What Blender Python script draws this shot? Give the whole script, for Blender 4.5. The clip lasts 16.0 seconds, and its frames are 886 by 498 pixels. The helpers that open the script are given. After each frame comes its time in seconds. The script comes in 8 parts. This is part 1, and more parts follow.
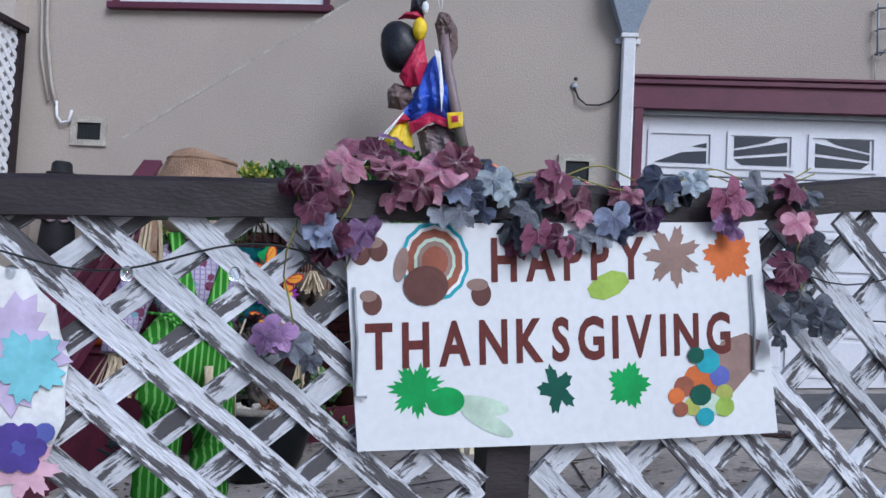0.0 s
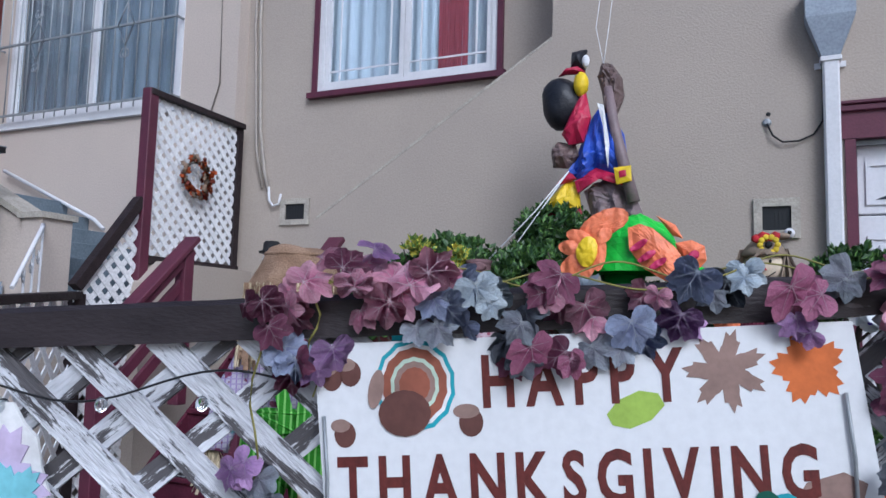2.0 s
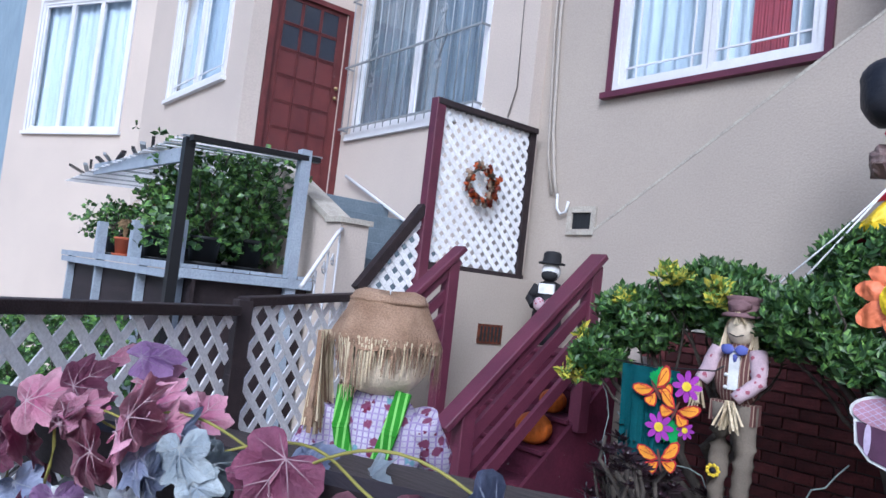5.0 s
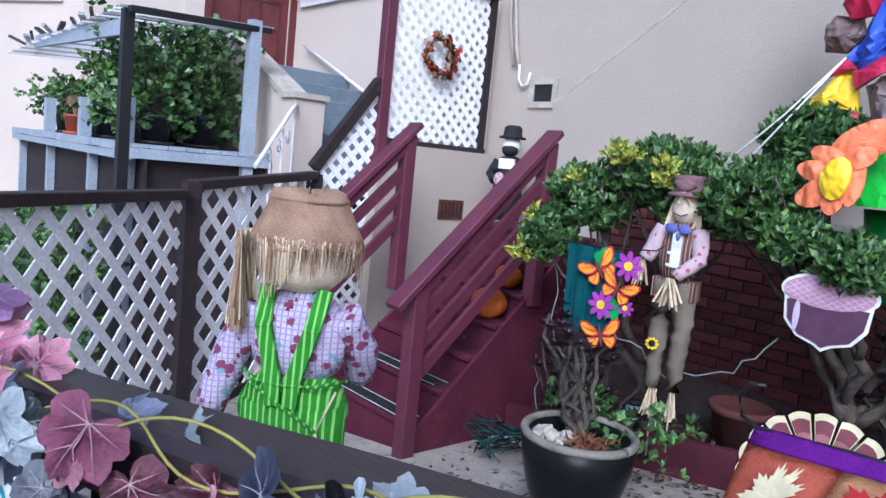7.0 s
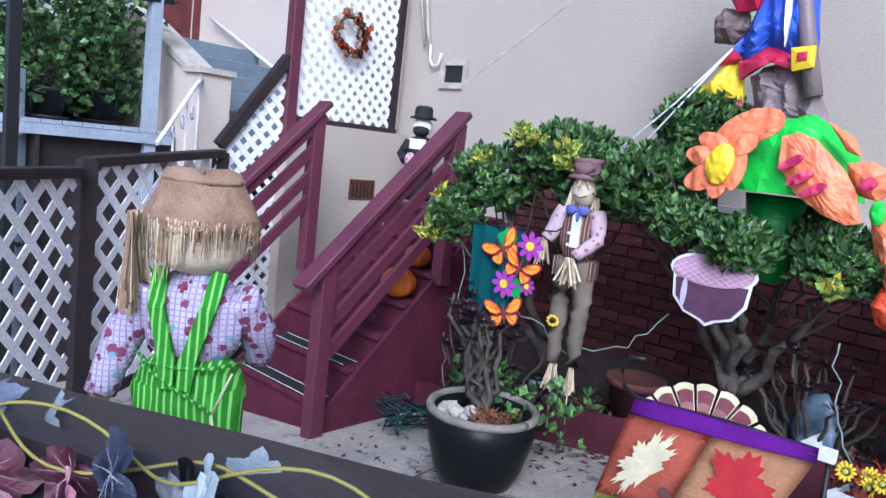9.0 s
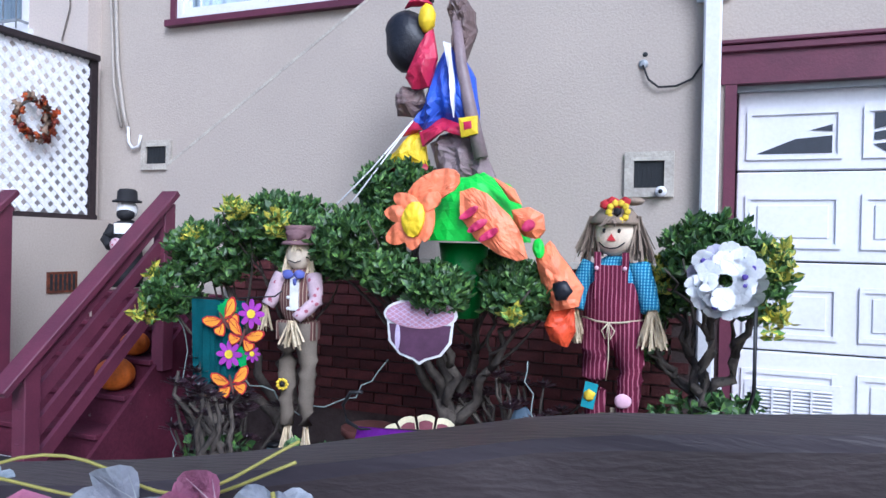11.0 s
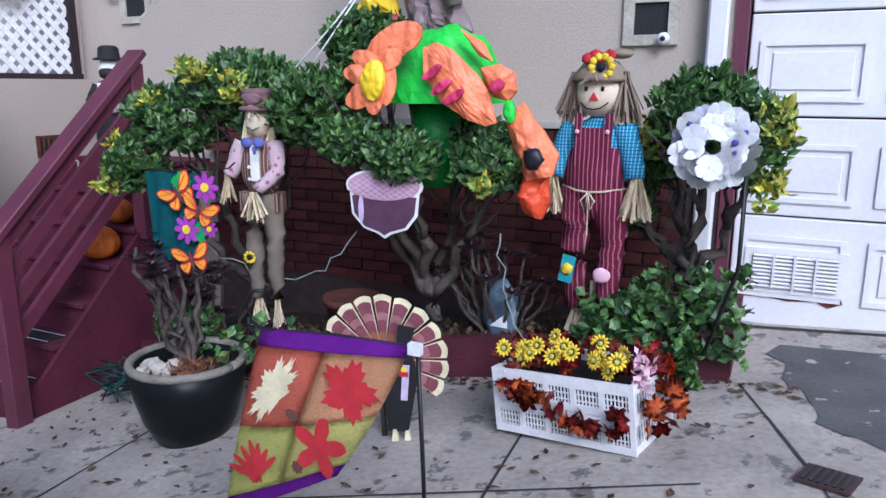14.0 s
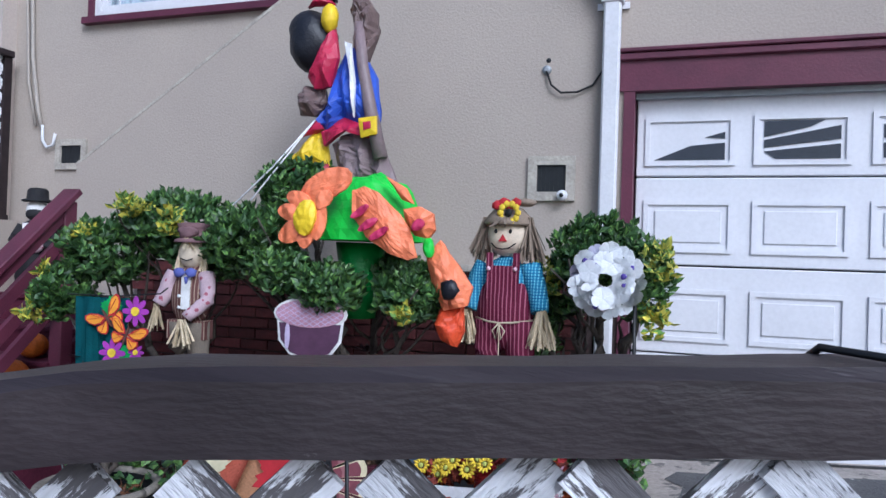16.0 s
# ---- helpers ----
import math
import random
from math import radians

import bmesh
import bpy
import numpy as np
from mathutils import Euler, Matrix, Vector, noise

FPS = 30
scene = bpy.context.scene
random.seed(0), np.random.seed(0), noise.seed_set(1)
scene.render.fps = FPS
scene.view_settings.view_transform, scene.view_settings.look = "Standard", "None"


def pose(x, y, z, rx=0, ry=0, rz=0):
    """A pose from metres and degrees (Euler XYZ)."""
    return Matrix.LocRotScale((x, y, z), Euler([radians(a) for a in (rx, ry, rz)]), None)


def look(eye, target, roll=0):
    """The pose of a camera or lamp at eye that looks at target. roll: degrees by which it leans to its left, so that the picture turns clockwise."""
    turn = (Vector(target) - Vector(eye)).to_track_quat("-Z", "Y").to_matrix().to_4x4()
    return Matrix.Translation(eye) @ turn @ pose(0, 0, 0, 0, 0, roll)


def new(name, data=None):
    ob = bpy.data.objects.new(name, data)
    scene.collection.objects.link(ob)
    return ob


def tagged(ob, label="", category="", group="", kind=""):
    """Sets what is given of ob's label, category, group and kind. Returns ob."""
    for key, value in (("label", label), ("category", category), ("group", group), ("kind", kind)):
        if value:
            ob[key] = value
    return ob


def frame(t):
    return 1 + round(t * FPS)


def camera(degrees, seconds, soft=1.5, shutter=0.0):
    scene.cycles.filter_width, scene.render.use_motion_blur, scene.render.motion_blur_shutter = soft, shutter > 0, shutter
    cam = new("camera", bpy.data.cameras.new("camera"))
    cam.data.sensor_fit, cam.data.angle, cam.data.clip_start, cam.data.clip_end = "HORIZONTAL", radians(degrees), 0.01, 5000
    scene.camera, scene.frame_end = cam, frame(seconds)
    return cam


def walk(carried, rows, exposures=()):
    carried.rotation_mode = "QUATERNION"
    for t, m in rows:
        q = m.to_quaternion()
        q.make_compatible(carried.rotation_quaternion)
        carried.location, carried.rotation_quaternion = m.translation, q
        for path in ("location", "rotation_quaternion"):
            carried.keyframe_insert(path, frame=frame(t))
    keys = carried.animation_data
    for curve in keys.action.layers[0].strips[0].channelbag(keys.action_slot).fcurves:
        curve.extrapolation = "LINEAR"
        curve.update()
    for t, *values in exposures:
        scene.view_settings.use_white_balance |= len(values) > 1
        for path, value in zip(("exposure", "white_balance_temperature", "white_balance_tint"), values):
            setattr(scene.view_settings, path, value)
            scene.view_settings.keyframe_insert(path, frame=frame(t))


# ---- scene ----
cam = camera(62.7, 16.0)
PATH = [
    (0, (0.549, 0.322, 0.744), (0.365, 2.312, 0.834), 3.0),
    (0.5, (0.672, 0.42, 0.761), (0.42, 2.404, 0.808), 1.6),
    (1, (0.76, 0.438, 0.777), (0.274, 2.376, 0.851), 1.1),
    (1.5, (0.874, 0.464, 0.822), (0.236, 2.355, 0.958), 1.0),
    (2, (0.937, 0.592, 0.886), (0.134, 2.414, 1.086), 1.5),
    (2.5, (0.996, 0.747, 0.957), (-0.07, 2.43, 1.147), -0.2),
    (3, (1.078, 0.905, 0.992), (-0.102, 2.51, 1.186), 2.9),
    (3.5, (1.125, 1.091, 1.018), (-0.171, 2.603, 1.22), 2.7),
    (4, (1.107, 1.26, 1.03), (-0.396, 2.574, 1.176), 4.8),
    (4.2, (1.143, 1.306, 1.052), (-0.407, 2.561, 1.229), 5.2),
    (6.3, (1.26, 1.531, 1.196), (-0.295, 2.78, 1.041), 6.5),
    (6.5, (1.268, 1.544, 1.205), (-0.276, 2.797, 0.991), 6.5),
    (7, (1.29, 1.561, 1.222), (-0.213, 2.86, 0.988), 5.7),
    (7.5, (1.299, 1.573, 1.235), (-0.166, 2.898, 0.927), 5.8),
    (8, (1.327, 1.576, 1.24), (-0.071, 2.974, 0.938), 5.4),
    (8.5, (1.33, 1.59, 1.247), (-0.025, 3.032, 0.956), 6.0),
    (9, (1.351, 1.577, 1.237), (0.013, 3.039, 0.971), 6.5),
    (9.5, (1.363, 1.521, 1.238), (0.073, 3.031, 0.995), 5.2),
    (10, (1.467, 1.412, 1.186), (0.386, 3.093, 1.124), 2.6),
    (10.2, (1.464, 1.372, 1.185), (0.552, 3.152, 1.16), 1.7),
    (12.3, (1.704, 1.702, 1.229), (1.023, 3.582, 1.211), 1.1),
    (12.5, (1.732, 1.753, 1.238), (1.0, 3.611, 1.129), 0.4),
    (13, (1.755, 1.828, 1.293), (0.971, 3.64, 0.97), -0.5),
    (13.5, (1.747, 1.851, 1.288), (0.963, 3.636, 0.84), 0.2),
    (14, (1.755, 1.849, 1.296), (0.925, 3.615, 0.858), 0.1),
    (14.5, (1.792, 1.853, 1.271), (0.908, 3.629, 1.018), -0.8),
    (15, (1.82, 1.788, 1.239), (1.069, 3.642, 1.258), 0.3),
    (15.5, (1.807, 1.682, 1.193), (1.144, 3.569, 1.234), 1.4),
    (16, (1.84, 1.557, 1.135), (1.202, 3.453, 1.161), 1.9),
]
walk(cam, [(t, look(eye, target, roll)) for t, eye, target, roll in PATH], exposures=[(0, -0.03, 5200, 9), (2, -0.03, 5200, 9), (4, 0.33, 5150, 9), (7, 0.7, 5050, 11), (9.5, 0.85, 5000, 11), (10.2, 0.9, 5000, 10), (12.5, 0.22, 5050, 12), (13.5, 0.52, 5150, 13), (14.5, 0.4, 5100, 11), (15.5, 0.26, 5100, 9), (16, 0.24, 5100, 9)])

# ---- world and light: a bright overcast afternoon ----
world = bpy.data.worlds.new("world")
scene.world = world
world.use_nodes = True
wn, wl = world.node_tree.nodes, world.node_tree.links
sky = wn.new("ShaderNodeTexSky")
sky.sky_type = "NISHITA"
sky.sun_disc = False
sky.sun_elevation, sky.sun_rotation = radians(37), radians(139)
sky.air_density, sky.dust_density, sky.ozone_density = 1.0, 4.0, 1.0
wl.new(sky.outputs[0], wn["Background"].inputs[0])
wn["Background"].inputs[1].default_value = 0.11
sun_data = bpy.data.lights.new("sun", "SUN")
sun_data.energy, sun_data.angle, sun_data.color = 1.9, radians(28), (1.0, 0.97, 0.94)
sun = new("sun", sun_data)
sun.matrix_world = look((7, -4, 8), (0, 4, 0))


# ---- materials ----
def mat(name, col, col2=None, rough=0.7, scale=6.0, fine=60.0, bump=0.15, metal=0.0, spec=0.3, stretch=(1, 1, 1),
        rand=0.0, wear=None, wear_at=0.62, detail_amt=0.35, island=False):
    """A surface with variation at two scales, fine relief and, if wear is given, worn patches of that colour."""
    m = bpy.data.materials.new(name)
    m.use_nodes = True
    n, l = m.node_tree.nodes, m.node_tree.links
    b = n["Principled BSDF"]
    b.inputs["Roughness"].default_value = rough
    b.inputs["Metallic"].default_value = metal
    b.inputs["Specular IOR Level"].default_value = spec
    col2 = col2 or tuple(c * 0.7 for c in col)
    tc = n.new("ShaderNodeTexCoord")
    mp = n.new("ShaderNodeMapping")
    mp.inputs["Scale"].default_value = stretch
    l.new(tc.outputs["Object"], mp.inputs[0])
    big, small = n.new("ShaderNodeTexNoise"), n.new("ShaderNodeTexNoise")
    for t, s in ((big, scale), (small, fine)):
        t.inputs["Scale"].default_value = s
        t.inputs["Detail"].default_value = 5
        l.new(mp.outputs[0], t.inputs["Vector"])
    ramp = n.new("ShaderNodeValToRGB")
    ramp.color_ramp.elements[0].position, ramp.color_ramp.elements[1].position = 0.33, 0.68
    ramp.color_ramp.elements[0].color, ramp.color_ramp.elements[1].color = (*col2, 1), (*col, 1)
    l.new(big.outputs[0], ramp.inputs[0])
    mix = n.new("ShaderNodeMix")
    mix.data_type, mix.blend_type = "RGBA", "MULTIPLY"
    mix.inputs[0].default_value = detail_amt
    fr = n.new("ShaderNodeValToRGB")
    fr.color_ramp.elements[0].position, fr.color_ramp.elements[1].position = 0.3, 0.62
    fr.color_ramp.elements[0].color = (0.35, 0.35, 0.35, 1)
    l.new(small.outputs[0], fr.inputs[0])
    l.new(ramp.outputs[0], mix.inputs[6])
    l.new(fr.outputs[0], mix.inputs[7])
    out = mix.outputs[2]
    if wear:
        wnz = n.new("ShaderNodeTexNoise")
        wnz.inputs["Scale"].default_value, wnz.inputs["Detail"].default_value = scale * 2.2, 9
        wnz.inputs["Roughness"].default_value = 0.68
        l.new(mp.outputs[0], wnz.inputs["Vector"])
        wr = n.new("ShaderNodeValToRGB")
        wr.color_ramp.elements[0].position, wr.color_ramp.elements[1].position = wear_at, wear_at + 0.03
        l.new(wnz.outputs[0], wr.inputs[0])
        m2 = n.new("ShaderNodeMix")
        m2.data_type = "RGBA"
        l.new(wr.outputs[0], m2.inputs[0])
        l.new(out, m2.inputs[6])
        m2.inputs[7].default_value = (*wear, 1)
        out = m2.outputs[2]
    if rand:
        if island:
            rnd = n.new("ShaderNodeNewGeometry").outputs["Random Per Island"]
        else:
            rnd = n.new("ShaderNodeObjectInfo").outputs["Random"]
        mr = n.new("ShaderNodeMapRange")
        mr.inputs[3].default_value, mr.inputs[4].default_value = 1 - rand, 1 + rand
        l.new(rnd, mr.inputs[0])
        hs = n.new("ShaderNodeHueSaturation")
        l.new(mr.outputs[0], hs.inputs["Value"])
        l.new(out, hs.inputs["Color"])
        out = hs.outputs[0]
    l.new(out, b.inputs["Base Color"])
    if bump:
        bp = n.new("ShaderNodeBump")
        bp.inputs["Strength"].default_value = bump
        bp.inputs["Distance"].default_value = 0.01
        l.new(small.outputs[0], bp.inputs["Height"])
        l.new(bp.outputs[0], b.inputs["Normal"])
    return m


def plain(name, col, rough=0.6, metal=0.0, spec=0.3, var=0.12):
    return mat(name, col, tuple(c * (1 - var) for c in col), rough, 14, 90, 0.05, metal, spec, detail_amt=0.15)


def glass(name, tint=(0.9, 0.95, 1.0), rough=0.02):
    m = bpy.data.materials.new(name)
    m.use_nodes = True
    b = m.node_tree.nodes["Principled BSDF"]
    b.inputs["Base Color"].default_value = (*tint, 1)
    b.inputs["Roughness"].default_value = rough
    b.inputs["Transmission Weight"].default_value = 1.0
    b.inputs["IOR"].default_value = 1.45
    return m


STUCCO = mat("stucco", (0.43, 0.375, 0.325), (0.385, 0.335, 0.295), 0.9, 0.8, 65, 0.32, detail_amt=0.16, spec=0.15)
STUCCO_N = mat("neighbour_stucco", (0.56, 0.485, 0.43), (0.50, 0.435, 0.39), 0.9, 0.7, 60, 0.4, detail_amt=0.18, spec=0.15)
CAP = mat("pale_coping", (0.5, 0.46, 0.4), (0.36, 0.33, 0.29), 0.9, 9, 60, 0.4)
MAROON = mat("maroon_paint", (0.115, 0.026, 0.05), (0.085, 0.02, 0.04), 0.5, 5, 80, 0.15, spec=0.4, detail_amt=0.2)
MAROON_STEP = mat("maroon_step_paint", (0.1, 0.02, 0.04), (0.065, 0.014, 0.028), 0.7, 4, 50, 0.3, spec=0.15, wear=(0.17, 0.12, 0.12), wear_at=0.66)
DARK_WOOD = mat("dark_stained_wood", (0.03, 0.019, 0.021), (0.016, 0.01, 0.012), 0.6, 5, 45, 0.5, stretch=(0.25, 3, 3), wear=(0.075, 0.062, 0.065), wear_at=0.66, spec=0.35)
SLAT_OLD = mat("peeling_white_paint", (0.68, 0.69, 0.73), (0.52, 0.53, 0.57), 0.75, 5, 55, 0.6, stretch=(0.5, 3, 3), wear=(0.085, 0.08, 0.085), wear_at=0.505, rand=0.18)
SLAT_NEW = mat("white_lattice_paint", (0.87, 0.87, 0.89), (0.78, 0.78, 0.81), 0.6, 8, 60, 0.15, rand=0.06, spec=0.3)
WHITE = mat("white_paint", (0.7, 0.7, 0.73), (0.62, 0.62, 0.65), 0.5, 3, 60, 0.1, detail_amt=0.12)
WHITE_DOOR = mat("garage_door_paint", (0.7, 0.7, 0.74), (0.64, 0.64, 0.68), 0.45, 2, 40, 0.08, detail_amt=0.1, wear=(0.42, 0.4, 0.4), wear_at=0.76)
CONCRETE = mat("worn_concrete", (0.44, 0.395, 0.355), (0.3, 0.27, 0.245), 0.9, 2.6, 34, 0.7, wear=(0.15, 0.14, 0.132), wear_at=0.575, spec=0.2)
STEP_GREY = mat("blue_grey_step_paint", (0.17, 0.21, 0.25), (0.13, 0.165, 0.2), 0.7, 4, 50, 0.2)
PALE_BLUE = mat("pale_blue_grey_paint", (0.34, 0.39, 0.46), (0.28, 0.32, 0.39), 0.6, 5, 60, 0.15)
BRICK = mat("red_brick", (0.1, 0.026, 0.026), (0.055, 0.016, 0.017), 0.85, 12, 70, 0.5, rand=0.35)
MORTAR = mat("dark_mortar", (0.07, 0.05, 0.048), None, 0.95, 10, 80, 0.5)
SOIL = mat("dark_soil", (0.045, 0.032, 0.025), (0.02, 0.015, 0.012), 0.95, 14, 60, 0.9)
GLASS = glass("window_glass")
# near-black: the shade of unlit interiors is put into this colour
DARK = plain("unlit_interior_black", (0.02, 0.022, 0.025), 0.5)
BLACK = plain("black_metal", (0.015, 0.015, 0.017), 0.45, 0.2, 0.4)
GREY = plain("grey_galvanised", (0.33, 0.35, 0.37), 0.5, 0.4)
BLIND = mat("grey_blind", (0.24, 0.27, 0.3), (0.1, 0.12, 0.14), 0.8, 1.2, 30, 0.3, stretch=(8, 8, 0.3))
CURTAIN = mat("sheer_curtain", (0.55, 0.6, 0.64), (0.4, 0.45, 0.49), 0.9, 1.2, 30, 0.3, stretch=(8, 8, 0.3))


# ---- mesh helpers ----
def part(name, bm, material, parent=None, label="", smooth=False, bevel=0.0):
    me = bpy.data.meshes.new(name)
    if bevel:
        bmesh.ops.bevel(bm, geom=[e for e in bm.edges if e.calc_face_angle(0) > 0.6], offset=bevel, segments=1, affect="EDGES", clamp_overlap=True)
    bm.to_mesh(me)
    bm.free()
    for m in (material if isinstance(material, (list, tuple)) else [material]):
        me.materials.append(m)
    if smooth:
        me.shade_smooth()
    ob = new(name, me)
    if parent:
        ob.parent = parent
    if label:
        ob["label"] = label
    return ob


def empty(name, label, category, group="", kind="", at=(0, 0, 0)):
    ob = new(name)
    ob.location = at
    return tagged(ob, label, category, group, kind)


def add_box(bm, c, size, rot=None, mi=0):
    """A box with its centre at c; rot: a 3x3 or Euler degrees."""
    m = Matrix.Translation(c)
    if rot is not None:
        m = m @ (rot.to_4x4() if isinstance(rot, Matrix) else Euler([radians(a) for a in rot]).to_matrix().to_4x4())
    r = bmesh.ops.create_cube(bm, size=1, matrix=m @ Matrix.Diagonal((*size, 1)))
    for f in {f for v in r["verts"] for f in v.link_faces}:
        f.material_index = mi
    return r["verts"]


def box(c, size, rot=None):
    bm = bmesh.new()
    add_box(bm, c, size, rot)
    return bm


def span(x0, x1, y0, y1, z0, z1):
    return box(((x0 + x1) / 2, (y0 + y1) / 2, (z0 + z1) / 2), (x1 - x0, y1 - y0, z1 - z0))


def frame_of(d, up=(0, 0, 1)):
    """A 3x3 whose x runs along d and whose z lies nearest to up."""
    x = Vector(d).normalized()
    y = Vector(up).cross(x)
    if y.length < 1e-4:
        y = Vector((0, 1, 0))
    y.normalize()
    z = x.cross(y)
    return Matrix((x, y, z)).transposed()


def beam(a, b, w, h, bm=None, mi=0):
    """A bar from a to b, w across and h high."""
    a, b = Vector(a), Vector(b)
    bm = bm or bmesh.new()
    add_box(bm, (a + b) / 2, ((b - a).length, w, h), frame_of(b - a), mi)
    return bm


def tube(points, r, sides=6, bm=None, mi=0, r2=None):
    """A round bar along points, tapering to r2."""
    bm = bm or bmesh.new()
    pts = [Vector(p) for p in points]
    rings = []
    for i, p in enumerate(pts):
        d = (pts[min(i + 1, len(pts) - 1)] - pts[max(i - 1, 0)])
        fr = frame_of(d)
        rad = r if r2 is None else r + (r2 - r) * i / (len(pts) - 1)
        rings.append([bm.verts.new(p + fr @ Vector((0, rad * math.cos(2 * math.pi * k / sides), rad * math.sin(2 * math.pi * k / sides)))) for k in range(sides)])
    for a, b in zip(rings, rings[1:]):
        for k in range(sides):
            f = bm.faces.new((a[k], a[(k + 1) % sides], b[(k + 1) % sides], b[k]))
            f.material_index, f.smooth = mi, True
    for ring, rev in ((rings[0], True), (rings[-1], False)):
        f = bm.faces.new(ring[::-1] if rev else ring)
        f.material_index = mi
    return bm


def lathe(profile, sides=24, bm=None, mi=0, at=(0, 0, 0), squash=(1, 1)):
    """A turned form from (radius, height) pairs."""
    bm = bm or bmesh.new()
    rings = []
    for r, z in profile:
        rings.append([bm.verts.new((at[0] + squash[0] * r * math.cos(2 * math.pi * k / sides), at[1] + squash[1] * r * math.sin(2 * math.pi * k / sides), at[2] + z)) for k in range(sides)])
    for a, b in zip(rings, rings[1:]):
        for k in range(sides):
            f = bm.faces.new((a[k], a[(k + 1) % sides], b[(k + 1) % sides], b[k]))
            f.material_index, f.smooth = mi, True
    bm.faces.new(rings[0][::-1]).material_index = mi
    bm.faces.new(rings[-1]).material_index = mi
    return bm


def plate(pts, thick, m=None, bm=None, mi=0, mi_side=None):
    """A flat outline in x, z, thick along y (from 0 back to +thick), set by the pose m."""
    bm = bm or bmesh.new()
    m = m or Matrix()
    a = [bm.verts.new(m @ Vector((x, 0, z))) for x, z in pts]
    b = [bm.verts.new(m @ Vector((x, thick, z))) for x, z in pts]
    n = len(pts)
    front, back = bm.faces.new(a), bm.faces.new(b[::-1])
    front.material_index = back.material_index = mi
    for k in range(n):
        bm.faces.new((a[k], b[k], b[(k + 1) % n], a[(k + 1) % n])).material_index = mi if mi_side is None else mi_side
    bmesh.ops.recalc_face_normals(bm, faces=bm.faces)
    return bm


def clip_line(p, d, poly):
    """The stretch of the line p + s d inside a convex outline, or None."""
    lo, hi = -1e9, 1e9
    n = len(poly)
    for i in range(n):
        a, b = poly[i], poly[(i + 1) % n]
        nx, nz = a[1] - b[1], b[0] - a[0]
        den = nx * d[0] + nz * d[1]
        num = nx * (a[0] - p[0]) + nz * (a[1] - p[1])
        if abs(den) < 1e-9:
            if num > 0:
                return None
        elif den > 0:
            lo = max(lo, num / den)
        else:
            hi = min(hi, num / den)
    return (lo, hi) if hi - lo > 0.02 else None


def lattice(parent, origin, along, poly, pitch, width, thick, material, name="slat", phase=0.0, angle=45, phase2=None):
    """Crossing slats in two layers, clipped to the outline poly (along, up), each slat an object of its own."""
    o, u = Vector(origin), Vector((along[0], along[1], 0)).normalized()
    nrm = Vector((u.y, -u.x, 0))
    xs, zs = [q[0] for q in poly], [q[1] for q in poly]
    ca, sa = math.cos(radians(angle)), math.sin(radians(angle))
    for sgn, layer in ((-1, 0.5), (1, -0.5)):
        d = (ca, sgn * sa)
        w = (-d[1], d[0])
        vals = [q[0] * w[0] + q[1] * w[1] for q in poly]
        k = math.floor(min(vals) / pitch)
        while k * pitch < max(vals):
            c = (k + (phase if sgn < 0 or phase2 is None else phase2)) * pitch
            k += 1
            hit = clip_line((w[0] * c, w[1] * c), d, poly)
            if not hit:
                continue
            mid, ln = (hit[0] + hit[1]) / 2, hit[1] - hit[0]
            pu, pv = w[0] * c + d[0] * mid, w[1] * c + d[1] * mid
            pos = o + u * pu + Vector((0, 0, pv)) + nrm * (layer * thick * random.uniform(0.96, 1.08))
            ax = u * d[0] + Vector((0, 0, d[1]))
            rot = Matrix((ax, -nrm, ax.cross(-nrm))).transposed()
            ob = part(name, box((0, 0, 0), (ln, thick * 0.98, width)), material, parent)
            ob.matrix_basis = Matrix.Translation(pos) @ rot.to_4x4()


def leaf_tuft(bm, p, n, ln, wd, rng, up=0.4, mi=0, mi2=None, p2=0.0):
    """n folded leaves that spread from p."""
    for _ in range(n):
        a, e = rng.uniform(0, 6.283), rng.uniform(-0.5, 1.2)
        d = Vector((math.cos(a) * math.cos(e), math.sin(a) * math.cos(e), math.sin(e) + up)).normalized()
        s = d.cross(Vector((rng.uniform(-1, 1), rng.uniform(-1, 1), rng.uniform(-1, 1)))).normalized()
        k = rng.uniform(0.7, 1.3)
        nn = d.cross(s) * 0.25 * wd
        v = [bm.verts.new(p + q) for q in (Vector((0, 0, 0)), d * ln * k * 0.55 + s * wd * k - nn, d * ln * k, d * ln * k * 0.55 - s * wd * k - nn, d * ln * k * 0.5)]
        for tri in ((0, 1, 4), (1, 2, 4), (2, 3, 4), (3, 0, 4)):
            f = bm.faces.new([v[i] for i in tri])
            f.material_index = mi2 if (mi2 is not None and rng.random() < p2) else mi


# ---- ground ----
def gz(x):
    """The height of the sloping yard."""
    if x > 1.6:
        return 0.07 * (min(x, 6) - 1.6)
    return 0.165 * (max(x, -6.0) - 1.6)


def build_ground():
    bm = bmesh.new()
    xs = [-400, -60, -20, -6, -4, -2, -1, 0, 1, 1.6, 2.5, 4, 6, 20, 60, 400]
    ys = [-400, -60, -10, -2, 0, 2, 4, 6, 8, 30, 400]
    vs = [[bm.verts.new((x, y, gz(x))) for y in ys] for x in xs]
    for i in range(len(xs) - 1):
        for k in range(len(ys) - 1):
            bm.faces.new((vs[i][k], vs[i + 1][k], vs[i + 1][k + 1], vs[i][k + 1]))
    g = part("ground", bm, CONCRETE)
    tagged(g, "worn pale concrete yard with dark flaking patches", "ground", kind="structure")
    return g


ground = build_ground()

# ---- house ----
FRONT, REAR = 6.0, 6.55
NB = 6.4


def wall(name, bm, material, label):
    return tagged(part(name, bm, material), label, "wall", kind="structure")


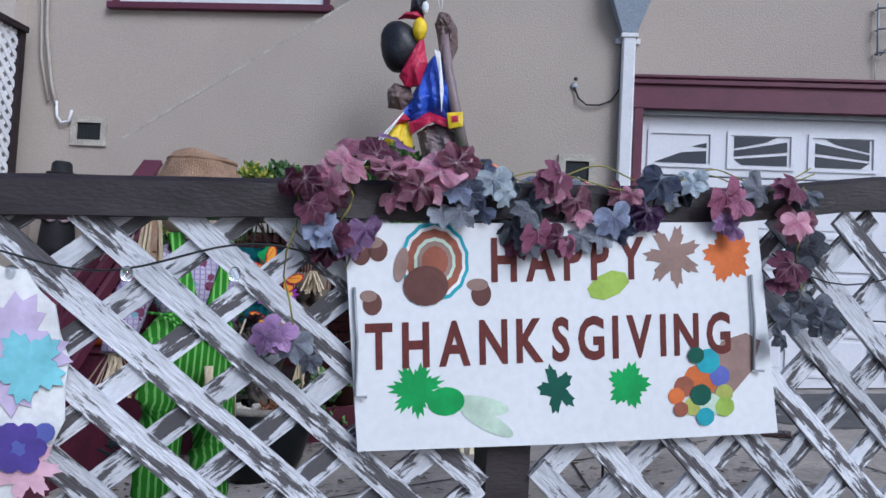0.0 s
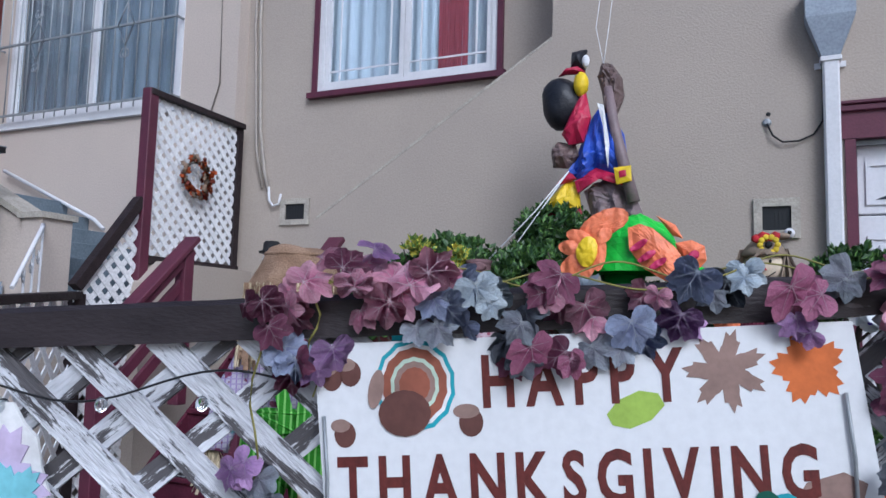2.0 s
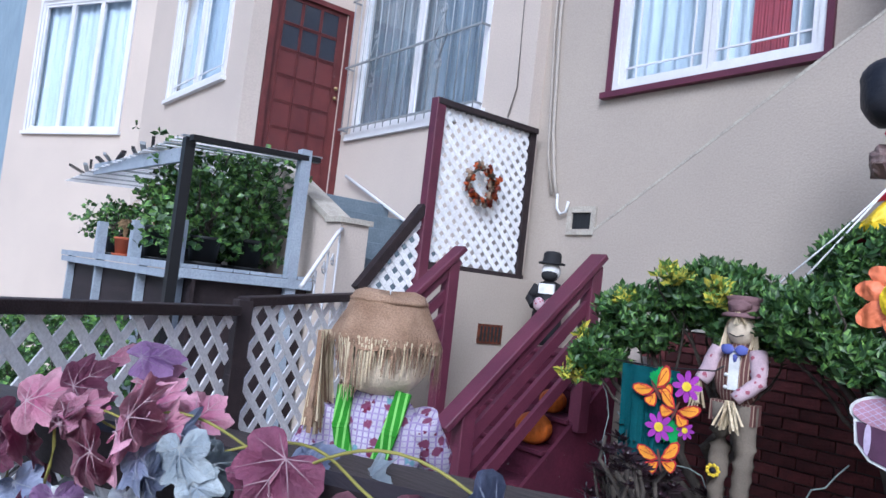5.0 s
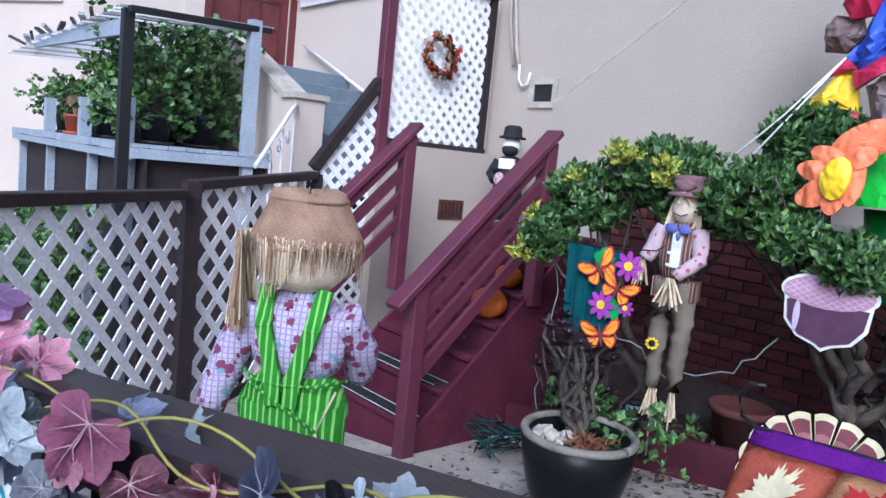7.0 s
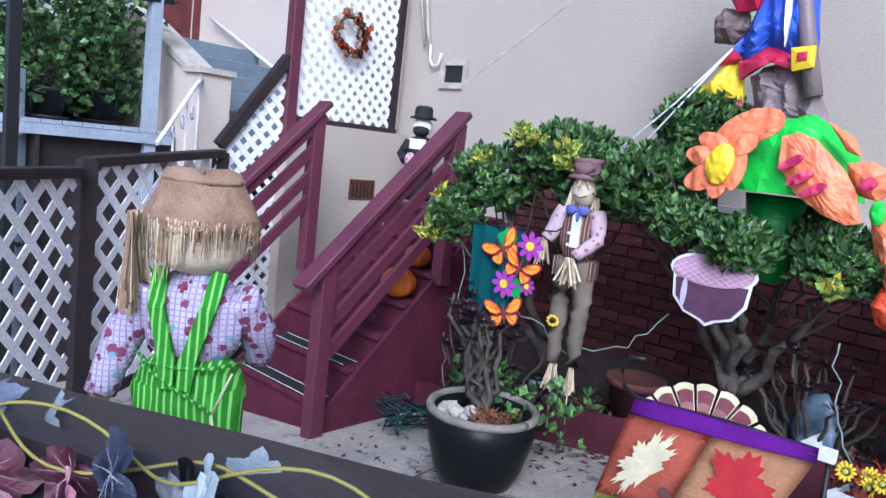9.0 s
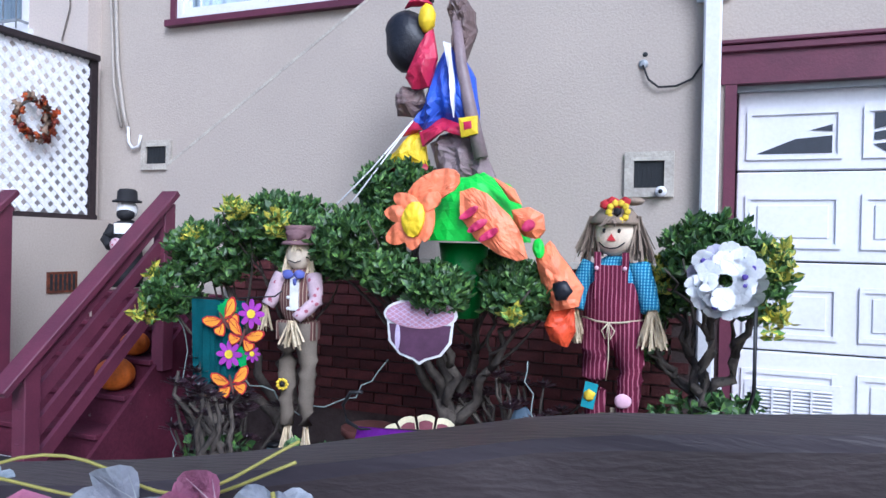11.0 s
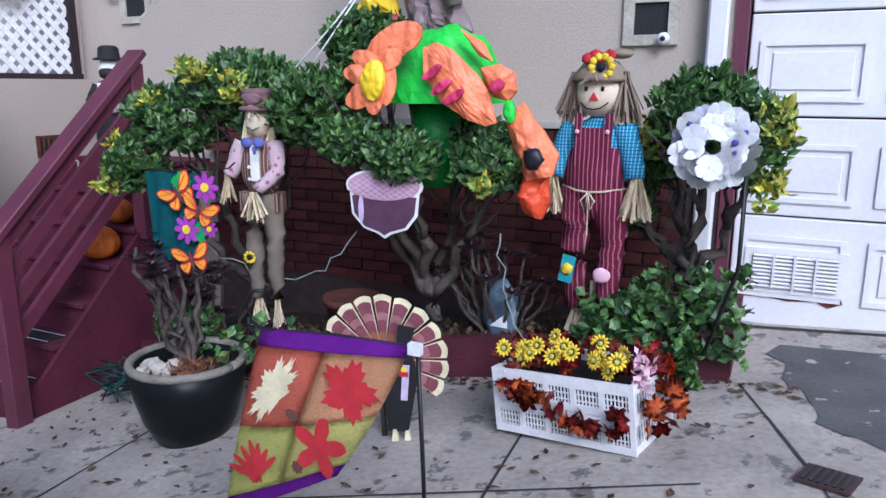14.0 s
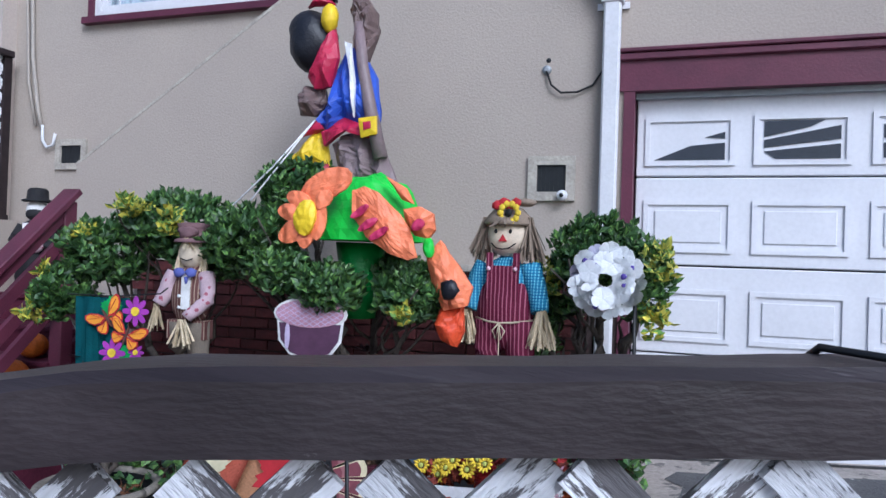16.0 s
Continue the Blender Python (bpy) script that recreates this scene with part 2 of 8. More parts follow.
def build_house():
    # rear wall with the window opening, behind the open stair
    wx0, wx1, wz0, wz1 = -3.1, -1.2, 3.12, 4.75
    bm = bmesh.new()
    for x0, x1, z0, z1 in ((-4.0, wx0, -1.2, 7.0), (wx1, 0.3, -1.2, 7.0), (wx0, wx1, -1.2, wz0), (wx0, wx1, wz1, 7.0)):
        add_box(bm, ((x0 + x1) / 2, REAR + 0.12, (z0 + z1) / 2), (x1 - x0, 0.24, z1 - z0))
    wall("wall_rear", bm, STUCCO, "beige stucco house wall with a white window")
    # stair parapet: rises to the right
    bm = plate([(-2.69, -0.7), (-0.55, -0.7), (-0.55, 3.14), (-2.69, 1.77)], 0.16, pose(0, FRONT, 0))
    wall("wall_parapet", bm, STUCCO, "beige stucco stair parapet with a sloping top")
    bm = plate([(-2.692, 1.76), (-0.552, 3.13), (-0.552, 3.155), (-2.692, 1.785)], 0.165, pose(0, FRONT - 0.003, 0))
    tagged(part("trim", bm, CAP), "rough sloping stucco edge of the parapet", "coping", kind="structure")
    # front wall over the garage
    bm = bmesh.new()
    for x0, x1, z0, z1 in ((-0.55, 1.49, 1.09, 7.0), (1.49, 3.97, 2.39, 7.0), (3.97, 9.0, -0.5, 7.0)):
        add_box(bm, ((x0 + x1) / 2, FRONT + 0.15, (z0 + z1) / 2), (x1 - x0, 0.3, z1 - z0))
    wall("wall_front", bm, STUCCO, "beige stucco house front above the garage")
    # return wall closing the top of the stair
    wall("wall_return", span(-0.55, -0.3, FRONT + 0.31, REAR - 0.002, -0.5, 7.0), STUCCO, "beige stucco return wall beside the stair")


build_house()


def build_window(name, label, x0, x1, z0, z1, y, trim, grid, sashes=2, behind=None):
    """A white casement window with a coloured trim round it; grid: inset lines of muntins."""
    w = empty(name, label, "window", kind="structure", at=(0, 0, 0))
    if trim:
        t = 0.055
        for nm, b in (("sill", span(x0 - 0.09, x1 + 0.09, y - 0.07, y + 0.02, z0 - t, z0)), ("casing", span(x0 - t, x0, y - 0.035, y + 0.02, z0, z1)),
                      ("casing", span(x1, x1 + t, y - 0.035, y + 0.02, z0, z1)), ("head_casing", span(x0 - t, x1 + t, y - 0.035, y + 0.02, z1, z1 + t))):
            part(nm, b, trim, w)
    f = 0.06
    fr = bmesh.new()
    for a in ((x0, x1, z0, z0 + f), (x0, x1, z1 - f, z1), (x0, x0 + f, z0 + f, z1 - f), (x1 - f, x1, z0 + f, z1 - f)):
        add_box(fr, ((a[0] + a[1]) / 2, y + 0.03, (a[2] + a[3]) / 2), (a[1] - a[0], 0.08, a[3] - a[2]))
    part("window_frame", fr, WHITE, w)
    n = sashes
    wd = (x1 - x0 - 2 * f) / n
    for k in range(n):
        a, b = x0 + f + k * wd + 0.003, x0 + f + (k + 1) * wd - 0.003
        sb = bmesh.new()
        s = 0.05
        for q in ((a, b, z0 + f, z0 + f + s), (a, b, z1 - f - s, z1 - f), (a, a + s, z0 + f + s, z1 - f - s), (b - s, b, z0 + f + s, z1 - f - s)):
            add_box(sb, ((q[0] + q[1]) / 2, y + 0.035, (q[2] + q[3]) / 2), (q[1] - q[0], 0.05, q[3] - q[2]))
        sash = part("sash", sb, WHITE, w)
        pane = part("pane", span(a + s, b - s, y + 0.04, y + 0.046, z0 + f + s, z1 - f - s), GLASS, w)
        pane.visible_shadow = False
        if grid:
            for gx in (a + s + 0.11, b - s - 0.11):
                part("muntin", span(gx - 0.008, gx + 0.008, y + 0.028, y + 0.04, z0 + f + s, z1 - f - s), WHITE, w)
            for gzz in (z0 + f + s + 0.11, z1 - f - s - 0.11):
                part("muntin", span(a + s, b - s, y + 0.026, y + 0.038, gzz - 0.008, gzz + 0.008), WHITE, w)
    part("curtain", curtain_mesh(x0, x1, y + 0.16, z0, z1), behind or CURTAIN, w, "sheer curtain in long folds")
    return w


def curtain_mesh(x0, x1, y, z0, z1):
    bm = bmesh.new()
    n = 60
    top = [bm.verts.new((x0 + (x1 - x0) * i / n, y + 0.025 * math.sin(i * 1.3) + 0.01 * math.sin(i * 3.1), z1)) for i in range(n + 1)]
    bot = [bm.verts.new((x0 + (x1 - x0) * i / n, y + 0.03 * math.sin(i * 1.3 + 0.3), z0)) for i in range(n + 1)]
    for i in range(n):
        bm.faces.new((top[i], top[i + 1], bot[i + 1], bot[i])).smooth = True
    return bm


build_window("window_1", "white casement window with maroon trim and curtains", -3.1, -1.2, 3.12, 4.75, REAR, MAROON, True)
part("red_curtain", curtain_mesh(-1.85, -1.55, REAR + 0.13, 3.2, 4.7), plain("red_fabric", (0.35, 0.05, 0.06), 0.9), bpy.data.objects["window_1"], "red curtain edge")


def wall_vent(x0, x1, z0, z1, y, label):
    """A square vent with a broad stucco frame and a dark opening."""
    v = empty("wall_vent", label, "vent", "wall vents", at=((x0 + x1) / 2, y, z0))
    o = Vector(v.location)
    bm = bmesh.new()
    t = 0.055
    for a in ((x0, x1, z0, z0 + t), (x0, x1, z1 - t, z1), (x0, x0 + t, z0 + t, z1 - t), (x1 - t, x1, z0 + t, z1 - t)):
        add_box(bm, Vector(((a[0] + a[1]) / 2, y - 0.012, (a[2] + a[3]) / 2)) - o, (a[1] - a[0], 0.026, a[3] - a[2]))
    part("frame", bm, CAP, v)
    part("opening", box(Vector(((x0 + x1) / 2, y - 0.003, (z0 + z1) / 2)) - o, (x1 - x0 - 2 * t, 0.004, z1 - z0 - 2 * t)), DARK, v)
    bm = bmesh.new()
    for k in range(1, 7):
        add_box(bm, Vector((x0 + t + (x1 - x0 - 2 * t) * k / 7, y - 0.007, (z0 + z1) / 2)) - o, (0.003, 0.003, z1 - z0 - 2 * t))
    part("mesh", bm, DARK, v)
    return v


wall_vent(-3.47, -3.13, 1.805, 2.07, REAR, "small square vent with a pale stucco frame")
v2 = wall_vent(0.89, 1.18, 1.51, 1.785, FRONT, "square wall vent holding a small glass cover")

# garage
GY = FRONT + 0.1


def build_garage():
    d = empty("garage_door", "white panelled sectional garage door with fan windows", "garage door", at=(1.53, GY, 0))
    o = Vector((1.53, GY, 0))
    joints = [0.0, 0.616, 1.14, 1.667, 2.16]
    W, n = 2.42, 4
    pw = W / n
    for k in range(4):
        z0, z1 = joints[k] + 0.004, joints[k + 1] - 0.006
        sec = part("section", box((W / 2, 0.025, (z0 + z1) / 2), (W, 0.05, z1 - z0)), WHITE_DOOR, d, bevel=0.006)
        for q in range(n):
            cx, cz = pw * (q + 0.5), (z0 + z1) / 2 + (0.03, -0.03, -0.03, -0.035)[k]
            w, h = pw - 0.1, (0.34, 0.31, 0.31, 0.29)[k]
            bm = bmesh.new()
            t = 0.028
            for a in ((cx - w / 2, cx + w / 2, cz - h / 2, cz - h / 2 + t), (cx - w / 2, cx + w / 2, cz + h / 2 - t, cz + h / 2),
                      (cx - w / 2, cx - w / 2 + t, cz - h / 2 + t, cz + h / 2 - t), (cx + w / 2 - t, cx + w / 2, cz - h / 2 + t, cz + h / 2 - t)):
                add_box(bm, ((a[0] + a[1]) / 2, -0.006, (a[2] + a[3]) / 2), (a[1] - a[0], 0.014, a[3] - a[2]))
            part("moulding", bm, WHITE_DOOR, sec)
            if k < 3:
                part("raised_panel", box((cx, -0.003, cz), (w - 0.13, 0.012, h - 0.12)), WHITE_DOOR, sec, bevel=0.004)
            else:
                # fan light: dark glass wedges between spreading white bars
                gw, gh = w - 0.11, h - 0.07
                s = 1 if q < 2 else -1
                for z0f, z1f, z0n, z1n in ((0.0, 0.06, 0.0, 0.24), (0.12, 0.36, 0.3, 0.62), (0.44, 0.62, 0.72, 0.98)):
                    if q in (0, 3):
                        tri = [(-0.5, 0.0), (0.5, 0.0), (0.5, 0.45), (0.02, 0.38)] if z0f == 0 else ([(0.22, 0.6), (0.5, 0.56), (0.5, 0.74)] if z0f == 0.12 else None)
                        if q == 3 and tri:
                            tri = [(-a, b) for a, b in tri][::-1]
                    else:
                        tri = [(-0.5 * s, z1f * 0.5 + 0.5 * z0n), (0.5 * s, z0f), (0.5 * s, z1f), (-0.5 * s, z1n)]
                        tri = {0.0: [(-0.5, 0), (0.35, 0), (0.5, 0.2), (-0.5, 0.38)], 0.12: [(-0.5, 0.5), (0.5, 0.3), (0.5, 0.5), (-0.5, 0.85)], 0.44: [(-0.1, 0.82), (0.5, 0.58), (0.5, 1.0), (-0.3, 1.0)]}[z0f]
                        if q == 1:
                            tri = [(-a, b) for a, b in tri][::-1]
                    if tri:
                        part("pane", plate([(cx + a * gw, cz - gh / 2 + b * gh) for a, b in tri], 0.006, pose(0, -0.006, 0)), FAN_GLASS, sec, "dark fan-light glass")
    # louvred vent in the lowest section
    v = part("vent_frame", span(0.07, 0.575, -0.02, 0.0, 0.195, 0.44), WHITE, d, "white louvred vent frame")
    part("vent_back", span(0.115, 0.53, -0.026, -0.019, 0.225, 0.41), GREY, v)
    for k in range(9):
        part("louvre", box((0.3225, -0.03, 0.233 + k * 0.021), (0.415, 0.016, 0.007), (35, 0, 0)), WHITE, v)
    for x in (0.22, 0.322, 0.425):
        part("mullion", span(x - 0.006, x + 0.006, -0.043, -0.036, 0.225, 0.41), WHITE, v)
    part("rust_strip", plate([(0.03, 0.185), (0.56, 0.188), (0.57, 0.165), (0.5, 0.135), (0.44, 0.165), (0.3, 0.15), (0.18, 0.168), (0.05, 0.155)], 0.004, pose(0, -0.004, 0)), RUST, d, "rusty streak")
    part("bottom_seal", span(0.0, W, -0.012, 0.05, -0.03, 0.004), GREY, d)
    return d


FAN_GLASS = plain("dark_door_glass", (0.03, 0.035, 0.05), 0.12, 0, 0.5)
RUST = mat("rust", (0.18, 0.05, 0.025), (0.07, 0.025, 0.015), 0.9, 30, 90, 0.4)
garage = build_garage()
hdr = empty("trim_garage", "maroon painted garage header and jambs", "trim", kind="structure")
part("header", span(1.43, 4.05, FRONT - 0.02, FRONT + 0.2, 2.165, 2.39), MAROON, hdr)
part("drip_moulding", span(1.42, 4.07, FRONT - 0.06, FRONT + 0.0, 2.39, 2.415), MAROON, hdr, bevel=0.006)
part("drip_moulding", span(1.42, 4.07, FRONT - 0.045, FRONT - 0.021, 2.345, 2.388), MAROON, hdr, bevel=0.006)
part("jamb", span(1.455, 1.52, FRONT - 0.015, FRONT + 0.2, -0.02, 2.163), MAROON, hdr)
part("jamb", span(3.95, 4.05, FRONT - 0.015, FRONT + 0.2, 0.0, 2.163), MAROON, hdr)
part("stop_strip", span(1.522, 3.95, FRONT + 0.05, FRONT + 0.09, 2.13, 2.164), GREY, hdr)
# added backing, coloured near-black for the darkness inside the garage
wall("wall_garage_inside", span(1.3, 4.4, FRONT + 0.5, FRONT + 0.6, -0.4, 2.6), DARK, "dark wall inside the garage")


def build_downspout():
    d = empty("downspout", "white rain downspout with a grey funnel head", "downspout", at=(1.38, FRONT - 0.06, 0))
    part("pipe", box((0, 0, 1.36), (0.1, 0.08, 2.74)), WHITE, d, bevel=0.012)
    part("collar", box((0, 0.0, 2.7), (0.13, 0.1, 0.035)), WHITE, d, bevel=0.005)
    for z in (0.4, 2.68):
        part("strap", box((0, 0.045, z), (0.19, 0.012, 0.04)), WHITE, d)
    bm = bmesh.new()
    lo = [bm.verts.new((sx * 0.055, sy * 0.045, 2.72)) for sx, sy in ((-1, -1), (1, -1), (1, 1), (-1, 1))]
    hi = [bm.verts.new((sx * 0.15, -0.03 + sy * 0.075, 2.98)) for sx, sy in ((-1, -1), (1, -1), (1, 1), (-1, 1))]
    hi2 = [bm.verts.new((v.co.x, v.co.y, 3.2)) for v in hi]
    for a, b in ((lo, hi), (hi, hi2)):
        for k in range(4):
            bm.faces.new((a[k], a[(k + 1) % 4], b[(k + 1) % 4], b[k]))
    bm.faces.new(lo[::-1]), bm.faces.new(hi2)
    part("funnel_head", bm, PALE_BLUE, d, "grey sheet-metal funnel")


build_downspout()

# ---- front steps ----
SX0, SX1 = -3.14, -2.1
RISE, RUN, Y0, Z0 = 0.2, 0.222, 4.36, -0.63


def build_steps():
    st = empty("front_steps", "maroon painted wooden front steps with black grip strips", "steps", at=(0, 0, 0))
    for k in range(7):
        y, z = Y0 + k * RUN, Z0 + (k + 1) * RISE
        part("riser", span(SX0, SX1, y + 0.02, y + 0.05, z - RISE if k else -0.9, z - 0.036), MAROON_STEP, st)
        t = part("tread", span(SX0, SX1, y - 0.005, y + RUN + 0.05 if k < 6 else REAR - 0.003, z - 0.035, z), MAROON_STEP, st, bevel=0.006)
        if k < 2:
            g = part("grip_mat", span(SX0 + 0.14, SX1 - 0.1, y + 0.02, y + 0.17, z, z + 0.005), GRIP, t, "black rubber grip mat")
            part("grip_line", span(SX0 + 0.14, SX1 - 0.1, y + 0.03, y + 0.037, z + 0.005, z + 0.0065), WHITE, t, "pale line")
            part("grip_line", span(SX0 + 0.14, SX1 - 0.1, y + 0.15, y + 0.157, z + 0.005, z + 0.0065), WHITE, t, "pale line")
    # closed side boards
    for x in (SX1, SX0 - 0.03):
        part("side_board", plate([(Y0 + 0.02, -1.0), (Y0 + 6 * RUN, -1.0), (Y0 + 6 * RUN, Z0 + 7 * RISE - 0.04), (Y0 + 0.02, Z0 + RISE - 0.04)], 0.03,
             Matrix(((0, 1, 0, x), (1, 0, 0, 0), (0, 0, 1, 0), (0, 0, 0, 1)))), MAROON_STEP, st)
    return st


GRIP = plain("black_grip", (0.02, 0.02, 0.022), 0.8)
steps = build_steps()


def handrail(name, label, x, y0, z0, y1, z1, posts):
    """A sloping maroon handrail on posts with rails below it."""
    h = empty(name, label, "handrail", "stair handrails")
    part("top_rail", beam((x, y0, z0 - 0.02), (x, y1, z1 - 0.02), 0.14, 0.045), MAROON, h, bevel=0.006)
    s = (z1 - z0) / (y1 - y0)
    part("sub_rail", beam((x + 0.02, y0 + 0.12, z0 + 0.12 * s - 0.085), (x + 0.02, y1 - 0.03, z1 - 0.03 * s - 0.085), 0.035, 0.085), MAROON, h)
    for k in range(1, 4):
        o = 0.1 + 0.19 * k
        part("side_rail", beam((x, y0 + 0.15, z0 + 0.15 * s - o), (x, y1 - 0.04, z1 - 0.04 * s - o), 0.035, 0.075), MAROON, h)
    for py, pz in posts:
        part("post", span(x - 0.05, x + 0.05, py - 0.05, py + 0.05, pz, z0 + (py - y0) * s - 0.04), MAROON, h, bevel=0.005)
    return h


handrail("handrail", "maroon wooden stair handrail with sloping side rails", -2.07, 4.12, 0.37, 5.38, 1.525, ((4.3, gz(-2.07) - 0.02), (5.32, 0.3)))
handrail("handrail", "maroon wooden stair handrail beside white lattice", -3.22, 4.1, 0.6, 5.08, 1.52, ((5.0, 0.2), (4.25, -0.85)))

# ---- fences ----
K, FY = 0.33, 1.57
FU = Vector((1, K, 0)).normalized()
FN = Vector((FU.y, -FU.x, 0))


def fz(x):
    """The front fence's rail height, which follows the slope."""
    return 0.911 + 0.065 * min(x, 1.35) + 0.036 * max(0.0, x - 1.35) + 0.036 * min(1.0, max(0.0, (x - 1.05) / 0.35))


def fpos(x, z=0.0, off=0.0):
    """A point in the plane of the front fence; off: towards the street."""
    p = Vector((x, FY + K * x, z))
    return p + FN * off


def build_front_fence():
    f = empty("front_fence", "weathered dark wooden fence rail with peeling white lattice", "fence", at=(0, 0, 0))
    xa, xb = -1.75, 2.6
    W = 0.1
    a, b = fpos(xa, 0.911 + 0.065 * xa - 0.0365, -W / 2), fpos(xb, 0.911 + 0.065 * xb - 0.0365, -W / 2)
    bm = bmesh.new()
    n = 60
    fr = frame_of(b - a)
    L = (b - a).length
    prof = [(-W / 2, -0.0365), (W / 2, -0.0365), (W / 2, 0.026), (W / 2 - 0.012, 0.0365), (-W / 2 + 0.012, 0.0365), (-W / 2, 0.026)]
    rows = []
    for i in range(n + 1):
        x = xa + (xb - xa) * i / n
        warp = Vector((0, 0, fz(x) - 0.911 - 0.065 * x))
        rows.append([bm.verts.new(a + warp + fr @ Vector((L * i / n, q[0] + random.uniform(-0.0015, 0.0015), q[1] + random.uniform(-0.0012, 0.0012)))) for q in prof])
    for r0, r1 in zip(rows, rows[1:]):
        for k in range(6):
            bm.faces.new((r0[k], r1[k], r1[(k + 1) % 6], r0[(k + 1) % 6]))
    bm.faces.new(rows[0]), bm.faces.new(rows[-1][::-1])
    bmesh.ops.recalc_face_normals(bm, faces=bm.faces)
    part("top_rail", bm, RAIL_WOOD, f, "dark weathered top rail")
    for x in (-1.7, 0.575, 2.5):
        p = fpos(x, 0, -0.075)
        part("post", box((p.x, p.y, (gz(x) - 0.05 + fz(x) - 0.075) / 2), (0.09, 0.09, fz(x) - 0.075 - gz(x) + 0.05), (0, 0, math.degrees(math.atan(K)))), RAIL_WOOD, f)
    o = fpos(0, 0, -0.03)
    def lat(x0, x1, pitch, width, mt, phase, phase2, angle):
        c = math.sqrt(1 + K * K)
        lattice(f, o, FU, [(x0 * c, gz(x0) + 0.1), (x1 * c, gz(x1) + 0.1), (x1 * c, fz(x1) - 0.06), (x0 * c, fz(x0) - 0.06)], pitch, width, 0.012, mt, phase=phase, phase2=phase2, angle=angle)
    lat(-1.66, 0.52, 0.114, 0.046, SLAT_OLD, 0.447, 0.265, 40)
    lat(0.63, 2.46, 0.125, 0.047, SLAT_OLD, 0.9, 0.35, 44)
    return f


RAIL_WOOD = mat("weathered_dark_rail", (0.034, 0.026, 0.029), (0.017, 0.012, 0.014), 0.5, 6, 70, 0.18, stretch=(0.3, 2.5, 2.5), wear=(0.075, 0.064, 0.068), wear_at=0.67, spec=0.4)
front_fence = build_front_fence()


def side_fence(name, label, a, b, za, zb, drop, posts=True, pitch=0.155, width=0.052):
    """A dark rail with white lattice under it between a and b."""
    f = empty(name, label, "fence", "side fences")
    a2, b2 = Vector((*a, 0)), Vector((*b, 0))
    L = (b2 - a2).length
    u = (b2 - a2) / L
    part("top_rail", beam((*a, za - 0.03), (*b, zb - 0.03), 0.1, 0.06), DARK_WOOD, f, bevel=0.005)
    part("bottom_rail", beam((*a, za - drop), (*b, zb - drop), 0.04, 0.07), DARK_WOOD, f)
    lattice(f, (*a, 0), u, [(0.03, za - drop), (L - 0.03, zb - drop), (L - 0.03, zb - 0.05), (0.03, za - 0.05)], pitch, width, 0.01, SLAT_NEW, phase=0.3)
    if posts:
        for p, z in ((a, za), (b, zb)):
            part("post", box((p[0], p[1], z / 2 - 0.62), (0.1, 0.1, z + 1.2)), DARK_WOOD, f, bevel=0.005)
    return f


CORNER = (-3.14, 3.3)
side_fence("side_fence", "white lattice side fence under a dark rail", CORNER, (-3.93, 4.62), 0.965, 1.05, 1.55)
side_fence("side_fence", "white lattice side fence under a lower dark rail", (-1.7, 1.55), (CORNER[0] + 0.07, CORNER[1] - 0.08), 0.93, 0.91, 1.5, posts=False)


def build_screen():
    s = empty("lattice_screen", "white lattice screen in a dark wooden frame beside the landing", "screen")
    x, y0, y1, z0, z1 = -3.93, 5.22, 6.4, 1.39, 2.79
    part("post", span(x - 0.05, x + 0.05, y0 - 0.05, y0 + 0.05, -1.0, z1 + 0.06), MAROON, s, bevel=0.005)
    part("end_post", span(x - 0.03, x + 0.03, y1 - 0.04, y1 + 0.035, z0, z1), DARK_WOOD, s)
    part("top_rail", span(x - 0.05, x + 0.06, y0 - 0.04, y1 + 0.035, z1, z1 + 0.055), DARK_WOOD, s, bevel=0.005)
    part("bottom_rail", span(x - 0.05, x + 0.05, y0 + 0.05, y1 + 0.035, z0 - 0.07, z0), DARK_WOOD, s)
    lattice(s, (x, y0, 0), (0, 1, 0), [(0.04, z0), (y1 - y0 - 0.03, z0), (y1 - y0 - 0.03, z1), (0.04, z1)], 0.09, 0.046, 0.009, SLAT_NEW)
    # sloping part down to the side fence
    part("sloping_rail", beam((x, 4.6, 1.08), (x, y0 - 0.04, 1.86), 0.09, 0.08), DARK_WOOD, s)
    lattice(s, (x, 4.6, 0), (0, 1, 0), [(0.0, -0.6), (y0 - 4.65, -0.6), (y0 - 4.65, 1.8), (0.0, 1.04)], 0.1, 0.048, 0.009, SLAT_NEW)
    return s


build_screen()
wall("wall_landing", plate([(5.15, -1.0), (REAR - 0.003, -1.0), (REAR - 0.003, 1.345), (5.35, 1.345), (5.15, 1.15)], 0.16, Matrix(((0, 1, 0, -3.86 - 0.1), (1, 0, 0, 0), (0, 0, 1, 0), (0, 0, 0, 1)))), STUCCO, "stucco knee wall below the lattice screen")

# ---- neighbouring house ----
def turned_wall(x0, x1, y, z0, z1, hole, thick=0.24):
    """A wall with one window opening; hole: x0, x1, z0, z1."""
    bm = bmesh.new()
    hx0, hx1, hz0, hz1 = hole
    for a, b, c, d in ((x0, hx0, z0, z1), (hx1, x1, z0, z1), (hx0, hx1, z0, hz0), (hx0, hx1, hz1, z1)):
        add_box(bm, ((a + b) / 2, y + thick / 2, (c + d) / 2), (b - a, thick, d - c))
    return bm


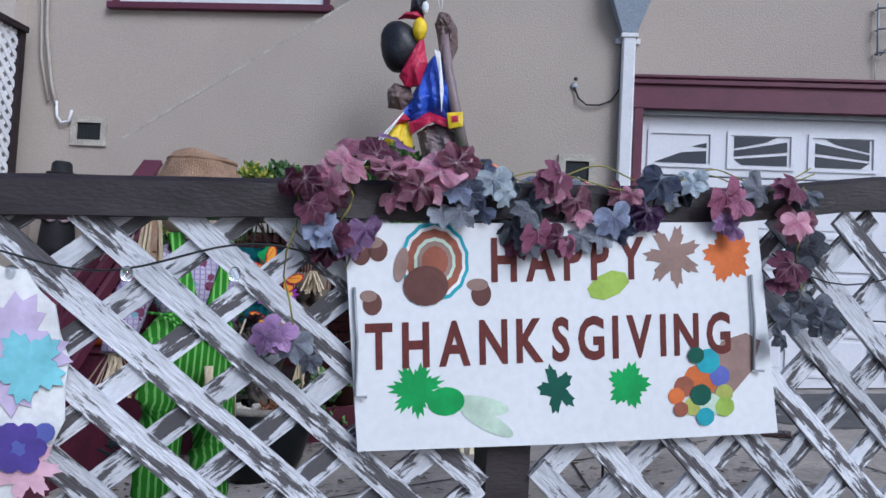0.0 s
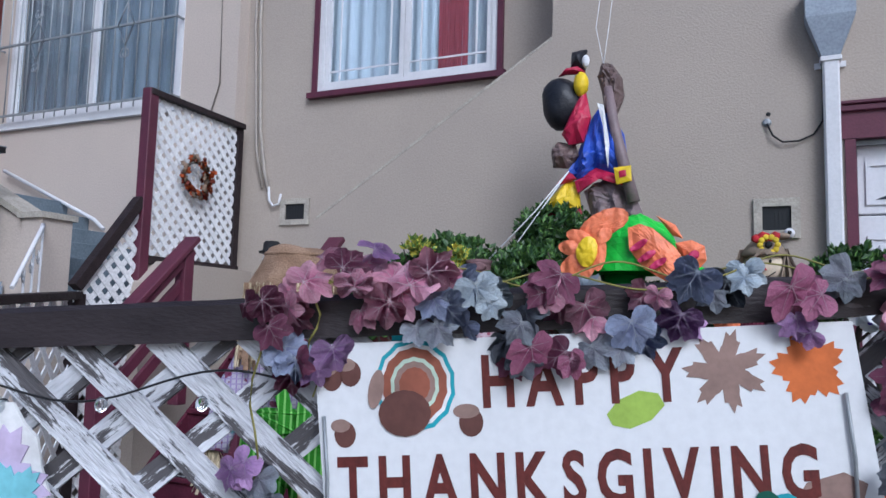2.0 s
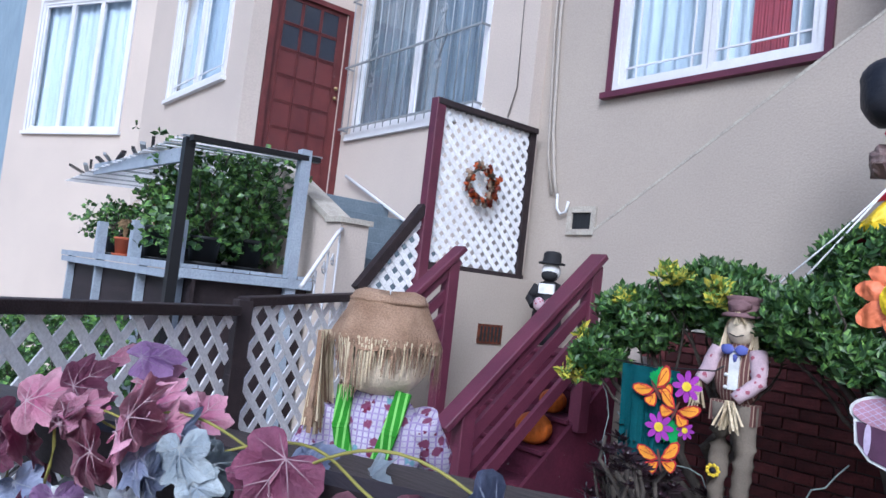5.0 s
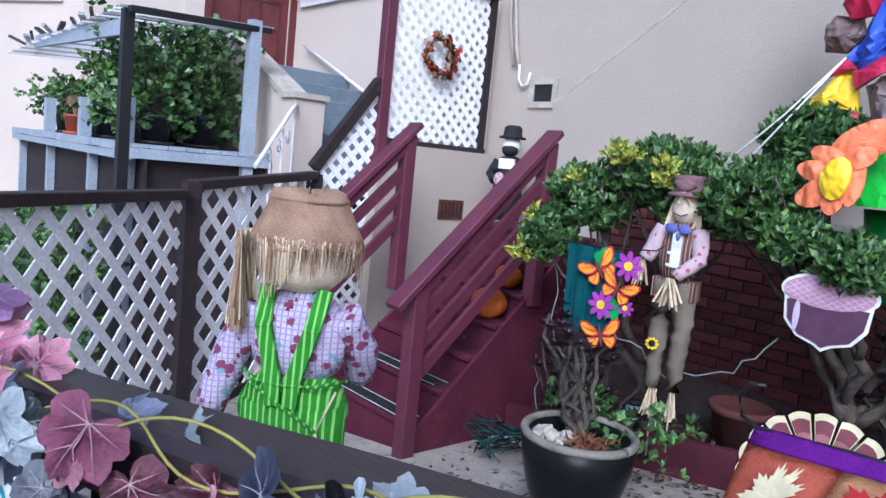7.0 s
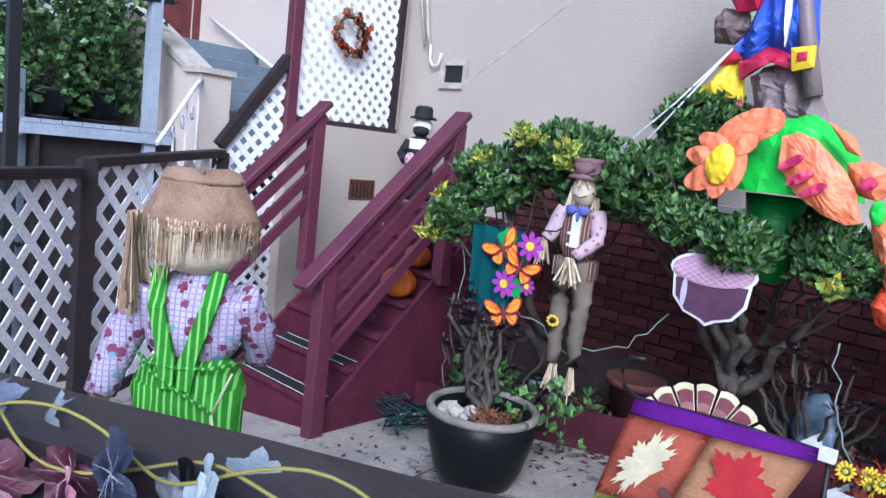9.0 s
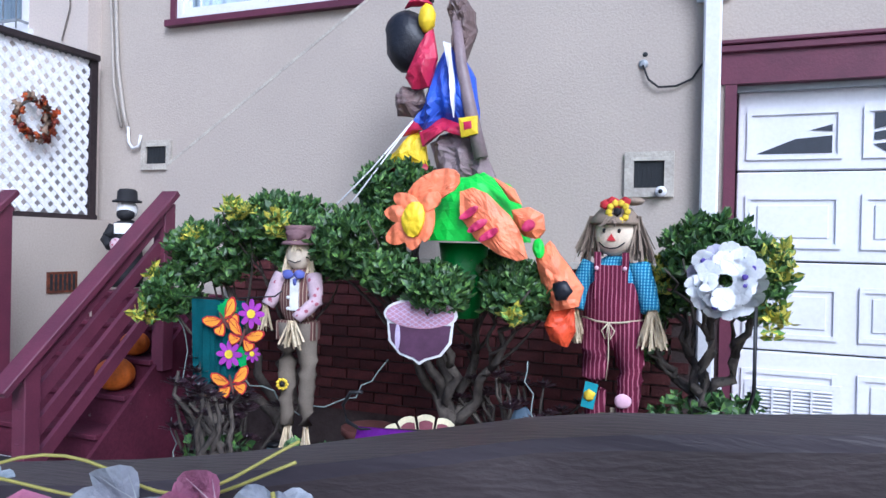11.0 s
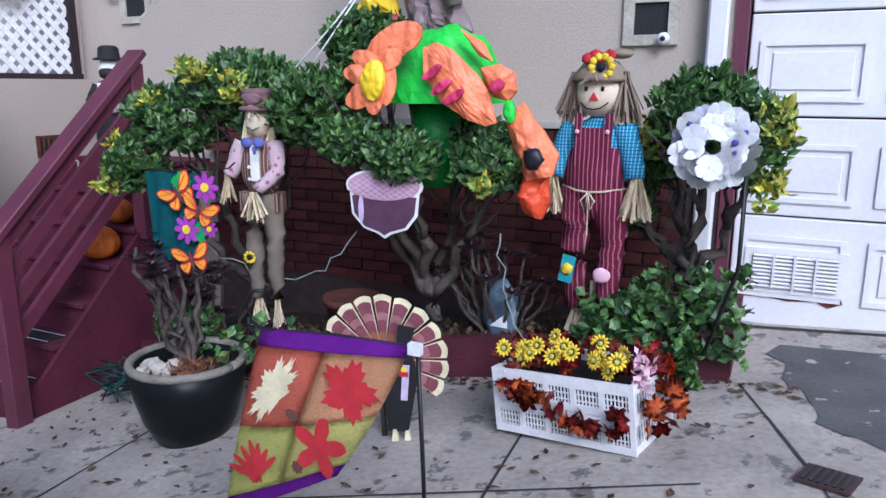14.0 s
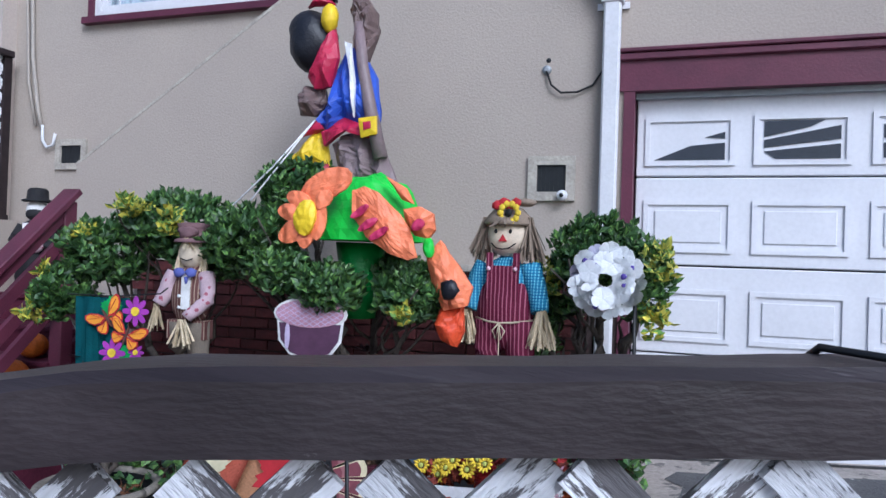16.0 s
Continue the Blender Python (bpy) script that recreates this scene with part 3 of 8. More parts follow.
def build_neighbour():
    wx0, wx1, wz0, wz1 = -7.5, -4.75, 3.15, 5.4
    wall("wall_neighbour", turned_wall(-8.0, -4.0, NB, -1.5, 9.0, (wx0, wx1, wz0, wz1)), STUCCO_N, "pale stucco wall of the neighbouring house")
    wall("wall_neighbour_bay", turned_wall(-12.35, -7.76, 4.9, -1.5, 9.0, (-10.9, -8.5, 3.72, 5.6)), STUCCO_N, "pale stucco front of the neighbouring house")
    bm = bmesh.new()
    for y0, y1, z0, z1 in ((5.145, NB - 0.002, -1.5, 2.2), (5.145, NB - 0.002, 4.95, 9.0), (6.3, NB - 0.002, 2.204, 4.946)):
        add_box(bm, (-7.92, (y0 + y1) / 2, (z0 + z1) / 2), (0.24, y1 - y0, z1 - z0))
    wall("wall_neighbour_porch", bm, STUCCO_N, "pale stucco porch wall of the neighbouring house")
    build_window("window_2", "white sliding window behind a barred grille", wx0, wx1, wz0, wz1, NB, None, False, behind=BLIND)
    part("window_sill", span(wx0 - 0.1, wx1 + 0.06, NB - 0.05, NB - 0.002, wz0 - 0.09, wz0), WHITE, bpy.data.objects["window_2"])
    build_window("window_3", "white window with muntins and a moulded sill", -10.9, -8.5, 3.72, 5.6, 4.9, WHITE, True)
    # splayed wall of the far bay with a large sliding window
    turn = pose(-12.35, 4.9, 0, 0, 0, 27)
    far = wall("wall_neighbour_splay", turned_wall(-3.6, 0.0, 0, -1.5, 9.0, (-3.05, -0.55, 3.35, 5.95)), STUCCO_N, "pale stucco splayed bay of the neighbouring house")
    far.matrix_basis = turn
    w4 = build_window("window_4", "large white sliding window on the pale splayed bay", -3.05, -0.55, 3.35, 5.95, 0, WHITE, False, 3)
    w4.matrix_basis = turn
    wall("wall_blue_house", span(-34.0, -15.6, 3.3, 3.55, -1.5, 9.0), BLUE_SIDING, "pale blue painted front of the next house")


BLUE_SIDING = mat("pale_blue_siding", (0.3, 0.39, 0.47), (0.24, 0.32, 0.4), 0.7, 1.5, 50, 0.2)
build_neighbour()
# added backings: the darkness of the rooms behind the windows is in their colour
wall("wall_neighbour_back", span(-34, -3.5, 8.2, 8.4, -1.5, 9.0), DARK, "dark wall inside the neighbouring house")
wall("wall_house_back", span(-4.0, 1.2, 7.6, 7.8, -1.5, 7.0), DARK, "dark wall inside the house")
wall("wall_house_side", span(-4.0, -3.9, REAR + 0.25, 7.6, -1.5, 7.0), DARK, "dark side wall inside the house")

# ---- planter and brick base ----
BOARD = mat("maroon_planter_board", (0.1, 0.022, 0.038), (0.06, 0.013, 0.022), 0.6, 5, 60, 0.3, wear=(0.05, 0.035, 0.035), wear_at=0.64)


def build_planter():
    p = empty("planter_box", "low maroon planter box along the house wall", "planter")
    for x0, x1 in ((-2.05, -0.4), (-0.4, 0.6), (0.6, 1.62)):
        a, b = x0 + 0.002, x1 - 0.002
        bm = bmesh.new()
        lo = [bm.verts.new(v) for v in ((a, 5.17, gz(a) - 0.05), (b, 5.17, gz(b) - 0.05), (b, 5.22, gz(b) - 0.05), (a, 5.22, gz(a) - 0.05))]
        hi = [bm.verts.new((v.co.x, v.co.y, gz(v.co.x) + 0.22)) for v in lo]
        for k in range(4):
            bm.faces.new((lo[k], lo[(k + 1) % 4], hi[(k + 1) % 4], hi[k]))
        bm.faces.new(lo[::-1]), bm.faces.new(hi)
        part("front_board", bm, BOARD, p)
    part("end_board", span(1.57, 1.62, 5.222, 5.9, -0.05, 0.218), BOARD, p)
    bm = bmesh.new()
    n = 40
    r0 = [bm.verts.new((-2.05 + 3.62 * i / n, 5.222, gz(-2.05 + 3.62 * i / n) + 0.15 + random.uniform(-0.015, 0.02))) for i in range(n + 1)]
    r1 = [bm.verts.new((v.co.x, 5.55, v.co.z + random.uniform(0, 0.05))) for v in r0]
    r2 = [bm.verts.new((v.co.x, 5.9, v.co.z + 0.03)) for v in r0]
    for i in range(n):
        bm.faces.new((r0[i], r0[i + 1], r1[i + 1], r1[i]))
        bm.faces.new((r1[i], r1[i + 1], r2[i + 1], r2[i]))
    part("soil", bm, SOIL, p, "dark soil with leaf litter", smooth=True)


build_planter()
base = wall("wall_brick_base", span(-2.0, 1.32, 5.93, 6.0, -0.7, 1.06), MORTAR, "red brick base below the stucco with a pale ledge")
wall("wall_base_core", span(-0.549, 1.49, 6.001, 6.3, -0.7, 1.089), MORTAR, "masonry core of the house base")
tagged(part("trim_ledge", span(-2.0, 1.33, 5.9, 6.0, 1.06, 1.1), CAP), "pale stucco ledge above the brick", "ledge", kind="structure")

# ---- Thanksgiving sign ----
BOARDW = mat("white_board", (0.68, 0.69, 0.71), (0.62, 0.63, 0.65), 0.6, 2, 50, 0.06, wear=(0.6, 0.6, 0.6), wear_at=0.75, detail_amt=0.1)
LETTER = mat("brown_red_letter_paint", (0.13, 0.025, 0.02), (0.09, 0.018, 0.016), 0.6, 20, 80, 0.1)


def ink(name, col):
    return plain(name, col, 0.7, var=0.3)


INK = {k: ink("ink_" + k, c) for k, c in dict(green=(0.03, 0.35, 0.08), lime=(0.35, 0.5, 0.08), dark_green=(0.01, 0.09, 0.06), brown=(0.13, 0.055, 0.045), orange=(0.62, 0.16, 0.04),
       rust=(0.3, 0.1, 0.06), tan=(0.3, 0.2, 0.17), teal=(0.05, 0.35, 0.42), blue=(0.12, 0.14, 0.45), pale_green=(0.55, 0.68, 0.55), red=(0.5, 0.03, 0.04), purple=(0.28, 0.06, 0.33),
       yellow=(0.85, 0.62, 0.04), olive=(0.42, 0.45, 0.1), pink=(0.72, 0.45, 0.55), white=(0.8, 0.8, 0.8), cream=(0.75, 0.68, 0.45), black=(0.015, 0.015, 0.018), grape=(0.09, 0.06, 0.3), lilac=(0.6, 0.5, 0.7)).items()}


def maple(r, lobes=5, depth=0.45, teeth=0.12, stem=0.3, squash=1.0):
    """A lobed leaf outline about the origin, tip upwards."""
    pts = []
    n = lobes * 8
    for i in range(n):
        a = math.pi / 2 + 2 * math.pi * (i + 0.5) / n
        ph = (lobes * (a - math.pi / 2) / (2 * math.pi)) % 1.0
        k = abs(ph - 0.5) * 2
        rr = r * (1 - depth * (1 - k) ** 1.7) * (1 + teeth * (1 if i % 2 else -1))
        pts.append((rr * math.cos(a) * squash, rr * math.sin(a)))
    return pts


def oval(rx, rz, n=16, cx=0.0, cz=0.0, wob=0.0):
    return [(cx + rx * math.cos(6.2832 * i / n) * (1 + wob * (i % 2)), cz + rz * math.sin(6.2832 * i / n) * (1 + wob * (i % 2))) for i in range(n)]


def word(body, parent, m, size, width, material):
    """Letters of a word, each a part, set from x = 0 to width in the plane of m (x along, z up)."""
    depsg = bpy.context.evaluated_depsgraph_get
    adv, meshes = [], []
    for ch in body:
        cu = bpy.data.curves.new("letter", "FONT")
        cu.body, cu.size, cu.extrude, cu.resolution_u = ch, size, 0.0003, 3
        cu.offset = size * 0.03
        ob = new("letter", cu)
        bpy.context.view_layer.update()
        me = bpy.data.meshes.new_from_object(ob.evaluated_get(depsg()))
        xs = [v.co.x for v in me.vertices]
        meshes.append((me, min(xs), max(xs)))
        bpy.data.objects.remove(ob)
    total = sum(b - a for _, a, b in meshes)
    space = size * 0.22
    k = (width) / (total + space * (len(body) - 1))
    x = 0.0
    for me, a, b in meshes:
        me.materials.clear()
        me.materials.append(material)
        ob = new("letter", me)
        ob.parent = parent
        ob.matrix_basis = m @ Matrix.Translation((x - a * k, 0, 0)) @ Euler((radians(90), 0, 0)).to_matrix().to_4x4() @ Matrix.Diagonal((k, 1, 1, 1))
        x += (b - a) * k + space * k


def build_sign():
    s = empty("thanksgiving_sign", "white painted wooden sign with stencilled Thanksgiving greeting", "sign")
    o = fpos(0.215, 0.84, 0.012)
    u3 = (fpos(1.066, 0.903, 0.012) - o).normalized()
    up = Vector((0, 0, 1))
    nrm = u3.cross(up).normalized()
    vz = nrm.cross(u3) * -1
    vz = vz if vz.z > 0 else -vz
    m = Matrix((u3, -nrm, vz)).transposed().to_4x4()
    m.translation = o
    W, H = 0.985, 0.485
    s.matrix_basis = m @ Matrix.Diagonal((0.913, 1, 0.905, 1))
    board = part("board", plate([(0.027, 0), (0.98, 0.002), (1.018, -H - 0.004), (0.5, -H + 0.006), (0.048, -H + 0.022)], 0.009), BOARDW, s)
    L = lambda x, z, d=0.0: pose(x, -0.0009 - 0.3 * d, z)
    word("HAPPY", s, L(0.335, -0.122), 0.128, 0.355, LETTER)
    word("THANKSGIVING", s, L(0.066, -0.296), 0.128, 0.835, LETTER)
    def art(name, pts, col, x, z, rot=0, d=0.0):
        part(name, plate(pts, 0.0003, L(x, z, d) @ pose(0, 0, 0, 0, rot, 0)), INK[col], s)
    for i in range(3):
        x, z = ((0.06, -0.062), (0.095, -0.055), (0.082, -0.165))[i]
        art("painted_acorn", oval(0.02, 0.024), "brown", x, z)
        art("acorn_cap", oval(0.018, 0.012), "tan", x - 0.008, z + 0.016, 0, 0.001)
    art("painted_acorn", oval(0.022, 0.026), "brown", 0.312, -0.15)
    art("acorn_cap", oval(0.024, 0.013), "tan", 0.304, -0.13, 0, 0.001)
    for r, c, dd in ((0.078, "teal", 0), (0.07, "white", 0.0012), (0.063, "rust", 0.0024), (0.047, "pale_green", 0.0036), (0.04, "tan", 0.0048), (0.03, "rust", 0.006)):
        art("painted_tail", oval(r * 0.92, r * 1.05, 28, 0, 0, 0.04), c, 0.213, -0.08, 0, dd)
    art("painted_body", oval(0.048, 0.042), "brown", 0.193, -0.13, 0, 0.0072)
    art("painted_head", oval(0.014, 0.036), "tan", 0.142, -0.085, 12, 0.0072)
    art("painted_leaf", maple(0.055, 1, 0.1, 0.02, squash=0.55), "lime", 0.6, -0.138, 70)
    art("painted_oak_leaf", maple(0.07, 7, 0.6, 0.1), "tan", 0.76, -0.075, 15)
    art("painted_maple_leaf", maple(0.062, 5, 0.35, 0.1), "orange", 0.9, -0.075, -12)
    art("painted_leaf_tuft", maple(0.055, 7, 0.4, 0.15), "green", 0.17, -0.345, 20)
    art("painted_stalk", oval(0.04, 0.03), "green", 0.232, -0.372, 0, 0.001)
    art("painted_corn", oval(0.065, 0.02), "pale_green", 0.305, -0.385, 12)
    art("painted_corn", oval(0.065, 0.018), "pale_green", 0.32, -0.42, 30, 0.001)
    art("painted_oak_leaf", maple(0.055, 5, 0.6, 0.1, squash=0.75), "dark_green", 0.477, -0.36, -20)
    art("painted_maple_leaf", maple(0.05, 5, 0.35, 0.12), "green", 0.645, -0.36, 15)
    art("painted_horn", [(-0.06, -0.07), (0.0, 0.06), (0.06, 0.085), (0.1, 0.07), (0.085, 0.0), (0.03, -0.07)], "tan", 0.87, -0.33, 8)
    fruits = ((0.0, 0.0, 0.042, "orange"), (-0.04, -0.01, 0.025, "rust"), (-0.06, -0.03, 0.02, "orange"), (0.05, 0.01, 0.025, "blue"), (0.02, 0.045, 0.03, "teal"), (0.06, -0.03, 0.022, "olive"),
              (-0.02, -0.055, 0.022, "olive"), (-0.05, -0.06, 0.018, "rust"), (0.025, -0.055, 0.028, "pale_green"), (0.06, -0.06, 0.024, "lime"), (0.01, -0.08, 0.022, "teal"), (0.0, -0.03, 0.026, "dark_green"), (-0.01, 0.06, 0.02, "dark_green"))
    for i, (x, z, r, c) in enumerate(fruits):
        art("painted_fruit", oval(r, r * 0.92, 14, 0, 0, 0.05), c, 0.82 + x, -0.36 + z, 0, 0.001 + 0.0008 * i)
    for x, z0, z1 in ((0.045, -0.13, -0.35), (0.955, -0.12, -0.34)):
        part("hook_bar", tube([(x, -0.006, z0), (x + 0.004, -0.007, (z0 + z1) / 2), (x, -0.006, z1), (x + 0.022, -0.012, z1 - 0.002)], 0.0035), GREY, s, "thin grey metal hook bar")


build_sign()

# ---- shrubs ----
LEAF_A = mat("dark_green_leaf", (0.055, 0.12, 0.035), (0.03, 0.075, 0.022), 0.45, 9, 60, 0.1, rand=0.45, spec=0.45, island=True)
LEAF_Y = mat("yellow_green_leaf", (0.62, 0.54, 0.06), (0.36, 0.38, 0.06), 0.5, 9, 60, 0.1, rand=0.3, spec=0.4, island=True)
LEAF_L = mat("light_green_leaf", (0.15, 0.28, 0.06), (0.09, 0.18, 0.04), 0.45, 9, 60, 0.1, rand=0.35, spec=0.4, island=True)
BARK = mat("grey_bark", (0.1, 0.085, 0.07), (0.05, 0.04, 0.035), 0.9, 14, 50, 0.9)
DARK_LEAF = mat("dark_purple_leaf", (0.035, 0.014, 0.022), (0.018, 0.008, 0.012), 0.4, 12, 60, 0.1, rand=0.4, spec=0.4, island=True)


def clump(bm, c, r, n, rng, ln=0.055, wd=0.014, mi=0, mi2=2, p2=0.24):
    """Tufts of leaves over and within an uneven ellipsoid."""
    c, r = Vector(c), Vector(r)
    for _ in range(n):
        d = Vector((rng.gauss(0, 1), rng.gauss(0, 1), rng.gauss(0, 1))).normalized()
        k = rng.uniform(0.6, 1.0) * (1 + 0.18 * noise.noise(d * 2.3 + c * 3))
        p = c + Vector((d.x * r.x, d.y * r.y, d.z * r.z)) * k
        leaf_tuft(bm, p, 5, ln, wd, rng, up=0.35 + 0.5 * max(d.z, 0), mi=mi, mi2=mi2, p2=p2)


def limb(bm, a, b, r0, r1, rng, bend=0.06, n=6):
    a, b = Vector(a), Vector(b)
    pts = [a.lerp(b, i / n) + (Vector((rng.uniform(-1, 1), rng.uniform(-1, 1), rng.uniform(-0.6, 0.6))) * bend if 0 < i < n else Vector()) for i in range(n + 1)]
    tube(pts, r0, 7, bm, 0, r1)
    return pts


def shrub(name, label, root, clumps, seed, yellow=(), off=(0.1, -0.1, -0.02)):
    """A gnarled shrub: trunk and limbs, and leaf clumps."""
    rng = random.Random(seed)
    root = tuple(a + b for a, b in zip(root, (off[0], off[1], 0)))
    clumps, yellow = [[(tuple(a + b for a, b in zip(c, off)), r, n) for c, r, n in q] for q in (clumps, yellow)]
    s = empty(name, label, "shrub", "clipped shrubs", at=root)
    o = Vector(root)
    tb = bmesh.new()
    fork = Vector((0, 0, 0.22 * (clumps[0][0][2] - root[2])))
    limb(tb, (0, 0, -0.06), fork, 0.05, 0.042, rng, 0.02)
    for c, r, n in clumps:
        t = Vector(c) - o
        mid = fork.lerp(t, 0.55) + Vector((0, 0.05, -0.06))
        limb(tb, fork, mid, 0.036, 0.024, rng, 0.04)
        limb(tb, mid, t, 0.024, 0.01, rng, 0.03)
        for _ in range(4):
            limb(tb, mid, t + Vector((rng.uniform(-1, 1) * r[0], rng.uniform(-1, 1) * r[1], rng.uniform(-0.5, 0.7) * r[2])), 0.012, 0.004, rng, 0.03)
    part("trunk", tb, BARK, s, smooth=True)
    cb = bmesh.new()
    for c, r, n in clumps:
        clump(cb, Vector(c) - o, r, n, rng)
    part("crown", cb, [LEAF_A, LEAF_Y, LEAF_L], s)
    if yellow:
        for c, r, n in yellow:
            yb = bmesh.new()
            clump(yb, Vector(c) - o, r, n, rng, 0.055, 0.014, 1, 2, 0.42)
            part("yellow_sprig", yb, [LEAF_A, LEAF_Y, LEAF_L], s, "yellow variegated sprig")
    return s


shrub("shrub", "clipped evergreen shrub with yellow variegated sprigs in the planter", (-1.15, 5.4, gz(-1.15) + 0.13),
      [((-1.5, 5.1, 1.12), (0.27, 0.3, 0.2), 520), ((-1.12, 5.25, 1.3), (0.32, 0.3, 0.2), 620), ((-0.85, 5.15, 1.12), (0.2, 0.22, 0.16), 300), ((-1.62, 4.9, 0.88), (0.16, 0.18, 0.16), 220)], 3,
      [((-1.68, 4.85, 0.98), (0.07, 0.07, 0.07), 16), ((-1.47, 4.9, 1.22), (0.08, 0.07, 0.05), 20), ((-1.22, 4.95, 1.38), (0.09, 0.09, 0.05), 34), ((-0.92, 4.92, 1.3), (0.07, 0.06, 0.08), 34), ((-1.7, 4.8, 0.76), (0.09, 0.09, 0.08), 24)])
shrub("shrub", "clipped evergreen shrub with a gnarled grey trunk in the planter", (-0.05, 5.45, gz(-0.05) + 0.13),
      [((-0.5, 5.05, 1.2), (0.27, 0.26, 0.2), 560), ((-0.27, 5.0, 1.05), (0.16, 0.2, 0.12), 240), ((0.02, 5.0, 0.97), (0.17, 0.2, 0.13), 300), ((0.4, 5.15, 0.95), (0.19, 0.22, 0.14), 320), ((-0.45, 5.5, 1.53), (0.28, 0.24, 0.19), 560), ((0.15, 5.4, 1.05), (0.3, 0.2, 0.12), 300)], 5,
      [((0.42, 5.0, 0.86), (0.08, 0.06, 0.05), 14)])
shrub("shrub", "evergreen shrub with yellow sprigs beside the garage door", (1.38, 5.42, 0.12),
      [((1.38, 5.35, 1.18), (0.24, 0.22, 0.2), 420), ((1.2, 5.55, 0.98), (0.14, 0.14, 0.14), 200), ((1.6, 5.3, 1.05), (0.14, 0.16, 0.2), 220), ((1.05, 5.62, 0.75), (0.1, 0.1, 0.2), 130)], 8,
      [((1.68, 5.2, 1.15), (0.08, 0.09, 0.09), 26), ((1.66, 5.2, 0.88), (0.07, 0.08, 0.09), 24), ((1.12, 5.4, 1.06), (0.1, 0.08, 0.12), 36)], (0.04, -0.06, -0.01))


def build_ivy():
    rng = random.Random(4)
    iv = empty("ivy", "trailing green ivy in the planter corner", "ivy", at=(1.28, 5.26, 0.2))
    bm = bmesh.new()
    for _ in range(420):
        x = rng.uniform(-0.35, 0.38)
        z = rng.random() ** 1.6 * (0.34 if x > -0.15 else 0.2) - 0.08
        y = rng.uniform(-0.17, 0.2) - (0.03 if z < 0 else 0)
        leaf_tuft(bm, Vector((x, y, z)), 3, 0.055, 0.024, rng, 0.1, 0, 1, 0.25)
    for _ in range(60):
        leaf_tuft(bm, Vector((rng.uniform(0.1, 0.2), -0.2 + rng.uniform(-0.03, 0.03), rng.uniform(-0.25, 0.0))), 3, 0.05, 0.022, rng, 0.0, 0, 1, 0.25)
    part("foliage", bm, [LEAF_A, LEAF_L], iv)


build_ivy()


def rosette(bm, p, r, rng, mi=0):
    """A dark succulent rosette."""
    for ring, (n, e, k) in enumerate(((9, 0.25, 1.0), (8, 0.7, 0.75), (5, 1.15, 0.45))):
        for i in range(n):
            a = 6.283 * i / n + ring * 0.4 + rng.uniform(-0.1, 0.1)
            d = Vector((math.cos(a) * math.cos(e), math.sin(a) * math.cos(e), math.sin(e)))
            s = Vector((-math.sin(a), math.cos(a), 0))
            q = d * r * k
            v = [bm.verts.new(p + w) for w in (d * 0.01, q * 0.65 + s * r * 0.17 * k + Vector((0, 0, 0.005)), q, q * 0.65 - s * r * 0.17 * k)]
            bm.faces.new(v).material_index = mi


def succulents(name, label, root, heads, seed):
    rng = random.Random(seed)
    s = empty(name, label, "succulent", "dark succulents", at=root)
    for x, y, z, r in heads:
        st, rb = bmesh.new(), bmesh.new()
        limb(st, (x * 0.2, y * 0.2, 0), (x, y, z), 0.012, 0.008, rng, 0.025)
        rosette(rb, Vector((x, y, z)), r * 1.15, rng)
        part("stem", st, BARK, s, smooth=True)
        part("rosette", rb, DARK_LEAF, s)


rng = random.Random(12)
succulents("succulent", "dark purple rosette succulent in the planter", (0.42, 5.45, gz(0.42) + 0.13), [(rng.uniform(-0.35, 0.35), rng.uniform(-0.25, 0.1), rng.uniform(0.25, 0.65), rng.uniform(0.05, 0.085)) for _ in range(28)], 2)
succulents("succulent", "dark purple rosette succulent behind the pot", (-1.25, 4.9, gz(-1.25) + 0.0), [(rng.uniform(-0.4, 0.45), rng.uniform(-0.3, 0.2), rng.uniform(0.2, 0.75), rng.uniform(0.06, 0.1)) for _ in range(36)], 6)


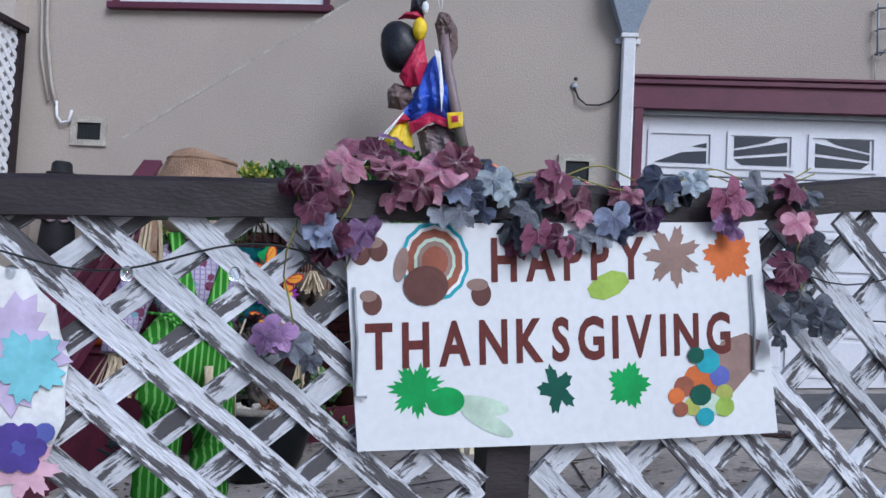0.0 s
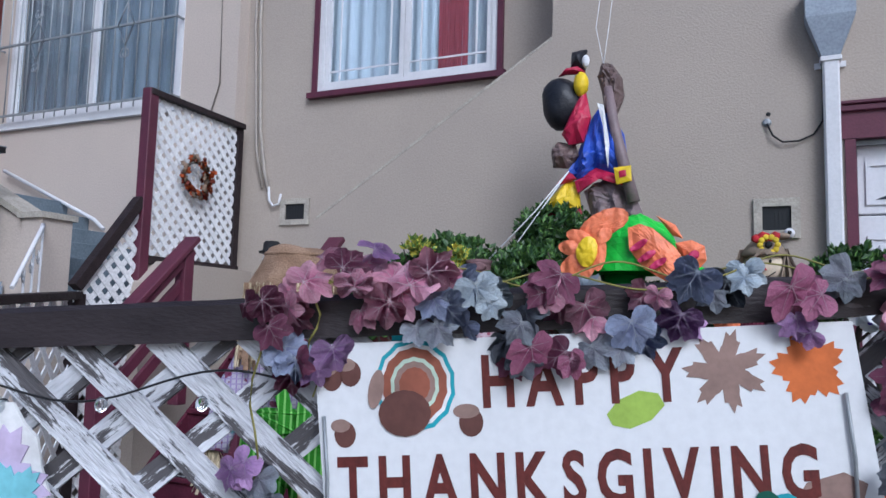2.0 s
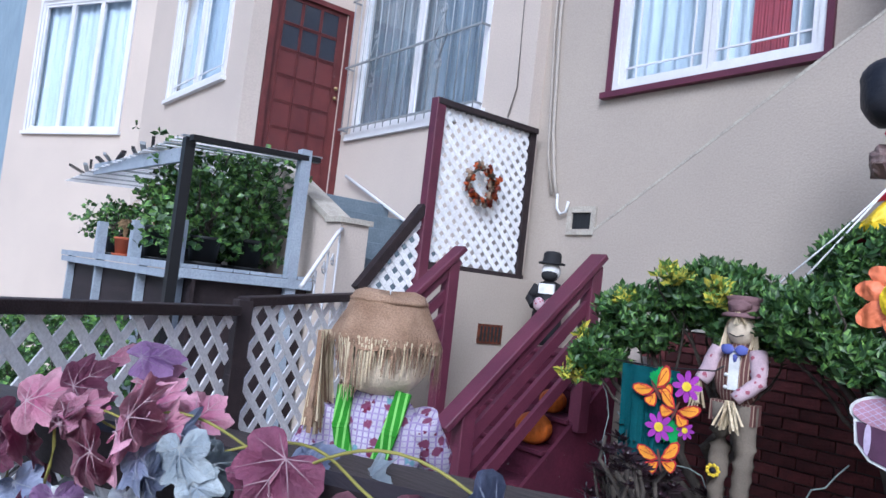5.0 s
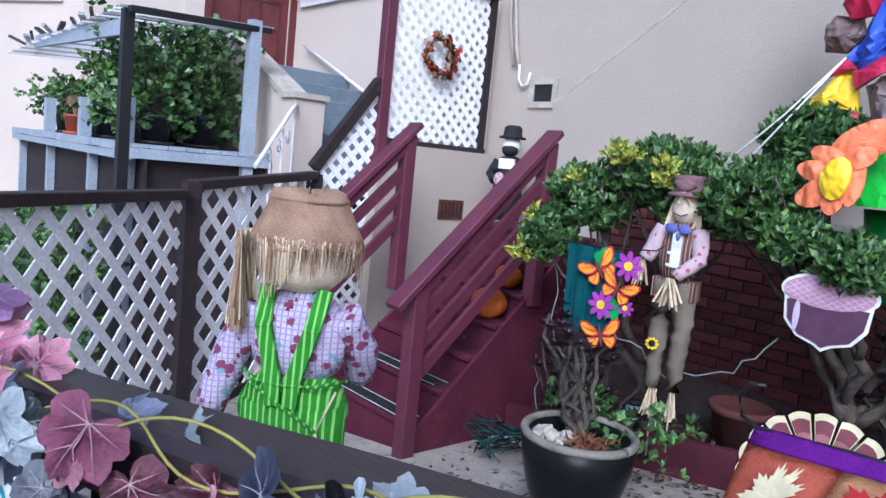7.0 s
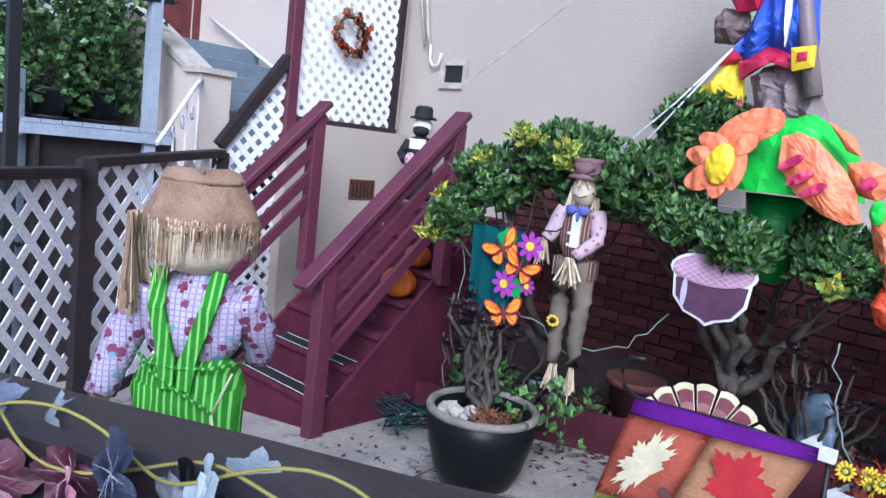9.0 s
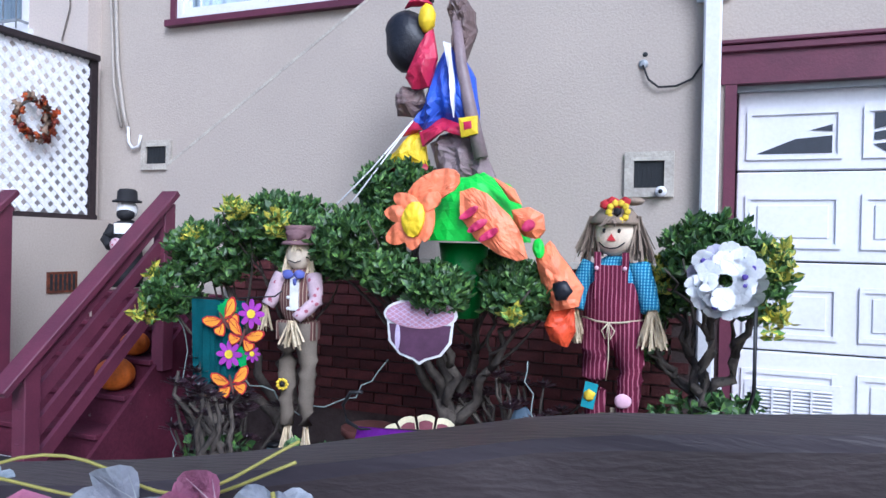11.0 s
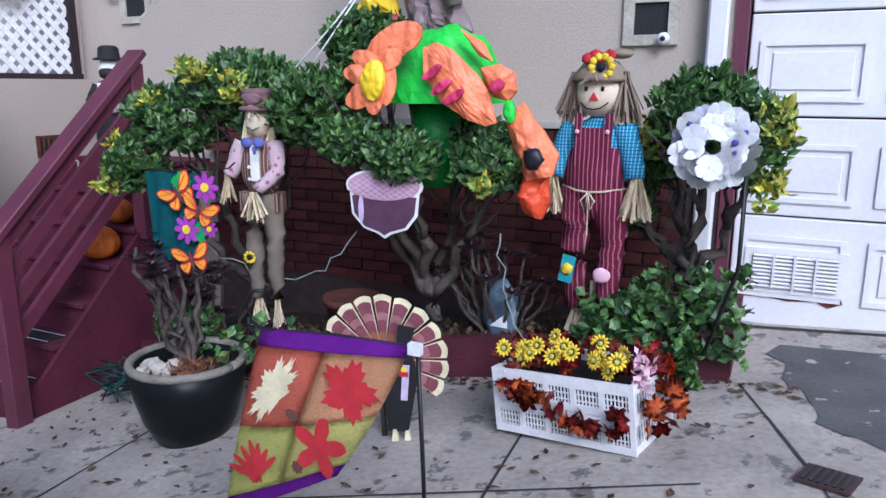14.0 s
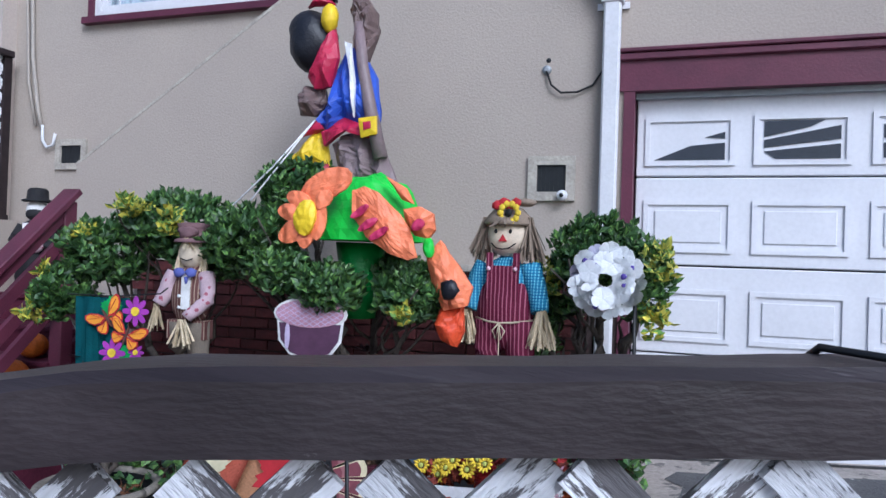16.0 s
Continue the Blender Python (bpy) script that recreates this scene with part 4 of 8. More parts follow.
def build_pot():
    P = Vector((-0.78, 4.33, gz(-0.78) - 0.01))
    p = empty("flower_pot", "large black glazed pot with a pale rim", "plant pot", at=P)
    part("body", lathe([(0.13, 0), (0.17, 0.012), (0.225, 0.12), (0.262, 0.26), (0.278, 0.395), (0.245, 0.4), (0.235, 0.32), (0.02, 0.31)], 36), plain("black_glaze", (0.008, 0.009, 0.01), 0.3, 0, 0.1), p, smooth=True)
    part("rim", tube([(0.264 * math.cos(6.2832 * k / 36), 0.264 * math.sin(6.2832 * k / 36), 0.405) for k in range(37)], 0.021, 8), mat("pale_rim", (0.26, 0.235, 0.2), (0.15, 0.135, 0.115), 0.8, 14, 60, 0.4), p, "pale worn rim")
    part("soil", lathe([(0.236, 0.34), (0.12, 0.355), (0.01, 0.35)], 20), SOIL, p)
    rng = random.Random(9)
    for i in range(12):
        bm = bmesh.new()
        r = bmesh.ops.create_icosphere(bm, subdivisions=1, radius=rng.uniform(0.02, 0.045), matrix=pose(-0.1 + rng.uniform(-0.09, 0.1), -0.12 + rng.uniform(-0.05, 0.07), 0.37 + rng.uniform(0, 0.02), rng.uniform(0, 90), rng.uniform(0, 90), 0))
        for v in r["verts"]:
            v.co += Vector((rng.uniform(-1, 1), rng.uniform(-1, 1), rng.uniform(-1, 1))) * 0.008
        part("stone", bm, CAP, p)
    bm = bmesh.new()
    for i in range(50):
        leaf_tuft(bm, Vector((0.1 + rng.gauss(0, 0.045), -0.05 + rng.gauss(0, 0.05), 0.36 + rng.uniform(0, 0.05))), 3, 0.06, 0.007, rng, 0.2)
    part("dry_plant", bm, mat("dry_brown_leaf", (0.22, 0.09, 0.04), (0.1, 0.05, 0.03), 0.8, 20, 60, 0.2), p, "dry brown plant remains")
    st, rb = bmesh.new(), bmesh.new()
    for k in range(9):
        a = rng.uniform(0, 6.28)
        top = Vector((0.32 * math.cos(a) * rng.uniform(0.4, 1) - 0.05, 0.2 * math.sin(a) + 0.1, rng.uniform(0.6, 1.0)))
        pts = limb(st, (-0.02, 0.02, 0.33), top, 0.02, 0.009, rng, 0.05)
        for q in range(3):
            rosette(rb, top + Vector((rng.uniform(-0.07, 0.07), rng.uniform(-0.05, 0.05), rng.uniform(-0.08, 0.03))), rng.uniform(0.05, 0.09), rng)
    part("stem_work", st, BARK, p, smooth=True)
    part("rosette_head", rb, DARK_LEAF, p, "dark purple rosettes")
    gb = bmesh.new()
    for k in range(90):
        leaf_tuft(gb, Vector((rng.uniform(-0.35, 0.4), rng.uniform(0.1, 0.35), rng.uniform(0.25, 0.55))), 3, 0.06, 0.022, rng, 0.3, 0, 1, 0.3)
    part("ground_leaves", gb, [LEAF_A, LEAF_L], p, "green leaves at the base")


build_pot()

# ---- leaf garland on the front fence ----
def vine_leaf_mesh(name, r, material):
    bm = bmesh.new()
    half = [(0.0, 1.0), (0.12, 0.8), (0.2, 0.62), (0.32, 0.5), (0.5, 0.62), (0.78, 0.6), (0.7, 0.42), (0.64, 0.26), (0.7, 0.1), (0.92, -0.08), (0.72, -0.2), (0.6, -0.34), (0.52, -0.52), (0.3, -0.52), (0.12, -0.4)]
    full = half + [(0.0, -0.22)] + [(-x, z * 0.97) for x, z in half[:0:-1]]
    out = [(-x * r, z * r) for x, z in full]
    c = bm.verts.new((0, 0, 0.006))
    vs = [bm.verts.new((x, z, -0.18 * (x * x + z * z) / r + 0.004 * math.sin(5 * x / r + 3 * z / r))) for x, z in out]
    for i in range(len(vs)):
        bm.faces.new((c, vs[i], vs[(i + 1) % len(vs)])).smooth = True
    me = bpy.data.meshes.new(name)
    bmesh.ops.solidify(bm, geom=bm.faces[:], thickness=0.0008)
    bm.to_mesh(me)
    bm.free()
    me.materials.append(material)
    return me


def cloth_leaf(name, a, b):
    """Printed cloth leaf: deep colour at the heart, paler at the rim, mottled."""
    m = mat(name, a, tuple(0.6 * x + 0.4 * y for x, y in zip(a, b)), 0.55, 22, 140, 0.3, rand=0.22, spec=0.3, detail_amt=0.3)
    n, l = m.node_tree.nodes, m.node_tree.links
    bs = n["Principled BSDF"]
    src = bs.inputs["Base Color"].links[0].from_socket
    tc, ln, nz = n.new("ShaderNodeTexCoord"), n.new("ShaderNodeVectorMath"), n.new("ShaderNodeTexNoise")
    ln.operation = "LENGTH"
    nz.inputs["Scale"].default_value = 30
    l.new(tc.outputs["Object"], ln.inputs[0])
    l.new(tc.outputs["Object"], nz.inputs["Vector"])
    ad = n.new("ShaderNodeMath")
    ad.operation = "MULTIPLY_ADD"
    ad.inputs[1].default_value = 0.05
    l.new(nz.outputs[0], ad.inputs[0])
    l.new(ln.outputs["Value"], ad.inputs[2])
    mr = n.new("ShaderNodeMapRange")
    mr.inputs[1].default_value, mr.inputs[2].default_value = 0.028, 0.07
    l.new(ad.outputs[0], mr.inputs[0])
    mx = n.new("ShaderNodeMix")
    mx.data_type = "RGBA"
    mx.inputs[6].default_value = (*b, 1)
    l.new(mr.outputs[0], mx.inputs[0])
    l.new(src, mx.inputs[7])
    l.new(mx.outputs[2], bs.inputs["Base Color"])
    return m


def grape_leaf_mesh(r, material, vein, seed):
    """A broad, shallow-lobed, toothed leaf with raised veins and a soft wave."""
    rng = random.Random(seed)
    half = [(0.0, 1.0), (0.1, 0.85), (0.2, 0.79), (0.26, 0.62), (0.38, 0.53), (0.52, 0.6), (0.64, 0.55), (0.8, 0.52), (0.82, 0.36), (0.78, 0.2), (0.7, 0.09), (0.84, -0.04), (0.85, -0.2), (0.76, -0.33), (0.64, -0.5), (0.44, -0.55), (0.28, -0.52), (0.13, -0.4)]
    full = half + [(0.0, -0.24)] + [(-x * rng.uniform(0.92, 1.04), z) for x, z in half[:0:-1]]
    ph = rng.uniform(0, 6)
    def lift(x, z):
        a, d = math.atan2(x, z), math.hypot(x, z)
        return r * (-0.2 * d * d + 0.09 * d * math.sin(5 * a + ph) + 0.05 * math.sin(4 * x + ph))
    bm = bmesh.new()
    c = bm.verts.new((0, 0, lift(0, 0)))
    rings = [[bm.verts.new((-x * k * r, z * k * r, lift(x * k, z * k))) for x, z in full] for k in (0.5, 1.0)]
    n = len(full)
    for i in range(n):
        j = (i + 1) % n
        bm.faces.new((c, rings[0][i], rings[0][j]))
        bm.faces.new((rings[0][i], rings[1][i], rings[1][j], rings[0][j]))
    bmesh.ops.solidify(bm, geom=bm.faces[:], thickness=0.0008)
    for tx, tz in ((0, 0.92), (0.68, 0.48), (-0.68, 0.48), (0.72, -0.15), (-0.72, -0.15), (0.4, -0.45), (-0.4, -0.45), (0.3, 0.62), (-0.3, 0.62)):
        bx, bz = (0.0, -0.2) if abs(tx) != 0.3 else (0.0, 0.25)
        d = Vector((tz - bz, -(tx - bx))).normalized() * 0.013
        prev = None
        for k in range(5):
            q = k / 4
            x, z, w = bx + (tx - bx) * q, bz + (tz - bz) * q, 1.0 - 0.75 * q
            pair = [bm.verts.new((-(x + sg * d.x * w) * r, (z + sg * d.y * w) * r, lift(x, z) + 0.0016)) for sg in (-1, 1)]
            if prev:
                bm.faces.new((prev[0], prev[1], pair[1], pair[0])).material_index = 1
            prev = pair
    me = bpy.data.meshes.new("vine_leaf")
    bm.to_mesh(me)
    bm.free()
    me.materials.append(material)
    me.materials.append(vein)
    return me


VINE = {}
for vn, va, vb in (("pink", (0.6, 0.34, 0.41), (0.34, 0.1, 0.18)), ("blue", (0.36, 0.41, 0.55), (0.17, 0.19, 0.31)), ("plum", (0.35, 0.13, 0.21), (0.17, 0.04, 0.09)),
                   ("grey", (0.27, 0.3, 0.34), (0.15, 0.15, 0.19)), ("silver", (0.5, 0.56, 0.6), (0.27, 0.32, 0.38)), ("violet", (0.42, 0.26, 0.46), (0.2, 0.1, 0.25))):
    vm, vv = cloth_leaf("vine_" + vn, va, vb), plain("vein_" + vn, tuple(0.5 * x + 0.12 for x in va), 0.6)
    VINE[vn[0] if vn != "plum" else "m"] = [grape_leaf_mesh(0.05, vm, vv, k) for k in range(3)]
# distance along the fence, height over the rail's edge, scale
SPRAY_LEFT = {"p": [(0.235, 0.035, 1.0), (0.205, -0.01, 0.85), (0.4, 0.03, 1.3), (0.43, 0.045, 1.0), (0.31, 0.03, 0.9), (0.36, -0.01, 0.9)], "m": [(0.17, 0.0, 0.8), (0.18, -0.045, 0.8), (0.22, -0.1, 0.9), (0.29, 0.06, 0.9)],
              "v": [(0.275, -0.085, 0.9), (0.135, -0.265, 0.95)], "b": [(0.2, -0.08, 0.95), (0.47, 0.02, 1.0), (0.455, -0.02, 0.8)], "g": [(0.44, -0.05, 0.8), (0.165, -0.29, 0.8)], "s": [(0.525, 0.0, 0.8)]}
SPRAY_RIGHT = {"g": [(0.575, -0.03, 1.0), (0.545, -0.075, 0.9), (0.68, -0.095, 0.8), (0.875, 0.0, 0.9), (1.05, 0.005, 1.0), (1.16, -0.015, 0.85), (1.17, -0.13, 1.0), (1.16, -0.235, 1.0), (1.13, -0.275, 0.85), (1.19, -0.29, 0.9)],
               "m": [(0.585, -0.095, 1.0), (0.625, 0.02, 1.0), (0.63, -0.1, 0.8), (0.965, -0.015, 1.15), (1.12, 0.0, 0.9), (1.12, -0.165, 1.0)], "p": [(0.67, -0.03, 0.95), (0.755, -0.01, 0.7), (1.145, -0.07, 1.1), (0.61, 0.0, 0.8)],
               "b": [(0.735, -0.06, 1.0), (0.825, 0.015, 1.0)], "v": [(0.805, -0.05, 0.85), (0.975, -0.06, 0.75)], "s": [(0.9, 0.02, 0.8), (0.5, 0.01, 0.9)]}


def build_garland():
    g = empty("leaf_garland", "artificial vine garland of pink and blue-grey leaves on the rail", "garland", at=fpos(0.65, fz(0.65)))
    o = g.location
    rng = random.Random(21)
    stem = plain("yellow_green_stem", (0.26, 0.24, 0.06), 0.6)
    for sh, wv, hgt in ((0.0, 0.33, 0.0), (1.7, 0.41, 0.012)):
        pts = []
        for i in range(60):
            x = 0.22 + i * 0.96 / 59
            pts.append(fpos(x, fz(x) + 0.004 + hgt + 0.018 * math.sin(i * wv + sh), 0.016 + 0.012 * math.sin(i * 0.45 + sh)) - o)
        part("vine_stem", tube(pts, 0.0016, 5), stem, g, "yellow-green vine stem")
    for x, drop in ((0.24, 0.16), (1.16, 0.3), (0.15, 0.3)):
        a = fpos(x, fz(x) - 0.01, 0.02) - o
        part("vine_stem", tube([a + Vector((0.012 * math.sin(k * 1.3), 0, -drop * k / 7)) for k in range(8)], 0.002, 5), stem, g)
    for spray in (SPRAY_LEFT, SPRAY_RIGHT):
        for key, spots in spray.items():
            for x, dz, sc in spots + [(q[0] + rng.uniform(-0.04, 0.04), q[1] - rng.uniform(0.0, 0.035), q[2] * 0.8) for q in spots]:
                ob = new("vine_leaf", VINE[key][rng.randrange(3)])
                ob.parent = g
                up = dz > 0.02
                tilt = rng.uniform(35, 75) if up else rng.uniform(55, 105)
                spin = rng.uniform(-50, 50) if up else 180 + rng.uniform(-60, 60)
                p = fpos(x, fz(x) + dz - 0.012, rng.uniform(0.018, 0.055)) - o
                ob.matrix_basis = Matrix.Translation(p) @ Euler((radians(tilt), radians(rng.uniform(-25, 25)), radians(rng.uniform(-28, 45)))).to_matrix().to_4x4() @ Matrix.Rotation(radians(spin), 4, "Z") @ Matrix.Diagonal((sc, sc, sc, 1))
    # sprays lying over the top of the rail, in front of the planted yard
    for key, x, lift, off, sc in (("p", 0.3, 0.05, -0.05, 1.1), ("p", 0.36, 0.03, -0.02, 1.0), ("p", 0.24, 0.07, -0.04, 0.95), ("v", 0.33, 0.08, -0.03, 0.9), ("p", 0.42, 0.02, -0.04, 0.8), ("b", 0.6, 0.0, -0.015, 0.8), ("s", 0.67, -0.005, -0.02, 0.8),
                                  ("s", 0.9, 0.0, -0.02, 0.6), ("m", 0.76, -0.02, 0.0, 0.6)):
        ob = new("vine_leaf", VINE[key][rng.randrange(3)])
        ob.parent = g
        ob.matrix_basis = Matrix.Translation(fpos(x, fz(x) + lift, off) - o) @ Euler((radians(rng.uniform(25, 60)), 0, radians(rng.uniform(-30, 60)))).to_matrix().to_4x4() @ Matrix.Rotation(radians(rng.uniform(-70, 70)), 4, "Z") @ Matrix.Diagonal((sc, sc, sc, 1))


build_garland()

# ---- scarecrows and figures: each one mesh ----
def fabric(name, a, b, stripes=0.0, vertical=True, c=None, wid=0.5):
    """Cloth; stripes per metre run across x, with a second colour."""
    m = mat(name, a, tuple(x * 0.8 for x in a), 0.9, 10, 140, 0.3, spec=0.1, detail_amt=0.25)
    if stripes:
        n, l = m.node_tree.nodes, m.node_tree.links
        bs = n["Principled BSDF"]
        src = bs.inputs["Base Color"].links[0].from_socket
        w = n.new("ShaderNodeTexWave")
        w.bands_direction = "X" if vertical else "Z"
        w.inputs["Scale"].default_value = stripes
        w.inputs["Distortion"].default_value = 0.6
        tc = n.new("ShaderNodeTexCoord")
        l.new(tc.outputs["Object"], w.inputs["Vector"])
        r = n.new("ShaderNodeValToRGB")
        r.color_ramp.elements[0].position, r.color_ramp.elements[1].position = wid, wid + 0.12
        l.new(w.outputs["Fac"], r.inputs[0])
        mx = n.new("ShaderNodeMix")
        mx.data_type = "RGBA"
        l.new(r.outputs[0], mx.inputs[0])
        l.new(src, mx.inputs[6])
        mx.inputs[7].default_value = (*b, 1)
        out = mx.outputs[2]
        if c:
            w2 = n.new("ShaderNodeTexWave")
            w2.bands_direction = "Z"
            w2.inputs["Scale"].default_value = stripes
            l.new(tc.outputs["Object"], w2.inputs["Vector"])
            r2 = n.new("ShaderNodeValToRGB")
            r2.color_ramp.elements[0].position, r2.color_ramp.elements[1].position = 0.8, 0.9
            l.new(w2.outputs["Fac"], r2.inputs[0])
            m3 = n.new("ShaderNodeMix")
            m3.data_type = "RGBA"
            l.new(r2.outputs[0], m3.inputs[0])
            l.new(out, m3.inputs[6])
            m3.inputs[7].default_value = (*c, 1)
            out = m3.outputs[2]
        l.new(out, bs.inputs["Base Color"])
    return m


def blotches(m, col, scale, upto, seed):
    """Printed flower blotches of a second colour on a cloth."""
    n, l = m.node_tree.nodes, m.node_tree.links
    bs = n["Principled BSDF"]
    src = bs.inputs["Base Color"].links[0].from_socket
    tc, mp, vo, nz = n.new("ShaderNodeTexCoord"), n.new("ShaderNodeMapping"), n.new("ShaderNodeTexVoronoi"), n.new("ShaderNodeTexNoise")
    mp.inputs["Location"].default_value = (seed, seed * 0.7, 0)
    l.new(tc.outputs["Object"], mp.inputs[0])
    vo.inputs["Scale"].default_value, nz.inputs["Scale"].default_value = scale, scale * 5
    l.new(mp.outputs[0], vo.inputs["Vector"])
    l.new(mp.outputs[0], nz.inputs["Vector"])
    ad = n.new("ShaderNodeMath")
    ad.operation = "MULTIPLY_ADD"
    ad.inputs[1].default_value = 0.3
    l.new(nz.outputs[0], ad.inputs[0])
    l.new(vo.outputs["Distance"], ad.inputs[2])
    r = n.new("ShaderNodeValToRGB")
    r.color_ramp.elements[0].position, r.color_ramp.elements[1].position = upto, upto + 0.05
    r.color_ramp.elements[0].color, r.color_ramp.elements[1].color = (1, 1, 1, 1), (0, 0, 0, 1)
    l.new(ad.outputs[0], r.inputs[0])
    mx = n.new("ShaderNodeMix")
    mx.data_type = "RGBA"
    l.new(r.outputs[0], mx.inputs[0])
    l.new(src, mx.inputs[6])
    mx.inputs[7].default_value = (*col, 1)
    l.new(mx.outputs[2], bs.inputs["Base Color"])


STRAW = mat("pale_straw", (0.76, 0.65, 0.46), (0.54, 0.43, 0.27), 0.8, 30, 120, 0.5, stretch=(4, 4, 0.5))
BURLAP = mat("brown_burlap", (0.42, 0.28, 0.19), (0.29, 0.18, 0.115), 0.95, 14, 200, 0.8, detail_amt=0.5)
FACE = fabric("cream_cloth", (0.78, 0.66, 0.51), (0, 0, 0))
GREEN_STRIPE = fabric("green_striped_velvet", (0.045, 0.22, 0.02), (0.2, 0.46, 0.11), 13, wid=0.72)
PLAID = fabric("lilac_plaid_shirt", (0.5, 0.47, 0.57), (0.25, 0.18, 0.36), 16, c=(0.3, 0.24, 0.4), wid=0.8)
blotches(PLAID, (0.17, 0.05, 0.1), 19.0, 0.47, 3.1)
blotches(PLAID, (0.13, 0.02, 0.05), 24.0, 0.3, 5.3)
blotches(PLAID, (0.16, 0.3, 0.36), 14.0, 0.3, 8.4)
MAROON_STRIPE = fabric("maroon_pinstripe", (0.13, 0.018, 0.045), (0.35, 0.12, 0.17), 16, wid=0.8)
BLUE_PLAID = fabric("blue_plaid_shirt", (0.05, 0.25, 0.42), (0.2, 0.5, 0.62), 22, c=(0.02, 0.1, 0.25), wid=0.75)
TAN_TROUSER = fabric("grey_tan_cloth", (0.19, 0.16, 0.13), (0.12, 0.1, 0.08))
VEST = fabric("brown_striped_vest", (0.14, 0.065, 0.06), (0.34, 0.26, 0.2), 18, wid=0.8)
PINK_CLOTH = fabric("pale_pink_cloth", (0.56, 0.42, 0.47), (0, 0, 0))
blotches(PINK_CLOTH, (0.3, 0.09, 0.13), 26.0, 0.4, 2.2)
ROPE = plain("pale_rope", (0.5, 0.42, 0.3), 0.9)


def blob(bm, c, r, mi=0, seed=0, wob=0.08, sub=3, rot=(0, 0, 0)):
    """A stuffed, slightly uneven rounded form."""
    m = pose(*c, *rot)
    res = bmesh.ops.create_icosphere(bm, subdivisions=sub, radius=1)
    for v in res["verts"]:
        d = v.co.copy()
        k = 1 + wob * noise.noise(d * 2.1 + Vector((seed * 3.7, 0, 0))) + wob * 0.5 * noise.noise(d * 5 + Vector((0, seed, 0)))
        v.co = m @ Vector((d.x * r[0] * k, d.y * r[1] * k, d.z * r[2] * k))
    for f in {f for v in res["verts"] for f in v.link_faces}:
        f.material_index, f.smooth = mi, True


def sleeve(bm, pts, r0, r1, mi, seed=0):
    rng = random.Random(seed)
    ps = [Vector(p) for p in pts]
    out = []
    for i in range(len(ps) - 1):
        for k in range(4):
            out.append(ps[i].lerp(ps[i + 1], k / 4) + Vector((rng.uniform(-1, 1), rng.uniform(-1, 1), 0)) * 0.004)
    out.append(ps[-1])
    tube(out, r0, 12, bm, mi, r1)


def fringe(bm, p, ln, spread, n, mi, rng, d=(0, 0, -1), w=0.006):
    """Loose straws hanging from p."""
    for _ in range(n):
        e = Vector(d) * ln * rng.uniform(0.75, 1.1) + Vector((rng.uniform(-1, 1), rng.uniform(-1, 1), 0)) * spread
        s = Vector((rng.uniform(-1, 1), rng.uniform(-1, 1), 0)).normalized() * w
        st = Vector(p) + Vector((rng.uniform(-1, 1), rng.uniform(-1, 1), 0)) * spread * 0.35
        q = st + e
        v = [bm.verts.new(x) for x in (st - s * 0.5, st + s * 0.5, q + s, q - s)]
        bm.faces.new(v).material_index = mi


